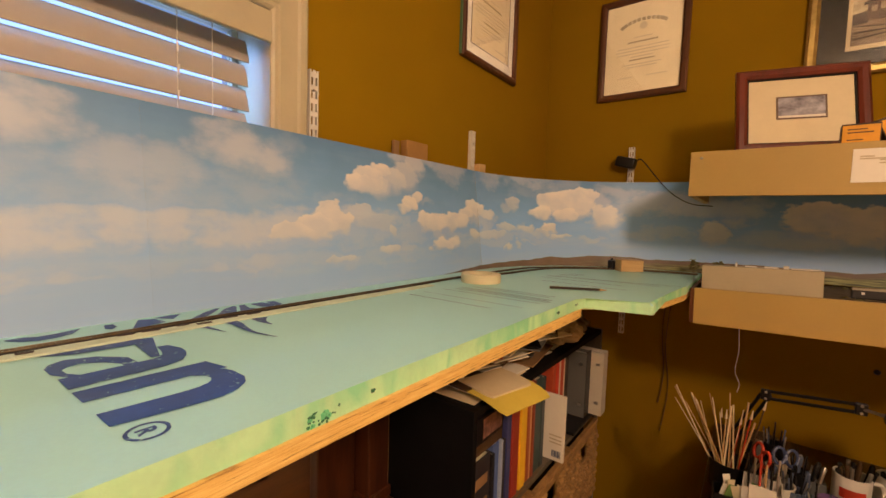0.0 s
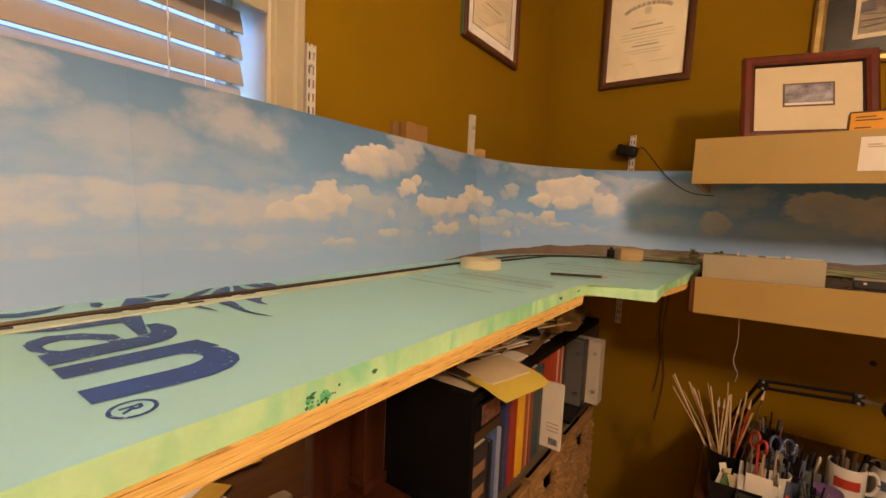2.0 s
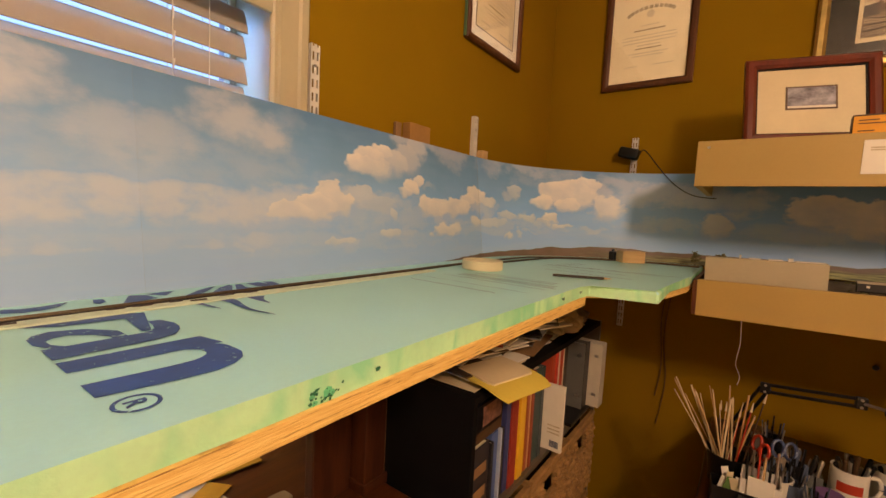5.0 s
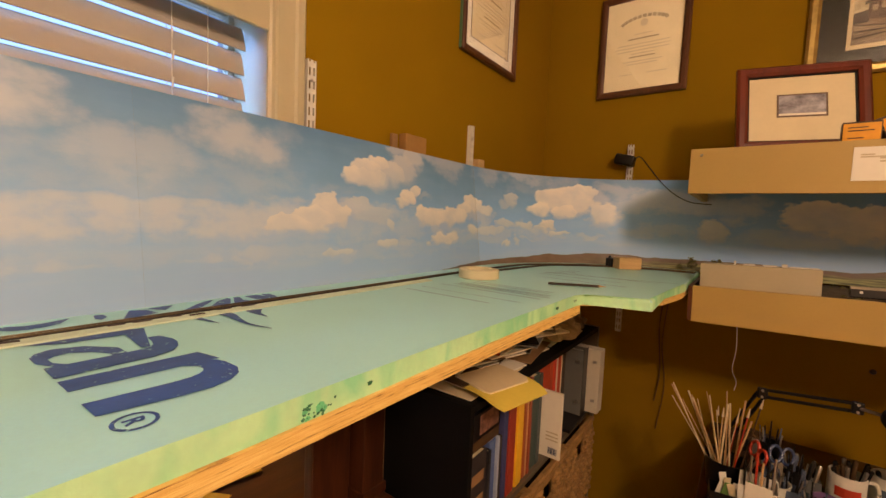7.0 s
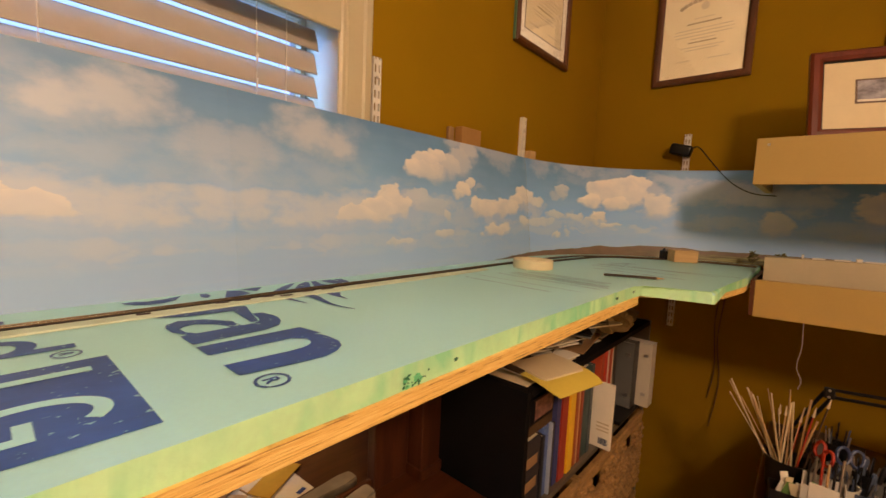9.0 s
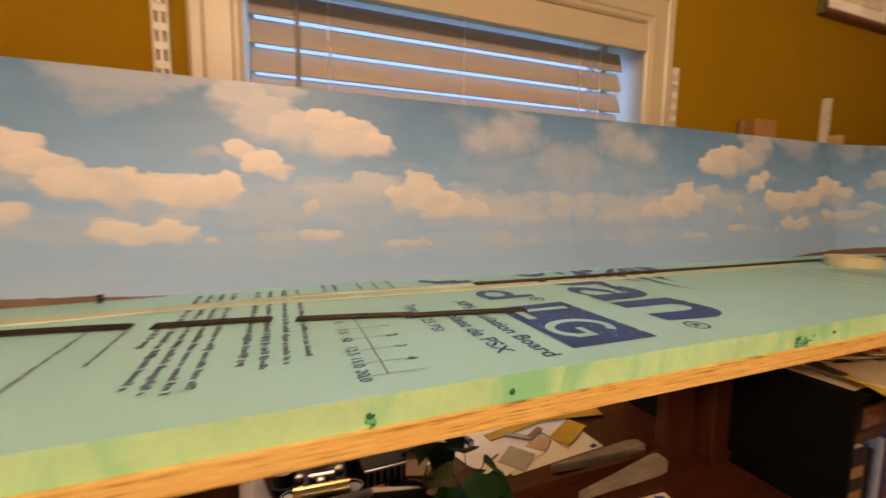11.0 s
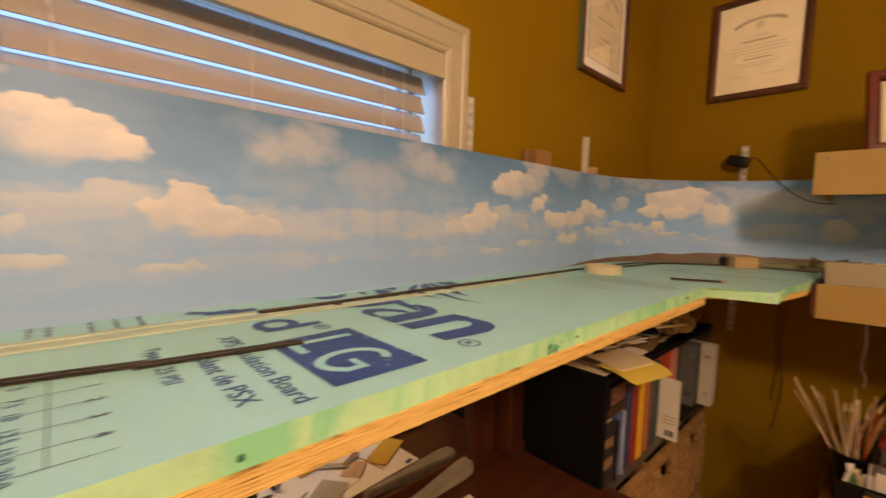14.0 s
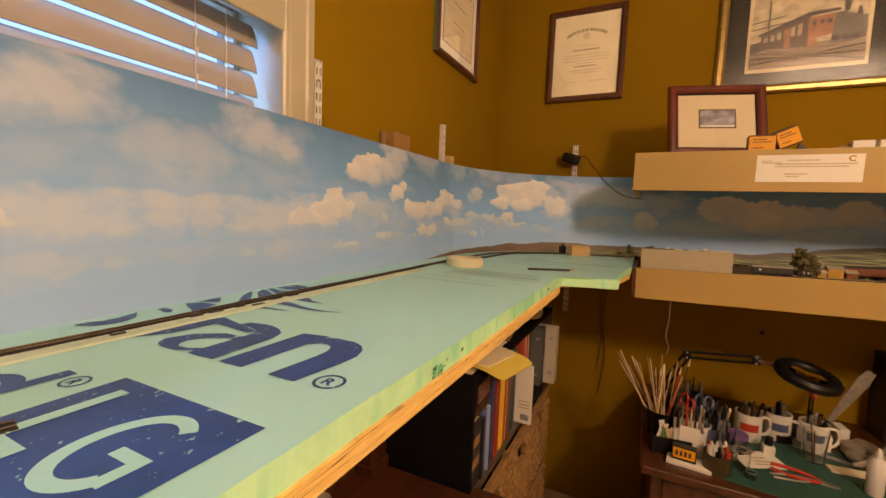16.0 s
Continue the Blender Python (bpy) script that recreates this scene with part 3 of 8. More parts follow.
    bend_of = n.new("ShaderNodeBump")
    bend_of.inputs["Strength"].default_value, bend_of.inputs["Distance"].default_value = 0.35, 0.006
    l.new(wave.outputs["Fac"], bend_of.inputs["Height"])
    l.new(bend_of.outputs["Normal"], b.inputs["Normal"])
    return m


sky_mat = sky_print()
card_edge = mat("grey_card_edge", (0.35, 0.33, 0.30), 0.7, var=0.1)


def backdrop_panel(s0, s1, lift):
    n = max(2, int((s1 - s0) / 0.03))
    th = 0.003
    bm = bmesh.new()
    uvl = bm.loops.layers.uv.new("UVMap")
    front, back = [], []
    for k in range(n + 1):
        s = s0 + (s1 - s0) * k / n
        p, f = bd_point(s)
        slope = 0.052 + 0.046 * min(1.0, max(0.0, (-s - 0.70) / 0.45))  # it leans back, more so at the bridge end
        for store, off in ((front, lift), (back, lift - th)):
            q, foot = p + f * off, p + f * (off + slope)
            store.append((bm.verts.new((foot.x, foot.y, BD_Z0)), bm.verts.new((q.x, q.y, BD_Z1)), s))
    for k in range(n):
        f = bm.faces.new((front[k][0], front[k + 1][0], front[k + 1][1], front[k][1]))
        for lp, uvv in zip(f.loops, ((front[k][2], BD_Z0), (front[k + 1][2], BD_Z0), (front[k + 1][2], BD_Z1), (front[k][2], BD_Z1))):
            lp[uvl].uv = uvv
        f.smooth = True
        for quad in ((back[k][0], back[k][1], back[k + 1][1], back[k + 1][0]), (front[k][1], front[k + 1][1], back[k + 1][1], back[k][1]), (front[k][0], back[k][0], back[k + 1][0], front[k + 1][0])):
            g = bm.faces.new(quad)
            g.material_index = 1
    for k in (0, n):
        bm.faces.new((front[k][0], front[k][1], back[k][1], back[k][0])).material_index = 1
    bmesh.ops.recalc_face_normals(bm, faces=bm.faces[:])
    me = bpy.data.meshes.new("panel")
    bm.to_mesh(me)
    bm.free()
    me.set_sharp_from_angle(angle=radians(30))
    return me


sky_board = thing("sky_backdrop", pose(0, 0, 0), "curved model railway backdrop printed with blue sky and clouds", "backdrop")
# the 1.10 puts the extra light past the bend into the print's colour
for s0, s1, lift, shade in ((-2.6, -1.108, 0.0, 1.02), (-1.112, -0.00015, 0.0006, 1.0), (0.00015, 1.092, 0.0, 0.98), (1.088, 4.2, 0.0006, 1.10)):
    me = backdrop_panel(s0, s1, lift)
    me.materials.append(sky_mat)
    me.materials.append(card_edge)
    ob = new("panel", me)
    ob.parent = sky_board
    ob.color = (shade, shade, shade, 1)
for dz in (0.0, 0.010):
    bm = bmesh.new()
    cyl(bm, 0.004, 0, 0.003, 0.003, 12, pose(-0.690, BD_Y - 0.003, 1.737 + dz, 90, 0, 0))
    part("screw_head", bm, black_plastic, sky_board, "dark screw head")

# ---------------------------------------------------------------- the foam and plywood shelf
FZ, FT, PT = 1.380, 0.028, 0.0215
foam_top = mat("mint_foam", (0.425, 0.805, 0.765), 0.30, var=0.06, scale=2.2, bump=0.05, bscale=220, spec=0.45)


def cut_foam():
    m = mat("cut_foam_edge", (0.52, 0.87, 0.52), 0.6, var=0.12, scale=9, bump=0.25, bscale=120)
    n, l = m.node_tree.nodes, m.node_tree.links
    b = n["Principled BSDF"]
    tc = n.new("ShaderNodeTexCoord")
    mp = n.new("ShaderNodeMapping")
    mp.inputs["Rotation"].default_value = (0, radians(38), 0)
    mp.inputs["Scale"].default_value = (16, 8, 7)
    t = n.new("ShaderNodeTexNoise")
    t.inputs["Scale"].default_value, t.inputs["Detail"].default_value, t.inputs["Distortion"].default_value = 1.0, 5, 1.2
    big = n.new("ShaderNodeTexNoise")
    big.inputs["Scale"].default_value = 3.0
    mul = n.new("ShaderNodeMath")
    mul.operation = "MULTIPLY"
    r = n.new("ShaderNodeValToRGB")
    r.color_ramp.elements[0].position, r.color_ramp.elements[1].position = 0.222, 0.335
    mx = n.new("ShaderNodeMix")
    mx.data_type = "RGBA"
    old = b.inputs["Base Color"].links[0].from_socket
    l.new(tc.outputs["Object"], mp.inputs["Vector"])
    l.new(mp.outputs[0], t.inputs["Vector"])
    l.new(tc.outputs["Object"], big.inputs["Vector"])
    l.new(t.outputs["Fac"], mul.inputs[0])
    # the stain thins out towards the bridge end
    along = n.new("ShaderNodeSeparateXYZ")
    thin = n.new("ShaderNodeMapRange")
    thin.inputs["From Min"].default_value, thin.inputs["From Max"].default_value = -0.65, -0.20
    thin.inputs["To Min"].default_value, thin.inputs["To Max"].default_value = 0.62, 1.04
    keep = n.new("ShaderNodeMath")
    keep.operation = "MULTIPLY"
    l.new(tc.outputs["Object"], along.inputs[0])
    l.new(along.outputs["X"], thin.inputs["Value"])
    l.new(big.outputs["Fac"], keep.inputs[0])
    l.new(thin.outputs[0], keep.inputs[1])
    l.new(keep.outputs[0], mul.inputs[1])
    l.new(mul.outputs[0], r.inputs["Fac"])
    l.new(r.outputs["Color"], mx.inputs[0])
    l.new(old, mx.inputs[6])
    mx.inputs[7].default_value = (0.30, 0.76, 0.45, 1)
    l.new(mx.outputs[2], b.inputs["Base Color"])
    return m


foam_cut = cut_foam()
arc = [(ARC0 + (BD_R - 0.004) * math.sin(a), BD_Y - BD_R + (BD_R - 0.004) * math.cos(a)) for a in [math.pi / 2 * k / 14 for k in range(14, -1, -1)]]
front = [(-1.85 + 3.04 * k / 76, 0.0012 * noise.noise((k * 0.7, 1.3, 0))) for k in range(76)]
outline = front + [(1.190, 0.0), (1.196, -0.004), (1.234, -0.147), (1.240, -0.152), (1.465, -0.145), (1.65, -0.172), (2.18, -0.170)] + arc + [(-1.85, BD_Y - 0.004)]
shelf = thing("foam_shelf", pose(0, 0, 0), "mint green foam insulation board with blue print on a plywood shelf", "shelf")
bm = bmesh.new()
prism(bm, outline, FZ - FT, FZ)
for v in bm.verts:  # the knife leaned a little, and the top edge is crushed
    if v.co.y < 0.01 and v.co.x < 1.19:
        v.co.y += 0.005
rim = [e for e in bm.edges if all(v.co.z > FZ - 0.001 and v.co.y < 0.03 for v in e.verts)]
bmesh.ops.bevel(bm, geom=rim, offset=0.011, segments=4, affect="EDGES", profile=0.55)
for f in bm.faces:
    f.normal_update()
    f.material_index = 0 if f.normal.z > 0.30 else 1
part("foam_board", bm, [foam_top, foam_cut], shelf, "mint green foam with a rough cut edge")


def plywood():
    m = bpy.data.materials.new("plywood_edge")
    m.use_nodes = True
    n, l = m.node_tree.nodes, m.node_tree.links
    b = n["Principled BSDF"]
    b.inputs["Roughness"].default_value = 0.6
    tc = n.new("ShaderNodeTexCoord")
    mp = n.new("ShaderNodeMapping")
    mp.inputs["Scale"].default_value = (5, 5, 330)
    t = n.new("ShaderNodeTexNoise")
    t.inputs["Scale"].default_value, t.inputs["Detail"].default_value, t.inputs["Distortion"].default_value = 1.0, 5, 0.6
    mp2 = n.new("ShaderNodeMapping")
    mp2.inputs["Scale"].default_value = (34, 34, 620)
    t2 = n.new("ShaderNodeTexNoise")
    t2.inputs["Scale"].default_value, t2.inputs["Detail"].default_value = 1.0, 4
    r = n.new("ShaderNodeValToRGB")
    e = r.color_ramp.elements
    e[0].position, e[0].color = 0.28, (0.27, 0.115, 0.03, 1)
    e[1].position, e[1].color = 0.72, (0.92, 0.68, 0.24, 1)
    k = e.new(0.45)
    k.color = (0.80, 0.51, 0.14, 1)
    mx = n.new("ShaderNodeMath")
    mx.operation = "MULTIPLY_ADD"
    l.new(tc.outputs["Object"], mp.inputs["Vector"])
    l.new(tc.outputs["Object"], mp2.inputs["Vector"])
    l.new(mp.outputs[0], t.inputs["Vector"])
    l.new(mp2.outputs[0], t2.inputs["Vector"])
    l.new(t2.outputs["Fac"], mx.inputs[0])
    mx.inputs[1].default_value = 0.85
    sub = n.new("ShaderNodeMath")
    sub.operation = "SUBTRACT"
    l.new(t.outputs["Fac"], sub.inputs[0])
    sub.inputs[1].default_value = 0.38
    l.new(sub.outputs[0], mx.inputs[2])
    l.new(mx.outputs[0], r.inputs["Fac"])
    l.new(r.outputs["Color"], b.inputs["Base Color"])
    bn = n.new("ShaderNodeBump")
    bn.inputs["Strength"].default_value, bn.inputs["Distance"].default_value = 0.5, 0.003
    l.new(mx.outputs[0], bn.inputs["Height"])
    l.new(bn.outputs[0], b.inputs["Normal"])
    return m


ply_mat = plywood()
bm = bmesh.new()
prism(bm, [(-1.85, 0.001), (1.184, 0.001), (1.26, 0.05), (1.47, -0.138), (1.66, -0.168), (2.17, -0.168)] + [(x, y - 0.003) for x, y in arc] + [(-1.85, BD_Y - 0.006)], FZ - FT - PT, FZ - FT - 0.0004)
part("plywood_sheet", bm, ply_mat, shelf, "orange-brown plywood with bare laminated edge")

# ---------------------------------------------------------------- blue print on the foam
ink = mat("navy_print", (0.020, 0.062, 0.27), 0.4, var=0.22, scale=30, bump=0.03)
speck_n, speck_l = ink.node_tree.nodes, ink.node_tree.links  # print worn off in small specks
speck_at = speck_n.new("ShaderNodeTexCoord")
speck_t = speck_n.new("ShaderNodeTexNoise")
speck_t.inputs["Scale"].default_value, speck_t.inputs["Detail"].default_value = 130, 3
speck_r = speck_n.new("ShaderNodeMapRange")
speck_r.inputs["From Min"].default_value, speck_r.inputs["From Max"].default_value = 0.665, 0.70
speck_m = speck_n.new("ShaderNodeMix")
speck_m.data_type = "RGBA"
speck_l.new(speck_at.outputs["Object"], speck_t.inputs["Vector"])
speck_l.new(speck_t.outputs["Fac"], speck_r.inputs["Value"])
speck_l.new(speck_r.outputs[0], speck_m.inputs[0])
speck_l.new(speck_n["Principled BSDF"].inputs["Base Color"].links[0].from_socket, speck_m.inputs[6])
speck_m.inputs[7].default_value = (0.36, 0.60, 0.58, 1)
speck_l.new(speck_m.outputs[2], speck_n["Principled BSDF"].inputs["Base Color"])
grey_ink = mat("grey_blue_print", (0.075, 0.11, 0.20), 0.5, var=0.2, scale=40, bump=0.02)
PZ = FZ + 0.0006


def flat(bm, pts, z=PZ):
    """A flat patch from (along, up) print coordinates: the print reads towards -y and its letters stand towards +x."""
    vs = [bm.verts.new((v, -u, z)) for u, v in pts]
    f = bm.faces.new(vs)
    f.normal_update()
    if f.normal.z < 0:
        f.normal_flip()


def band(bm, pts, width, z=PZ):
    """A flat ribbon along (along, up) points; width may be a pair from start to end."""
    w0, w1 = width if isinstance(width, tuple) else (width, width)
    p = [Vector((v, -u, 0)) for u, v in pts]
    n = len(p)
    left, right = [], []
    for k in range(n):
        d = (p[min(k + 1, n - 1)] - p[max(k - 1, 0)]).normalized()
        o = Vector((-d.y, d.x, 0)) * (w0 + (w1 - w0) * k / (n - 1)) / 2
        left.append(bm.verts.new((p[k].x + o.x, p[k].y + o.y, z)))
        right.append(bm.verts.new((p[k].x - o.x, p[k].y - o.y, z)))
    for k in range(n - 1):
        f = bm.faces.new((left[k], left[k + 1], right[k + 1], right[k]))
        f.normal_update()
        if f.normal.z < 0:
            f.normal_flip()


def arc_pts(cu, cv, ru, rv, a0, a1, n=20, power=1.0):
    out = []
    for k in range(n + 1):
        a = radians(a0 + (a1 - a0) * k / n)
        c, s = math.cos(a), math.sin(a)
        out.append((cu + ru * math.copysign(abs(c) ** power, c), cv + rv * math.copysign(abs(s) ** power, s)))
    return out


STEP = [0]


def mark(draw, name, material, label, *shape):
    """One printed patch, each a hair above the one before."""
    bm = bmesh.new()
    draw(bm, *shape)
    STEP[0] = (STEP[0] + 1) % 6
    part(name, bm, material, shelf, label, pose(0, 0, 0.00012 * STEP[0]))


def strip_between(bm, a, b, z=PZ):
    """A flat ribbon between two lines of (along, up) points."""
    va = [bm.verts.new((v, -u, z)) for u, v in a]
    vb = [bm.verts.new((v, -u, z)) for u, v in b]
    for k in range(len(va) - 1):
        f = bm.faces.new((va[k], va[k + 1], vb[k + 1], vb[k]))
        f.normal_update()
        if f.normal.z < 0:
            f.normal_flip()


# large arch-shaped mark: an upright with a spur and a hooped arm
mark(flat, "printed_mark", ink, "large navy arch-shaped printed mark", [(-0.198, 0.253), (-0.163, 0.254), (-0.160, 0.372), (-0.158, 0.386), (-0.197, 0.378)])
mark(strip_between, "printed_mark", ink, "large navy arch-shaped printed mark", [(-0.164, 0.373), (-0.154, 0.381), (-0.142, 0.385), (-0.116, 0.385), (-0.100, 0.378), (-0.088, 0.364), (-0.081, 0.344), (-0.082, 0.316), (-0.090, 0.256)], [(-0.164, 0.344), (-0.157, 0.350), (-0.150, 0.357), (-0.138, 0.359), (-0.131, 0.356), (-0.126, 0.350), (-0.122, 0.340), (-0.121, 0.320), (-0.125, 0.255)])
# large round mark with a hooked stem
mark(strip_between, "printed_mark", ink, "large navy ring-shaped printed mark", [(-0.208, 0.253), (-0.211, 0.300), (-0.213, 0.339), (-0.222, 0.362), (-0.238, 0.373), (-0.256, 0.379), (-0.273, 0.380), (-0.298, 0.373)], [(-0.249, 0.252), (-0.250, 0.290), (-0.250, 0.320), (-0.251, 0.337), (-0.253, 0.346), (-0.262, 0.354), (-0.278, 0.358), (-0.300, 0.360)])
mark(flat, "printed_mark", ink, "large navy swoosh-shaped printed mark", [(-0.356, 0.250), (-0.337, 0.285), (-0.331, 0.345), (-0.357, 0.354)])
mark(flat, "printed_mark", ink, "large navy swoosh-shaped printed mark", [(-0.357, 0.354), (-0.331, 0.345), (-0.258, 0.340), (-0.255, 0.349), (-0.350, 0.372)])
mark(strip_between, "printed_mark", ink, "large navy ring-shaped printed mark", [(-0.247, 0.262), (-0.272, 0.250), (-0.299, 0.249), (-0.312, 0.255), (-0.322, 0.270), (-0.311, 0.299), (-0.280, 0.323), (-0.247, 0.325)], [(-0.247, 0.273), (-0.265, 0.262), (-0.281, 0.261), (-0.289, 0.267), (-0.293, 0.281), (-0.279, 0.299), (-0.261, 0.310), (-0.247, 0.311)])
# the mark beyond the track, cut off by the sky board: a swoosh, a dot, wedges and curling fins
BEYOND = "navy swoosh-and-fins printed mark beyond the track"
mark(flat, "printed_mark", ink, BEYOND, [(-0.474, 0.237), (-0.476, 0.255), (-0.467, 0.269), (-0.470, 0.292), (-0.481, 0.320), (-0.453, 0.304), (-0.443, 0.286), (-0.441, 0.268), (-0.450, 0.251), (-0.465, 0.240)])
mark(flat, "printed_mark", ink, BEYOND, [(-0.477, 0.347), (-0.476, 0.358), (-0.455, 0.358), (-0.442, 0.348), (-0.451, 0.342)])
mark(flat, "printed_mark", ink, BEYOND, [(-0.480, 0.393), (-0.469, 0.413), (-0.437, 0.419), (-0.426, 0.390), (-0.412, 0.379), (-0.425, 0.370)])
mark(flat, "printed_mark", ink, BEYOND, [(-0.475, 0.414), (-0.480, 0.441), (-0.477, 0.456), (-0.448, 0.434)])
for fin in ([(-0.421, 0.448), (-0.460, 0.488), (-0.479, 0.517), (-0.478, 0.525), (-0.447, 0.498), (-0.417, 0.469)],
            [(-0.421, 0.491), (-0.466, 0.527), (-0.483, 0.553), (-0.471, 0.553), (-0.418, 0.527), (-0.408, 0.521)],
            [(-0.480, 0.563), (-0.478, 0.573), (-0.446, 0.565), (-0.426, 0.573), (-0.405, 0.558), (-0.412, 0.532)],
            [(-0.476, 0.582), (-0.477, 0.608), (-0.444, 0.617), (-0.420, 0.601), (-0.440, 0.586)],
            [(-0.477, 0.617), (-0.469, 0.632), (-0.438, 0.630), (-0.422, 0.617), (-0.429, 0.611)]):
    mark(flat, "printed_mark", ink, BEYOND, fin)
# tapering rays of the fan on the near side
for head_w, ray_line in ((0.012, [(-0.358, 0.446), (-0.345, 0.449), (-0.308, 0.455)]), (0.021, [(-0.362, 0.489), (-0.340, 0.490), (-0.315, 0.486), (-0.275, 0.483), (-0.228, 0.493)]), (0.030, [(-0.358, 0.536), (-0.345, 0.532), (-0.328, 0.528), (-0.300, 0.528)])):
    mark(band, "printed_mark", ink, "navy tapering printed rays", [tuple(q)[:2] for q in smooth_curve([(a, b2, 0) for a, b2 in ray_line], 5)], (head_w, 0.001))
mark(flat, "printed_mark", ink, "navy zigzag printed mark", [(-0.450, 0.050), (-0.448, 0.113), (-0.430, 0.113), (-0.424, 0.070)])
# square mark with pale figures left open in it
STEP[0] = 0
mark(flat, "printed_square", ink, "navy printed square logo", [(-0.226, 0.055), (-0.042, 0.055), (-0.042, 0.182), (-0.230, 0.180)])
pale = foam_top
FIGURE = "pale ring and angle inside the navy square"
mark(band, "printed_figure", pale, FIGURE, arc_pts(-0.1035, 0.1145, 0.0315, 0.0425, 52, 322, 30), 0.0125, PZ + 0.00005)
mark(band, "printed_figure", pale, FIGURE, [(-0.104, 0.111), (-0.070, 0.111)], 0.0105, PZ + 0.00005)
mark(band, "printed_figure", pale, FIGURE, [(-0.0755, 0.116), (-0.0755, 0.084)], 0.0115, PZ + 0.00005)
mark(band, "printed_figure", pale, FIGURE, [(-0.197, 0.163), (-0.197, 0.076)], 0.013, PZ + 0.00005)
mark(band, "printed_figure", pale, FIGURE, [(-0.2035, 0.076), (-0.155, 0.076)], 0.0135, PZ + 0.0008)
# mark before the square
mark(band, "printed_mark", ink, "navy ring and bar printed mark", arc_pts(-0.312, 0.100, 0.026, 0.026, 0, 360, 22), 0.016)
mark(band, "printed_mark", ink, "navy ring and bar printed mark", [(-0.287, 0.073), (-0.287, 0.162)], 0.016)
mark(band, "printed_mark", ink, "navy ring and bar printed mark", [(-0.470, 0.010), (-0.448, 0.045), (-0.452, 0.085)], (0.020, 0.012))
mark(band, "printed_mark", ink, "navy ring and bar printed mark", [(-0.440, 0.030), (-0.432, 0.105)], 0.013)


def registered(u, v, r):
    bm = bmesh.new()
    band(bm, arc_pts(u, v, r, r, 0, 360, 28), r * 0.22)
    part("printed_ring", bm, ink, shelf)
    text_part("printed_letter", "R", r * 1.35, ink, shelf, pose(v - 0.48 * r, -(u - 0.48 * r), PZ, 0, 0, -90), heavy=0.03)


registered(-0.060, 0.274, 0.015)
registered(-0.259, 0.152, 0.0115)
down = lambda x, y, z=PZ: pose(x, y, z, 0, 0, -90)  # noqa: E731
text_part("printed_caption", "XPS Insulation Board", 0.0305, ink, shelf, down(0.010, 0.290), "blue printed words")
text_part("printed_caption", "Isolant de PSX", 0.0305, ink, shelf, down(-0.033, 0.236), "blue printed words")
text_part("printed_caption", "Type", 0.0235, ink, shelf, down(-0.073, 0.292), "blue printed words")
text_part("printed_caption", "25 PSI", 0.0235, ink, shelf, down(-0.073, 0.208), "blue printed words")
for k, word in enumerate("1234"):
    text_part("printed_number", word, 0.018, grey_ink, shelf, down(-0.132, 0.200 - 0.040 * k))
for k, word in enumerate(("5", "7.5", "10", "12.5", "15.0", "20.0")):
    text_part("printed_number", word, 0.0165, ink, shelf, down(-0.186, 0.232 - 0.034 * k))
bm = bmesh.new()
band(bm, [(-0.25, -0.158), (-0.045, -0.158)], 0.0012)
for u in (-0.195, -0.155, -0.115, -0.077, -0.045):
    band(bm, [(u, -0.190), (u, -0.118)], 0.0009)
part("printed_lines", bm, grey_ink, shelf, "thin printed table lines")


def text_bars(v, u0, u1, h):
    """A line of print too small to read, as short bars of letter width set in words."""
    bm = bmesh.new()
    u, left = u0, random.randint(2, 9)
    while u < u1:
        w = h * random.uniform(0.26, 0.52)
        up = h * (0.50 if random.random() < 0.3 else 0.26)
        dn = h * (0.44 if random.random() < 0.12 else 0.24)
        if h < 0.005:  # the smallest print runs together word by word
            w, up, dn = h * random.uniform(3, 8), h * 0.5, h * 0.5
        # letters run down the board, their tops towards +x
        bm.faces.new([bm.verts.new((v + s, -q, PZ)) for s, q in ((-dn, u), (-dn, u + w), (up, u + w), (up, u))][::-1])
        u += w + h * 0.16
        left -= 1
        if left < 1:
            u, left = u + h * 0.42, random.randint(2, 9)
    for f in bm.faces:
        f.normal_update()
        if f.normal.z < 0:
            f.normal_flip()
    part("printed_line", bm, grey_ink, shelf)


for v, u0, u1 in ((-0.226, -0.46, -0.112), (-0.248, -0.46, -0.105), (-0.270, -0.46, -0.098), (-0.290, -0.46, -0.110),
                  (-0.327, -0.46, -0.069), (-0.345, -0.46, -0.066), (-0.362, -0.46, -0.073), (-0.379, -0.46, -0.084), (-0.396, -0.30, -0.195)):
    text_bars(v, u0, u1, 0.0105)
text_bars(-0.430, -0.30, -0.156, 0.006)
text_bars(-0.472, -0.30, -0.105, 0.006)
# pale scratches across the small print
for a, b2, c, d in ((-0.160, -0.290, -0.152, -0.244), (-0.200, -0.272, -0.196, -0.222), (-0.168, -0.238, -0.166, -0.216), (-0.118, -0.292, -0.112, -0.252), (-0.092, -0.388, -0.088, -0.330), (-0.128, -0.350, -0.140, -0.318), (-0.070, -0.360, -0.066, -0.325)):
    mark(band, "scratch", foam_top, "pale scratch across the print", [(a, b2), (c, d)], 0.0022, PZ + 0.0009)
for v, u0, u1 in ((-0.055, -0.52, -0.40), (-0.085, -0.52, -0.40), (-0.115, -0.52, -0.42), (-0.160, -0.51, -0.43), (-0.180, -0.51, -0.43)):
    text_bars(v, u0, u1, 0.009)
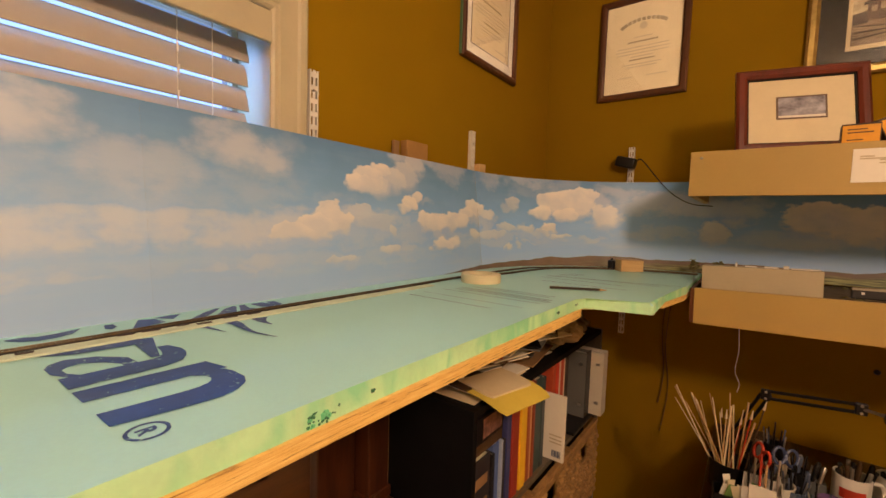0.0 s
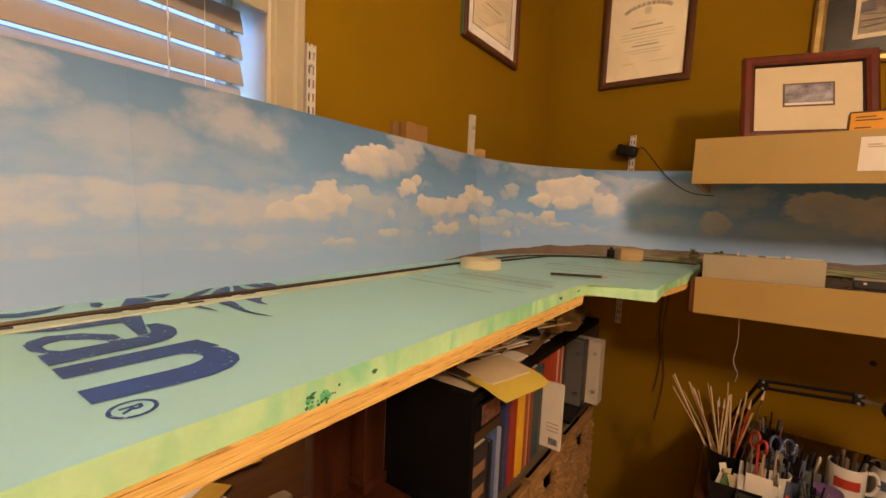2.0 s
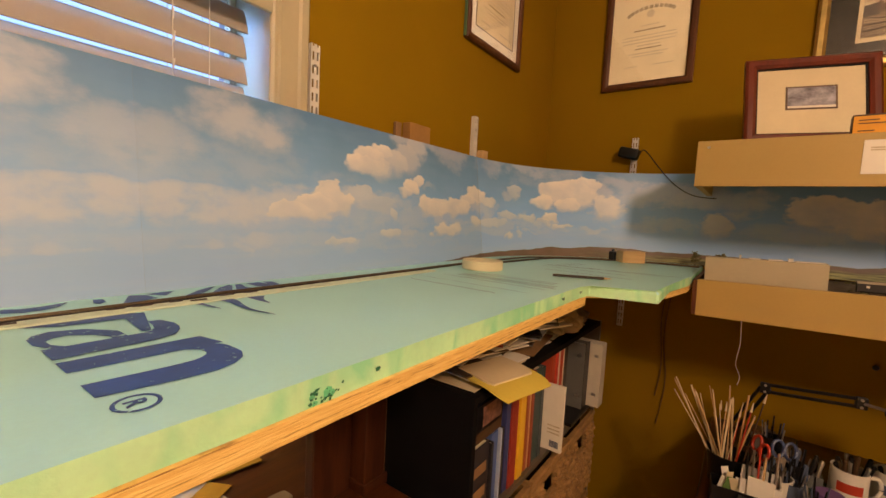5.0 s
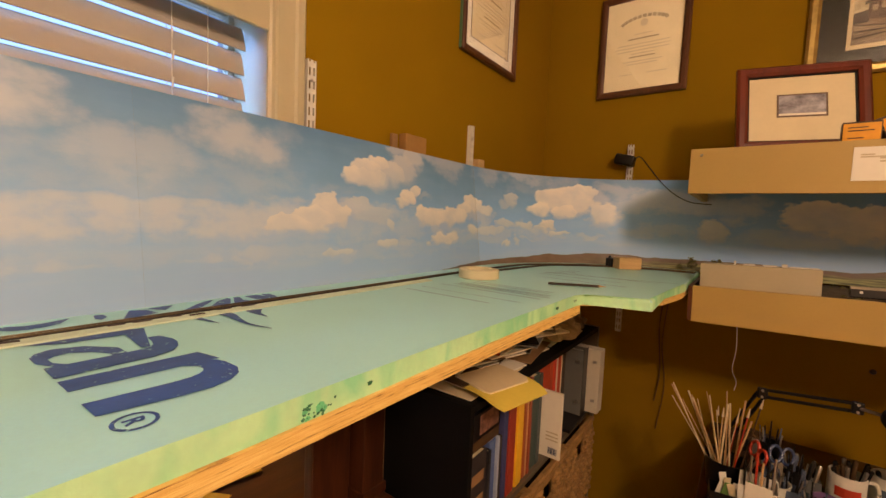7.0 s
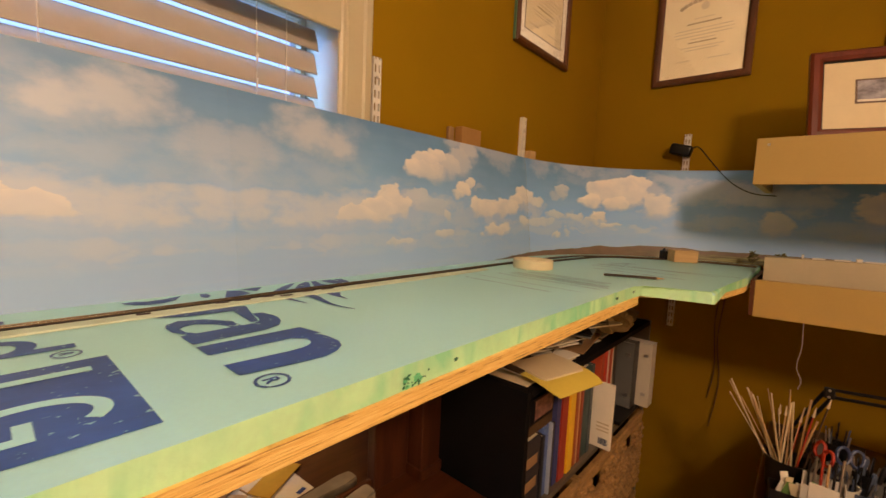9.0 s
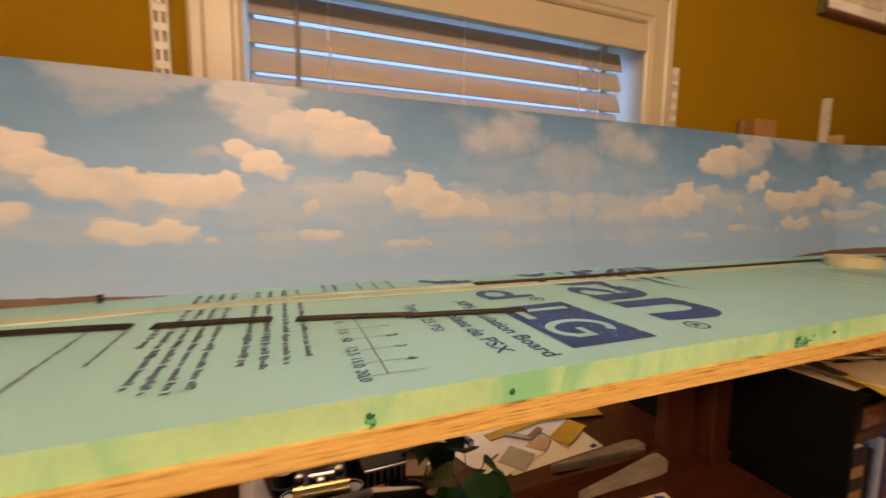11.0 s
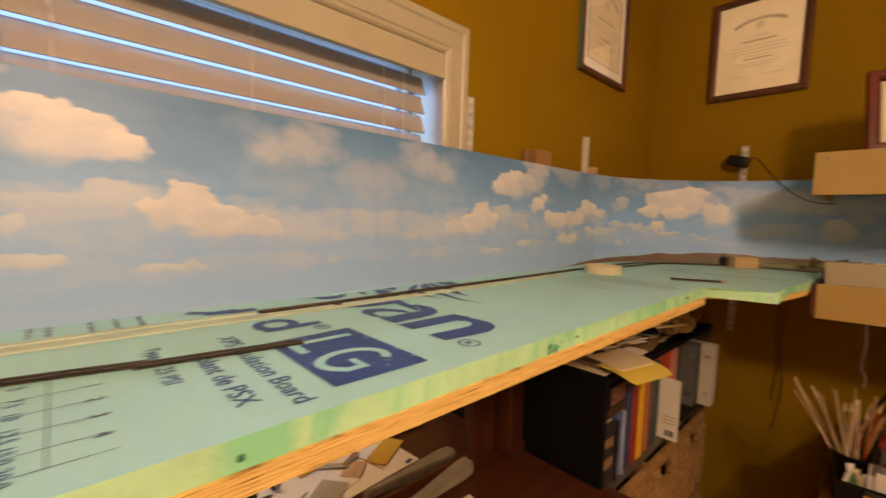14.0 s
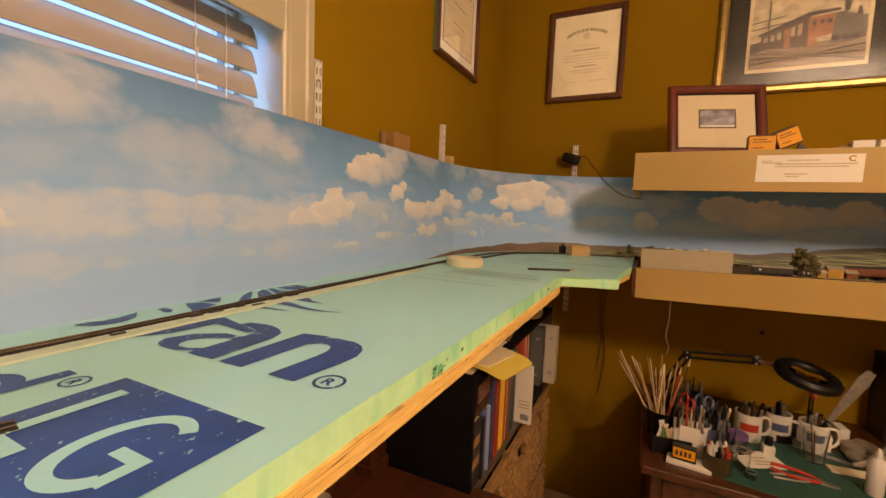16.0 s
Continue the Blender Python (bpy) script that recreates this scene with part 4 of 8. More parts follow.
for v, u0, u1, h in ((0.905, -0.33, -0.10, 0.003), (0.96, -0.33, -0.06, 0.002), (1.03, -0.32, -0.05, 0.003), (1.06, -0.30, -0.05, 0.0035), (1.075, -0.30, -0.05, 0.0035), (1.09, -0.30, -0.06, 0.0035), (1.12, -0.28, -0.07, 0.0035), (1.14, -0.28, -0.07, 0.003), (1.40, -0.20, 0.05, 0.004), (1.48, -0.24, 0.02, 0.004), (1.56, -0.22, 0.10, 0.004)):
    text_bars(v, u0, u1, h)

mark(band, "board_joint", mat("dark_joint", (0.05, 0.075, 0.085), 0.8, var=0.2), "thin dark joint between two foam boards", [(-0.240, 1.522), (-0.06, 1.560), (0.160, 1.612)], 0.0035)
for a, b2, c in ((-0.236, 1.525, 0.05), (-0.22, 1.60, 0.06), (-0.20, 1.64, 0.05)):
    mark(band, "printed_line", grey_ink, "", [(a, b2), (a + c, b2 + 0.012)], 0.006)
stain = mat("dark_green_stain", (0.02, 0.16, 0.075), 0.45, var=0.4, scale=60, bump=0.1)


def blot(x, z, r, n, spread, stain=stain):
    bm = bmesh.new()
    for _ in range(n):
        cx, cz, rr = x + random.gauss(0, spread), z + random.gauss(0, spread * 0.35), r * random.uniform(0.4, 1.1)
        k = 9
        a = [bm.verts.new((cx + rr * random.uniform(0.6, 1.1) * math.cos(2 * math.pi * i / k), 0.0034, min(FZ - 0.011, max(FZ - FT, cz + rr * random.uniform(0.6, 1.1) * math.sin(2 * math.pi * i / k))))) for i in range(k)]
        c = bm.verts.new((cx, 0.0027, cz))
        for i in range(k):
            bm.faces.new((a[i], a[(i + 1) % k], c))
    part("paint_blot", bm, stain, shelf, "dark green paint blot on the cut edge")


pale_stain = mat("pale_green_stain", (0.13, 0.55, 0.27), 0.5, var=0.3, scale=60, bump=0.1)
blot(0.405, 1.3610, 0.0052, 7, 0.010, pale_stain)
blot(-0.183, 1.3590, 0.0040, 4, 0.003, pale_stain)
blot(0.393, 1.367, 0.0035, 5, 0.003)
blot(0.405, 1.362, 0.0024, 22, 0.010)
blot(0.475, 1.366, 0.003, 3, 0.002)
blot(-0.047, 1.363, 0.0034, 4, 0.0015)
blot(-0.182, 1.3640, 0.0036, 5, 0.0018)
blot(-0.183, 1.3560, 0.0024, 3, 0.0022)
blot(1.03, 1.366, 0.005, 4, 0.006)
blot(1.15, 1.367, 0.004, 3, 0.004)

# ---------------------------------------------------------------- model track and roadbed
tie_mat = mat("black_track_ties", (0.034, 0.026, 0.019), 0.6, var=0.3, scale=60, bump=0.1)
rail_mat = mat("rail_metal", (0.20, 0.15, 0.09), 0.35, 0.8, var=0.3, scale=50)
dark_rail = mat("blackened_rail", (0.05, 0.038, 0.028), 0.5, 0.5, var=0.3, scale=50)
cork_cream = mat("cream_caulk_strip", (0.58, 0.70, 0.54), 0.65, var=0.12, scale=25, bump=0.2, bscale=140)


def track(points, name="model_track", label="dark model railway flex track with two metal rails", ties=True, gauge=0.0105, tie=0.019, metal=rail_mat):
    pts = smooth_curve(points, 6)
    t = thing(name, pose(0, 0, 0), label, "model track", "track pieces")
    bm = bmesh.new()
    if ties:
        d = 0.0
        for a, b in zip(pts, pts[1:]):
            seg = (b - a).length
            while d < seg:
                p = a.lerp(b, d / seg)
                yaw = math.degrees(math.atan2((b - a).y, (b - a).x))
                box(bm, -0.0021, 0.0021, -tie / 2, tie / 2, 0, 0.0022, m=pose(p.x, p.y, p.z, 0, 0, yaw))
                d += 0.0062
            d -= seg
    for k in range(len(pts) - 1):
        a, b = pts[k], pts[k + 1]
        yaw = math.degrees(math.atan2((b - a).y, (b - a).x))
        box(bm, 0, (b - a).length + 0.0005, -0.0075, 0.0075, 0, 0.0012, m=pose(a.x, a.y, a.z, 0, 0, yaw))
    part("tie_strip", bm, tie_mat, t)
    for side in (-1, 1):
        bm = bmesh.new()
        line = []
        for k, p in enumerate(pts):
            q = (pts[min(k + 1, len(pts) - 1)] - pts[max(k - 1, 0)]).normalized()
            line.append(p + Vector((-q.y, q.x, 0)) * side * gauge / 2 + Vector((0, 0, 0.0032)))
        tube(bm, line, 0.0011, 6)
        part("rail", bm, metal, t)
    return t


def strip(points, width, z0, z1, name, material, label, category):
    pts = smooth_curve([(x, y, 0) for x, y in points], 8)
    bm = bmesh.new()
    rows = []
    for k, p in enumerate(pts):
        q = (pts[min(k + 1, len(pts) - 1)] - pts[max(k - 1, 0)]).normalized()
        w = width / 2 * (1 + 0.10 * noise.noise((p.x * 9, p.y * 9, 0)))
        o = Vector((-q.y, q.x, 0)) * w
        rows.append([bm.verts.new((v.x, v.y, z)) for v, z in ((p + o, z0), (p + o * 0.85, z1), (p - o * 0.85, z1), (p - o, z0))])
    for a, b in zip(rows, rows[1:]):
        for k in range(4):
            bm.faces.new((a[k], b[k], b[(k + 1) % 4], a[(k + 1) % 4]))
    bm.faces.new(rows[0])
    bm.faces.new(rows[-1][::-1])
    return solid(name, bm, material, label, category)


TZ = FZ + 0.0005
bend = [(ARC0 + 0.555 * math.sin(a), BD_Y - BD_R + 0.555 * math.cos(a), TZ) for a in (0.25, 0.5, 0.75, 1.0, 1.25, 1.5)]
track([(0.108, 0.404, TZ), (0.3, 0.402, TZ), (0.5, 0.407, TZ), (0.9, 0.408, TZ), (1.25, 0.415, TZ)] + bend + [(ARC0 + 0.555, -0.165, TZ)])
bend2 = [(ARC0 + 0.52 * math.sin(a), BD_Y - BD_R + 0.52 * math.cos(a), TZ) for a in (0.45, 0.7, 0.95, 1.2, 1.45)]
track([(1.42, 0.365, TZ)] + bend2 + [(ARC0 + 0.52, -0.165, TZ)])
strip([(-0.66, 0.368), (-0.5, 0.374), (-0.3, 0.378), (0.1, 0.374), (0.6, 0.376), (1.05, 0.380)], 0.030, TZ, FZ + 0.0028, "glue_strip", cork_cream, "cream strip of dried caulk along the track line", "caulk strip")
strip([(-0.64, 0.345), (-0.45, 0.365), (-0.2, 0.405), (0.10, 0.404)], 0.015, TZ, FZ + 0.0030, "glue_strip", cork_cream, "cream strip of dried caulk along the track line", "caulk strip")
for a, b in (((-0.742, 0.345), (-0.600, 0.312)), ((-0.568, 0.302), (-0.432, 0.288)), ((-0.402, 0.278), (-0.266, 0.266)), ((-0.232, 0.254), (-0.076, 0.226)), ((-0.088, 0.222), (0.092, 0.196))):
    ax, ay = a
    bx, by = b
    track([(ax, ay + 0.004, TZ), ((ax + bx) / 2, (ay + by) / 2 + 0.006, TZ), (bx, by + 0.004, TZ)], label="short loose piece of black model track on the foam", tie=0.021 if ax < -0.25 else 0.018, metal=dark_rail)
# strokes fanning out at the throat of the yard
stroke = mat("dark_stroke", (0.016, 0.015, 0.014), 0.6, var=0.3, scale=60)
for pts, wd in (([(-0.846, 0.223), (-0.839, 0.295), (-0.829, 0.373)], (0.002, 0.013)), ([(-0.853, 0.281), (-0.842, 0.324), (-0.823, 0.377)], (0.002, 0.014)), ([(-0.798, 0.286), (-0.787, 0.300), (-0.775, 0.314)], (0.002, 0.010)),
                ([(-0.793, 0.355), (-0.770, 0.393), (-0.745, 0.434)], (0.013, 0.006)), ([(-0.763, 0.353), (-0.738, 0.393), (-0.711, 0.433)], (0.013, 0.006)), ([(-0.737, 0.361), (-0.711, 0.396), (-0.683, 0.432)], (0.013, 0.006)), ([(-0.703, 0.372), (-0.680, 0.403), (-0.656, 0.436)], (0.013, 0.006))):
    mark(band, "drawn_stroke", stroke, "dark tapering strokes drawn on the foam", [(-y, x) for x, y, _ in smooth_curve([(x, y, 0) for x, y in pts], 5)], wd)
for pts in ([(-0.955, 0.235), (-0.925, 0.320), (-0.872, 0.392)], [(-0.960, 0.320), (-0.915, 0.372), (-0.850, 0.412)], [(-0.905, 0.372), (-0.872, 0.395), (-0.830, 0.420)]):
    mark(band, "drawn_stroke", stroke, "dark tapering strokes drawn on the foam", [(-y, x) for x, y, _ in smooth_curve([(x, y, 0) for x, y in pts], 5)], (0.002, 0.008))
strip([(-0.826, 0.372), (-0.800, 0.334), (-0.784, 0.330), (-0.767, 0.350), (-0.650, 0.366)], 0.007, TZ, FZ + 0.0022, "glue_strip", cork_cream, "thin cream strip of caulk bent in a V", "caulk strip")

# short dark shims stuck along the strip
shim_mat = mat("dark_brown_shim", (0.05, 0.035, 0.03), 0.7, var=0.3, scale=40)
for x0, x1, y in ((0.236, 0.253, 0.378), (0.340, 0.360, 0.3855), (0.369, 0.393, 0.3855), (0.416, 0.433, 0.386), (0.442, 0.464, 0.376), (0.489, 0.512, 0.3875), (0.529, 0.553, 0.386)):
    solid("wood_shim", B(0, x1 - x0, -0.0035, 0.0035, 0, 0.0012, bevel=0.0003), shim_mat, "short dark brown shim stuck on the caulk strip", "shim", "shims", at=pose(x0, y, FZ + 0.0029, 0, 0, -4))

# ---------------------------------------------------------------- small things on the foam
bm = bmesh.new()
lathe(bm, [(0.038, 0), (0.038, 0.026), (0.040, 0.027), (0.058, 0.027), (0.060, 0.025), (0.060, 0.002), (0.058, 0), (0.038, 0)], 40)
solid("tape_roll", bm, mat("masking_tape", (0.74, 0.66, 0.44), 0.6, var=0.05, scale=30, bump=0.06, stretch=(1, 1, 8)), "roll of cream masking tape lying on the foam", "tape roll", at=pose(1.215, 0.318, FZ + 0.0003), smooth=True)
pencil = thing("pencil", pose(1.260, 0.118, FZ + 0.004, 0, 0, -62), "dark pencil lying on the foam board", "pencil")
bm = bmesh.new()
rod(bm, (0, 0, 0), (0.135, 0, 0), 0.0037, seg=6)
part("barrel", bm, mat("pencil_paint", (0.045, 0.03, 0.02), 0.35, var=0.2), pencil)
bm = bmesh.new()
rod(bm, (0.135, 0, 0), (0.155, 0, 0), 0.0036, 0.0005, 6)
part("tip", bm, pine, pencil)
solid("wood_block", B(-0.045, 0.045, -0.03, 0.03, 0, 0.046, bevel=0.002), pine, "small pale pine block standing on the layout", "wood block", at=pose(1.945, 0.065, FZ + 0.0003, 0, 0, -52))
bm = bmesh.new()
box(bm, -0.010, 0.010, -0.016, 0.016, 0, 0.038, bevel=0.004)
cyl(bm, 0.007, 0.038, 0.048, 0.004, 10)
solid("switch_motor", bm, black_plastic, "small black switch machine beside the block", "switch machine", at=pose(1.955, 0.135, FZ + 0.0003, 0, 0, -40))
for x, y, h in ((-0.515, 0.455, 0.010),):
    bm = bmesh.new()
    cyl(bm, 0.003, 0, h, 0.002, 8)
    cyl(bm, 0.005, h, h + 0.003, 0.005, 10)
    solid("track_pin", bm, black_plastic, "small dark pin in the foam", "pin", at=pose(x, y, FZ))

# ---------------------------------------------------------------- concrete bridge with a lorry on it
concrete = mat("grey_concrete", (0.26, 0.225, 0.17), 0.75, var=0.14, scale=30, bump=0.2, bscale=160)
asphalt = mat("model_road", (0.085, 0.07, 0.055), 0.8, var=0.2, scale=50, bump=0.2)
A, Bv = Vector((-1.003, 0.372, 0)), Vector((-0.978, 0.127, 0))
yaw = math.degrees(math.atan2((Bv - A).y, (Bv - A).x))
bridge = thing("model_bridge", pose(A.x, A.y, FZ, 0, 0, yaw), "grey concrete model road bridge on arched piers", "model bridge")
bm = bmesh.new()
box(bm, -0.015, 0.60, -0.034, 0.034, 0.0485, 0.0565, bevel=0.0015)
part("deck", bm, concrete, bridge)
part("road_surface", B(-0.015, 0.60, -0.028, 0.028, 0.0567, 0.0574), asphalt, bridge, "dark model road surface")
for s in (-1, 1):
    bm = bmesh.new()
    box(bm, -0.015, 0.60, s * 0.032 - 0.002, s * 0.032 + 0.002, 0.0567, 0.0605, bevel=0.0008)
    box(bm, -0.015, 0.60, s * 0.024 - 0.003, s * 0.024 + 0.003, 0.0425, 0.0484)
    part("parapet", bm, concrete, bridge)
for k in range(7):
    x = 0.012 + 0.080 * k
    bm = bmesh.new()
    prism(bm, [(-0.030, 0), (0.030, 0), (0.027, 0.025), (-0.027, 0.025)], -0.012, 0.012, m=pose(x, 0, 0, 90, 0, 90))
    for s in (-1, 1):
        box(bm, x - 0.005, x + 0.005, s * 0.018 - 0.0045, s * 0.018 + 0.0045, 0.0245, 0.0395)
    box(bm, x - 0.006, x + 0.006, -0.031, 0.031, 0.0385, 0.0424, bevel=0.001)
    part("pier", bm, concrete, bridge)
lorry = thing("model_lorry", pose(-0.992, 0.195, FZ + 0.0575, 0, 0, yaw + 180) @ Matrix.Scale(0.60, 4), "toy lorry with a red cab and white trailer", "toy lorry")
white_plastic = mat("white_plastic", (0.75, 0.72, 0.66), 0.4, var=0.06)
red_plastic = mat("red_plastic", (0.48, 0.045, 0.02), 0.35, var=0.12)
trailer = part("trailer", B(-0.100, 0.002, -0.013, 0.013, 0.008, 0.038, bevel=0.001), white_plastic, lorry, "white box trailer")
part("roof_edge", B(-0.1005, 0.0025, -0.0135, 0.0135, 0.0382, 0.0405), black_plastic, trailer, "black roof edge")
for y in (-0.0136, 0.0132):
    part("side_stripe", B(-0.099, 0.001, y, y + 0.0004, 0.009, 0.014), red_plastic, trailer, "red lower stripe")
part("front_box", B(0.006, 0.032, -0.012, 0.012, 0.008, 0.036, bevel=0.002), cream_paper, lorry, "cream box behind the cab")
bm = bmesh.new()
box(bm, 0.034, 0.064, -0.0135, 0.0135, 0.006, 0.040, bevel=0.008, seg=4)
box(bm, 0.058, 0.078, -0.012, 0.012, 0.006, 0.026, bevel=0.006, seg=3)
part("cab", bm, red_plastic, lorry, "orange-red rounded cab", smooth=True)
chassis = part("chassis", B(-0.098, 0.070, -0.006, 0.006, 0.004, 0.0078), black_plastic, lorry)
for x in (-0.088, -0.074, 0.016, 0.042, 0.066):
    for y in (-0.0115, 0.0115):
        bm = bmesh.new()
        cyl(bm, 0.0052, -0.002, 0.002, seg=14, m=pose(x, y, 0.0053, 90, 0, 0))
        part("wheel", bm, black_plastic, chassis)
for x0, x1 in ((-0.092, -0.066), (-0.060, -0.030), (-0.024, -0.006)):
    for y in (-0.0137, 0.0132):
        part("side_lettering", B(x0, x1, y, y + 0.0005, 0.021, 0.0265), grey_ink, trailer)

# ---------------------------------------------------------------- wooden blocks that hold the backdrop
cardboard = mat("brown_cardboard", (0.30, 0.175, 0.075), 0.7, var=0.08, scale=15, bump=0.1)
solid("wood_block", B(-0.050, 0.050, -0.016, 0.016, 0, 0.095, bevel=0.003), mat("tan_hardboard", (0.38, 0.20, 0.06), 0.7, var=0.1, scale=15), "tan hardboard block fixed behind the backdrop", "wood block", at=pose(1.180, WALL_Y - 0.018, 1.716))
solid("wood_block", B(-0.012, 0.012, -0.006, 0.006, 0, 0.08, bevel=0.002), cardboard, "thin brown clip behind the backdrop", "wood block", at=pose(1.100, WALL_Y - 0.010, 1.725))
for x, z in ((1.575, 1.790), (-0.690, 1.800)):
    solid("wood_block", B(-0.020, 0.020, -0.018, 0.018, -0.12, 0, bevel=0.002), pine, "small pale pine block behind the backdrop", "wood block", at=pose(x, WALL_Y - 0.019, z))


# ---------------------------------------------------------------- framed pictures
def frame_bars(w, h, fw, depth, material, parent, bevel=0.003):
    """Four mitred bars round an opening w x h, in the plane of x and z, standing out to -y from y = 0."""
    for (ax, az), (bx, bz) in (((-1, -1), (1, -1)), ((1, -1), (1, 1)), ((1, 1), (-1, 1)), ((-1, 1), (-1, -1))):
        prof = [(0, 0), (0, -depth * 0.7), (0.3, -depth), (0.75, -depth), (1.0, -depth * 0.75), (1.0, 0)]
        bm = bmesh.new()
        ends = []
        for sx, sz in ((ax, az), (bx, bz)):
            ends.append([bm.verts.new((sx * (w / 2 + fw * u), y, sz * (h / 2 + fw * u))) for u, y in prof])
        n = len(prof)
        for k in range(n):
            bm.faces.new((ends[0][k], ends[1][k], ends[1][(k + 1) % n], ends[0][(k + 1) % n]))
        bm.faces.new(ends[0])
        bm.faces.new(ends[1][::-1])
        part("frame_bar", bm, material, parent)


def line_part(parent, x0, x1, z, h, material, y):
    part("text_bar", B(x0, x1, y - 0.0006, y, z - h / 2, z + h / 2), material, parent)


faded_ink = mat("faded_ink", (0.36, 0.29, 0.18), 0.7, var=0.2, scale=60, bump=0)
pale_ink = mat("pale_ink", (0.56, 0.48, 0.33), 0.7, var=0.1, scale=60, bump=0)


def diploma(at, w, h, fw, frame_mat, label, inner_line=False, mat_col=cream_paper):
    t = thing("framed_diploma", at, label, "framed diploma", "diplomas on the walls")
    frame_bars(w, h, fw, 0.020, frame_mat, t)
    sheet_of = part("backing", B(-w / 2 - 0.002, w / 2 + 0.002, -0.006, 0.0, -h / 2 - 0.002, h / 2 + 0.002), mat_col, t, "cream certificate paper")
    y = -0.0064
    if inner_line:
        for x0, x1, z0, z1 in ((-w * 0.40, w * 0.40, h * 0.395, h * 0.40), (-w * 0.40, w * 0.40, -h * 0.40, -h * 0.395), (-w * 0.40, -w * 0.39, -h * 0.4, h * 0.4), (w * 0.39, w * 0.40, -h * 0.4, h * 0.4)):
            part("border_line", B(x0, x1, y - 0.0006, y, z0, z1), black_plastic, t, "thin dark border line")
        sheet_of = part("certificate", B(-w * 0.385, w * 0.385, y - 0.0012, y, -h * 0.39, h * 0.39), cream_paper, t)
        y -= 0.0014
    # arched heading, a seal, and lines of writing
    bm = bmesh.new()
    for k in range(11):
        a = radians(142 - 104 * k / 10)
        box(bm, -0.008, 0.008, y - 0.0006, y, -h * 0.018, h * 0.018, m=pose(w * 0.36 * math.cos(a), 0, h * 0.155 + w * 0.19 * math.sin(a), 0, 90 - math.degrees(a), 0))
    part("heading", bm, faded_ink, sheet_of, "arched black-letter heading")
    bm = bmesh.new()
    cyl(bm, w * 0.05, -0.0006, 0, seg=20, m=pose(0, y, h * 0.235, 90, 0, 0))
    part("seal", bm, pale_ink, sheet_of, "round printed seal")
    for z, half, hh, ink_of in ((0.115, 0.12, 0.010, pale_ink), (0.065, 0.20, 0.016, faded_ink), (0.005, 0.34, 0.010, pale_ink), (-0.03, 0.36, 0.010, pale_ink), (-0.065, 0.34, 0.010, pale_ink), (-0.10, 0.15, 0.010, pale_ink), (-0.135, 0.17, 0.014, faded_ink), (-0.185, 0.26, 0.010, pale_ink), (-0.215, 0.20, 0.010, pale_ink)):
        line_part(sheet_of, -w * half, w * half, h * z, h * hh, ink_of, y)
    for x0, x1 in ((-0.30, -0.12), (0.08, 0.34)):
        line_part(sheet_of, w * x0, w * x1, -h * 0.325, h * 0.010, pale_ink, y)
    glass = part("glass", B(-w / 2, w / 2, -0.0105, -0.0095, -h / 2, h / 2), clear_glass, t)
    glass.visible_shadow = False
    return t


on_east = lambda y, z, tip=0.0: pose(FAR_X - 0.001, y, z, 0, 0, -90)  # noqa: E731
diploma(on_east(0.136, 2.390), 0.322, 0.405, 0.029, walnut, "diploma in a dark walnut frame on the wall")
bm = bmesh.new()
d1 = diploma(pose(1.648, WALL_Y - 0.001, 2.402), 0.372, 0.400, 0.026, walnut, "diploma in a walnut frame with a black inner line", True, paper)
part("edge_strip", B(-0.2160, -0.2122, -0.012, -0.002, -0.222, 0.20), mat("green_edge", (0.10, 0.20, 0.10), 0.5), d1, "green felt edge")

# large railway picture in a gilt frame
gilt = mat("gilt_frame", (0.44, 0.32, 0.11), 0.34, 0.9, var=0.25, scale=30, bump=0.15, bscale=80)
grey_mat = mat("slate_mount", (0.020, 0.019, 0.014), 0.9, var=0.05, scale=30, bump=0.08, bscale=300, spec=0.08)
pic = thing("framed_picture", on_east(-0.812, 2.445), "railway picture in a gilt frame with grey mount", "framed picture")
PW, PH = 0.676, 0.565
frame_bars(PW, PH, 0.034, 0.022, gilt, pic)
part("mount", B(-PW / 2 - 0.002, PW / 2 + 0.002, -0.008, 0, -PH / 2 - 0.002, PH / 2 + 0.002), grey_mat, pic, "slate grey mount board")
part("print_border", B(-0.261, 0.149, -0.0095, -0.008, -0.227, 0.260), mat("cream_border", (0.50, 0.40, 0.22), 0.6, var=0.06, scale=12, bump=0), pic, "cream border of the print")
sepia = lambda name, c, **k: mat(name, c, 0.7, var=0.35, scale=34, bump=0, **k)  # noqa: E731
pY = -0.0101
UPRIGHT = Matrix(((1, 0, 0, 0), (0, 0, -1, 0), (0, 1, 0, 0), (0, 0, 0, 1)))
layer = [pY]


def printed(name, outline, material, label=""):
    """A flat patch of the picture in x, z, each a hair before the last."""
    bm = bmesh.new()
    layer[0] -= 0.00012
    prism(bm, outline, -layer[0] - 0.0004, -layer[0], m=Matrix.Translation((-0.007, 0, 0.010)) @ UPRIGHT)
    part(name, bm, material, pic, label)


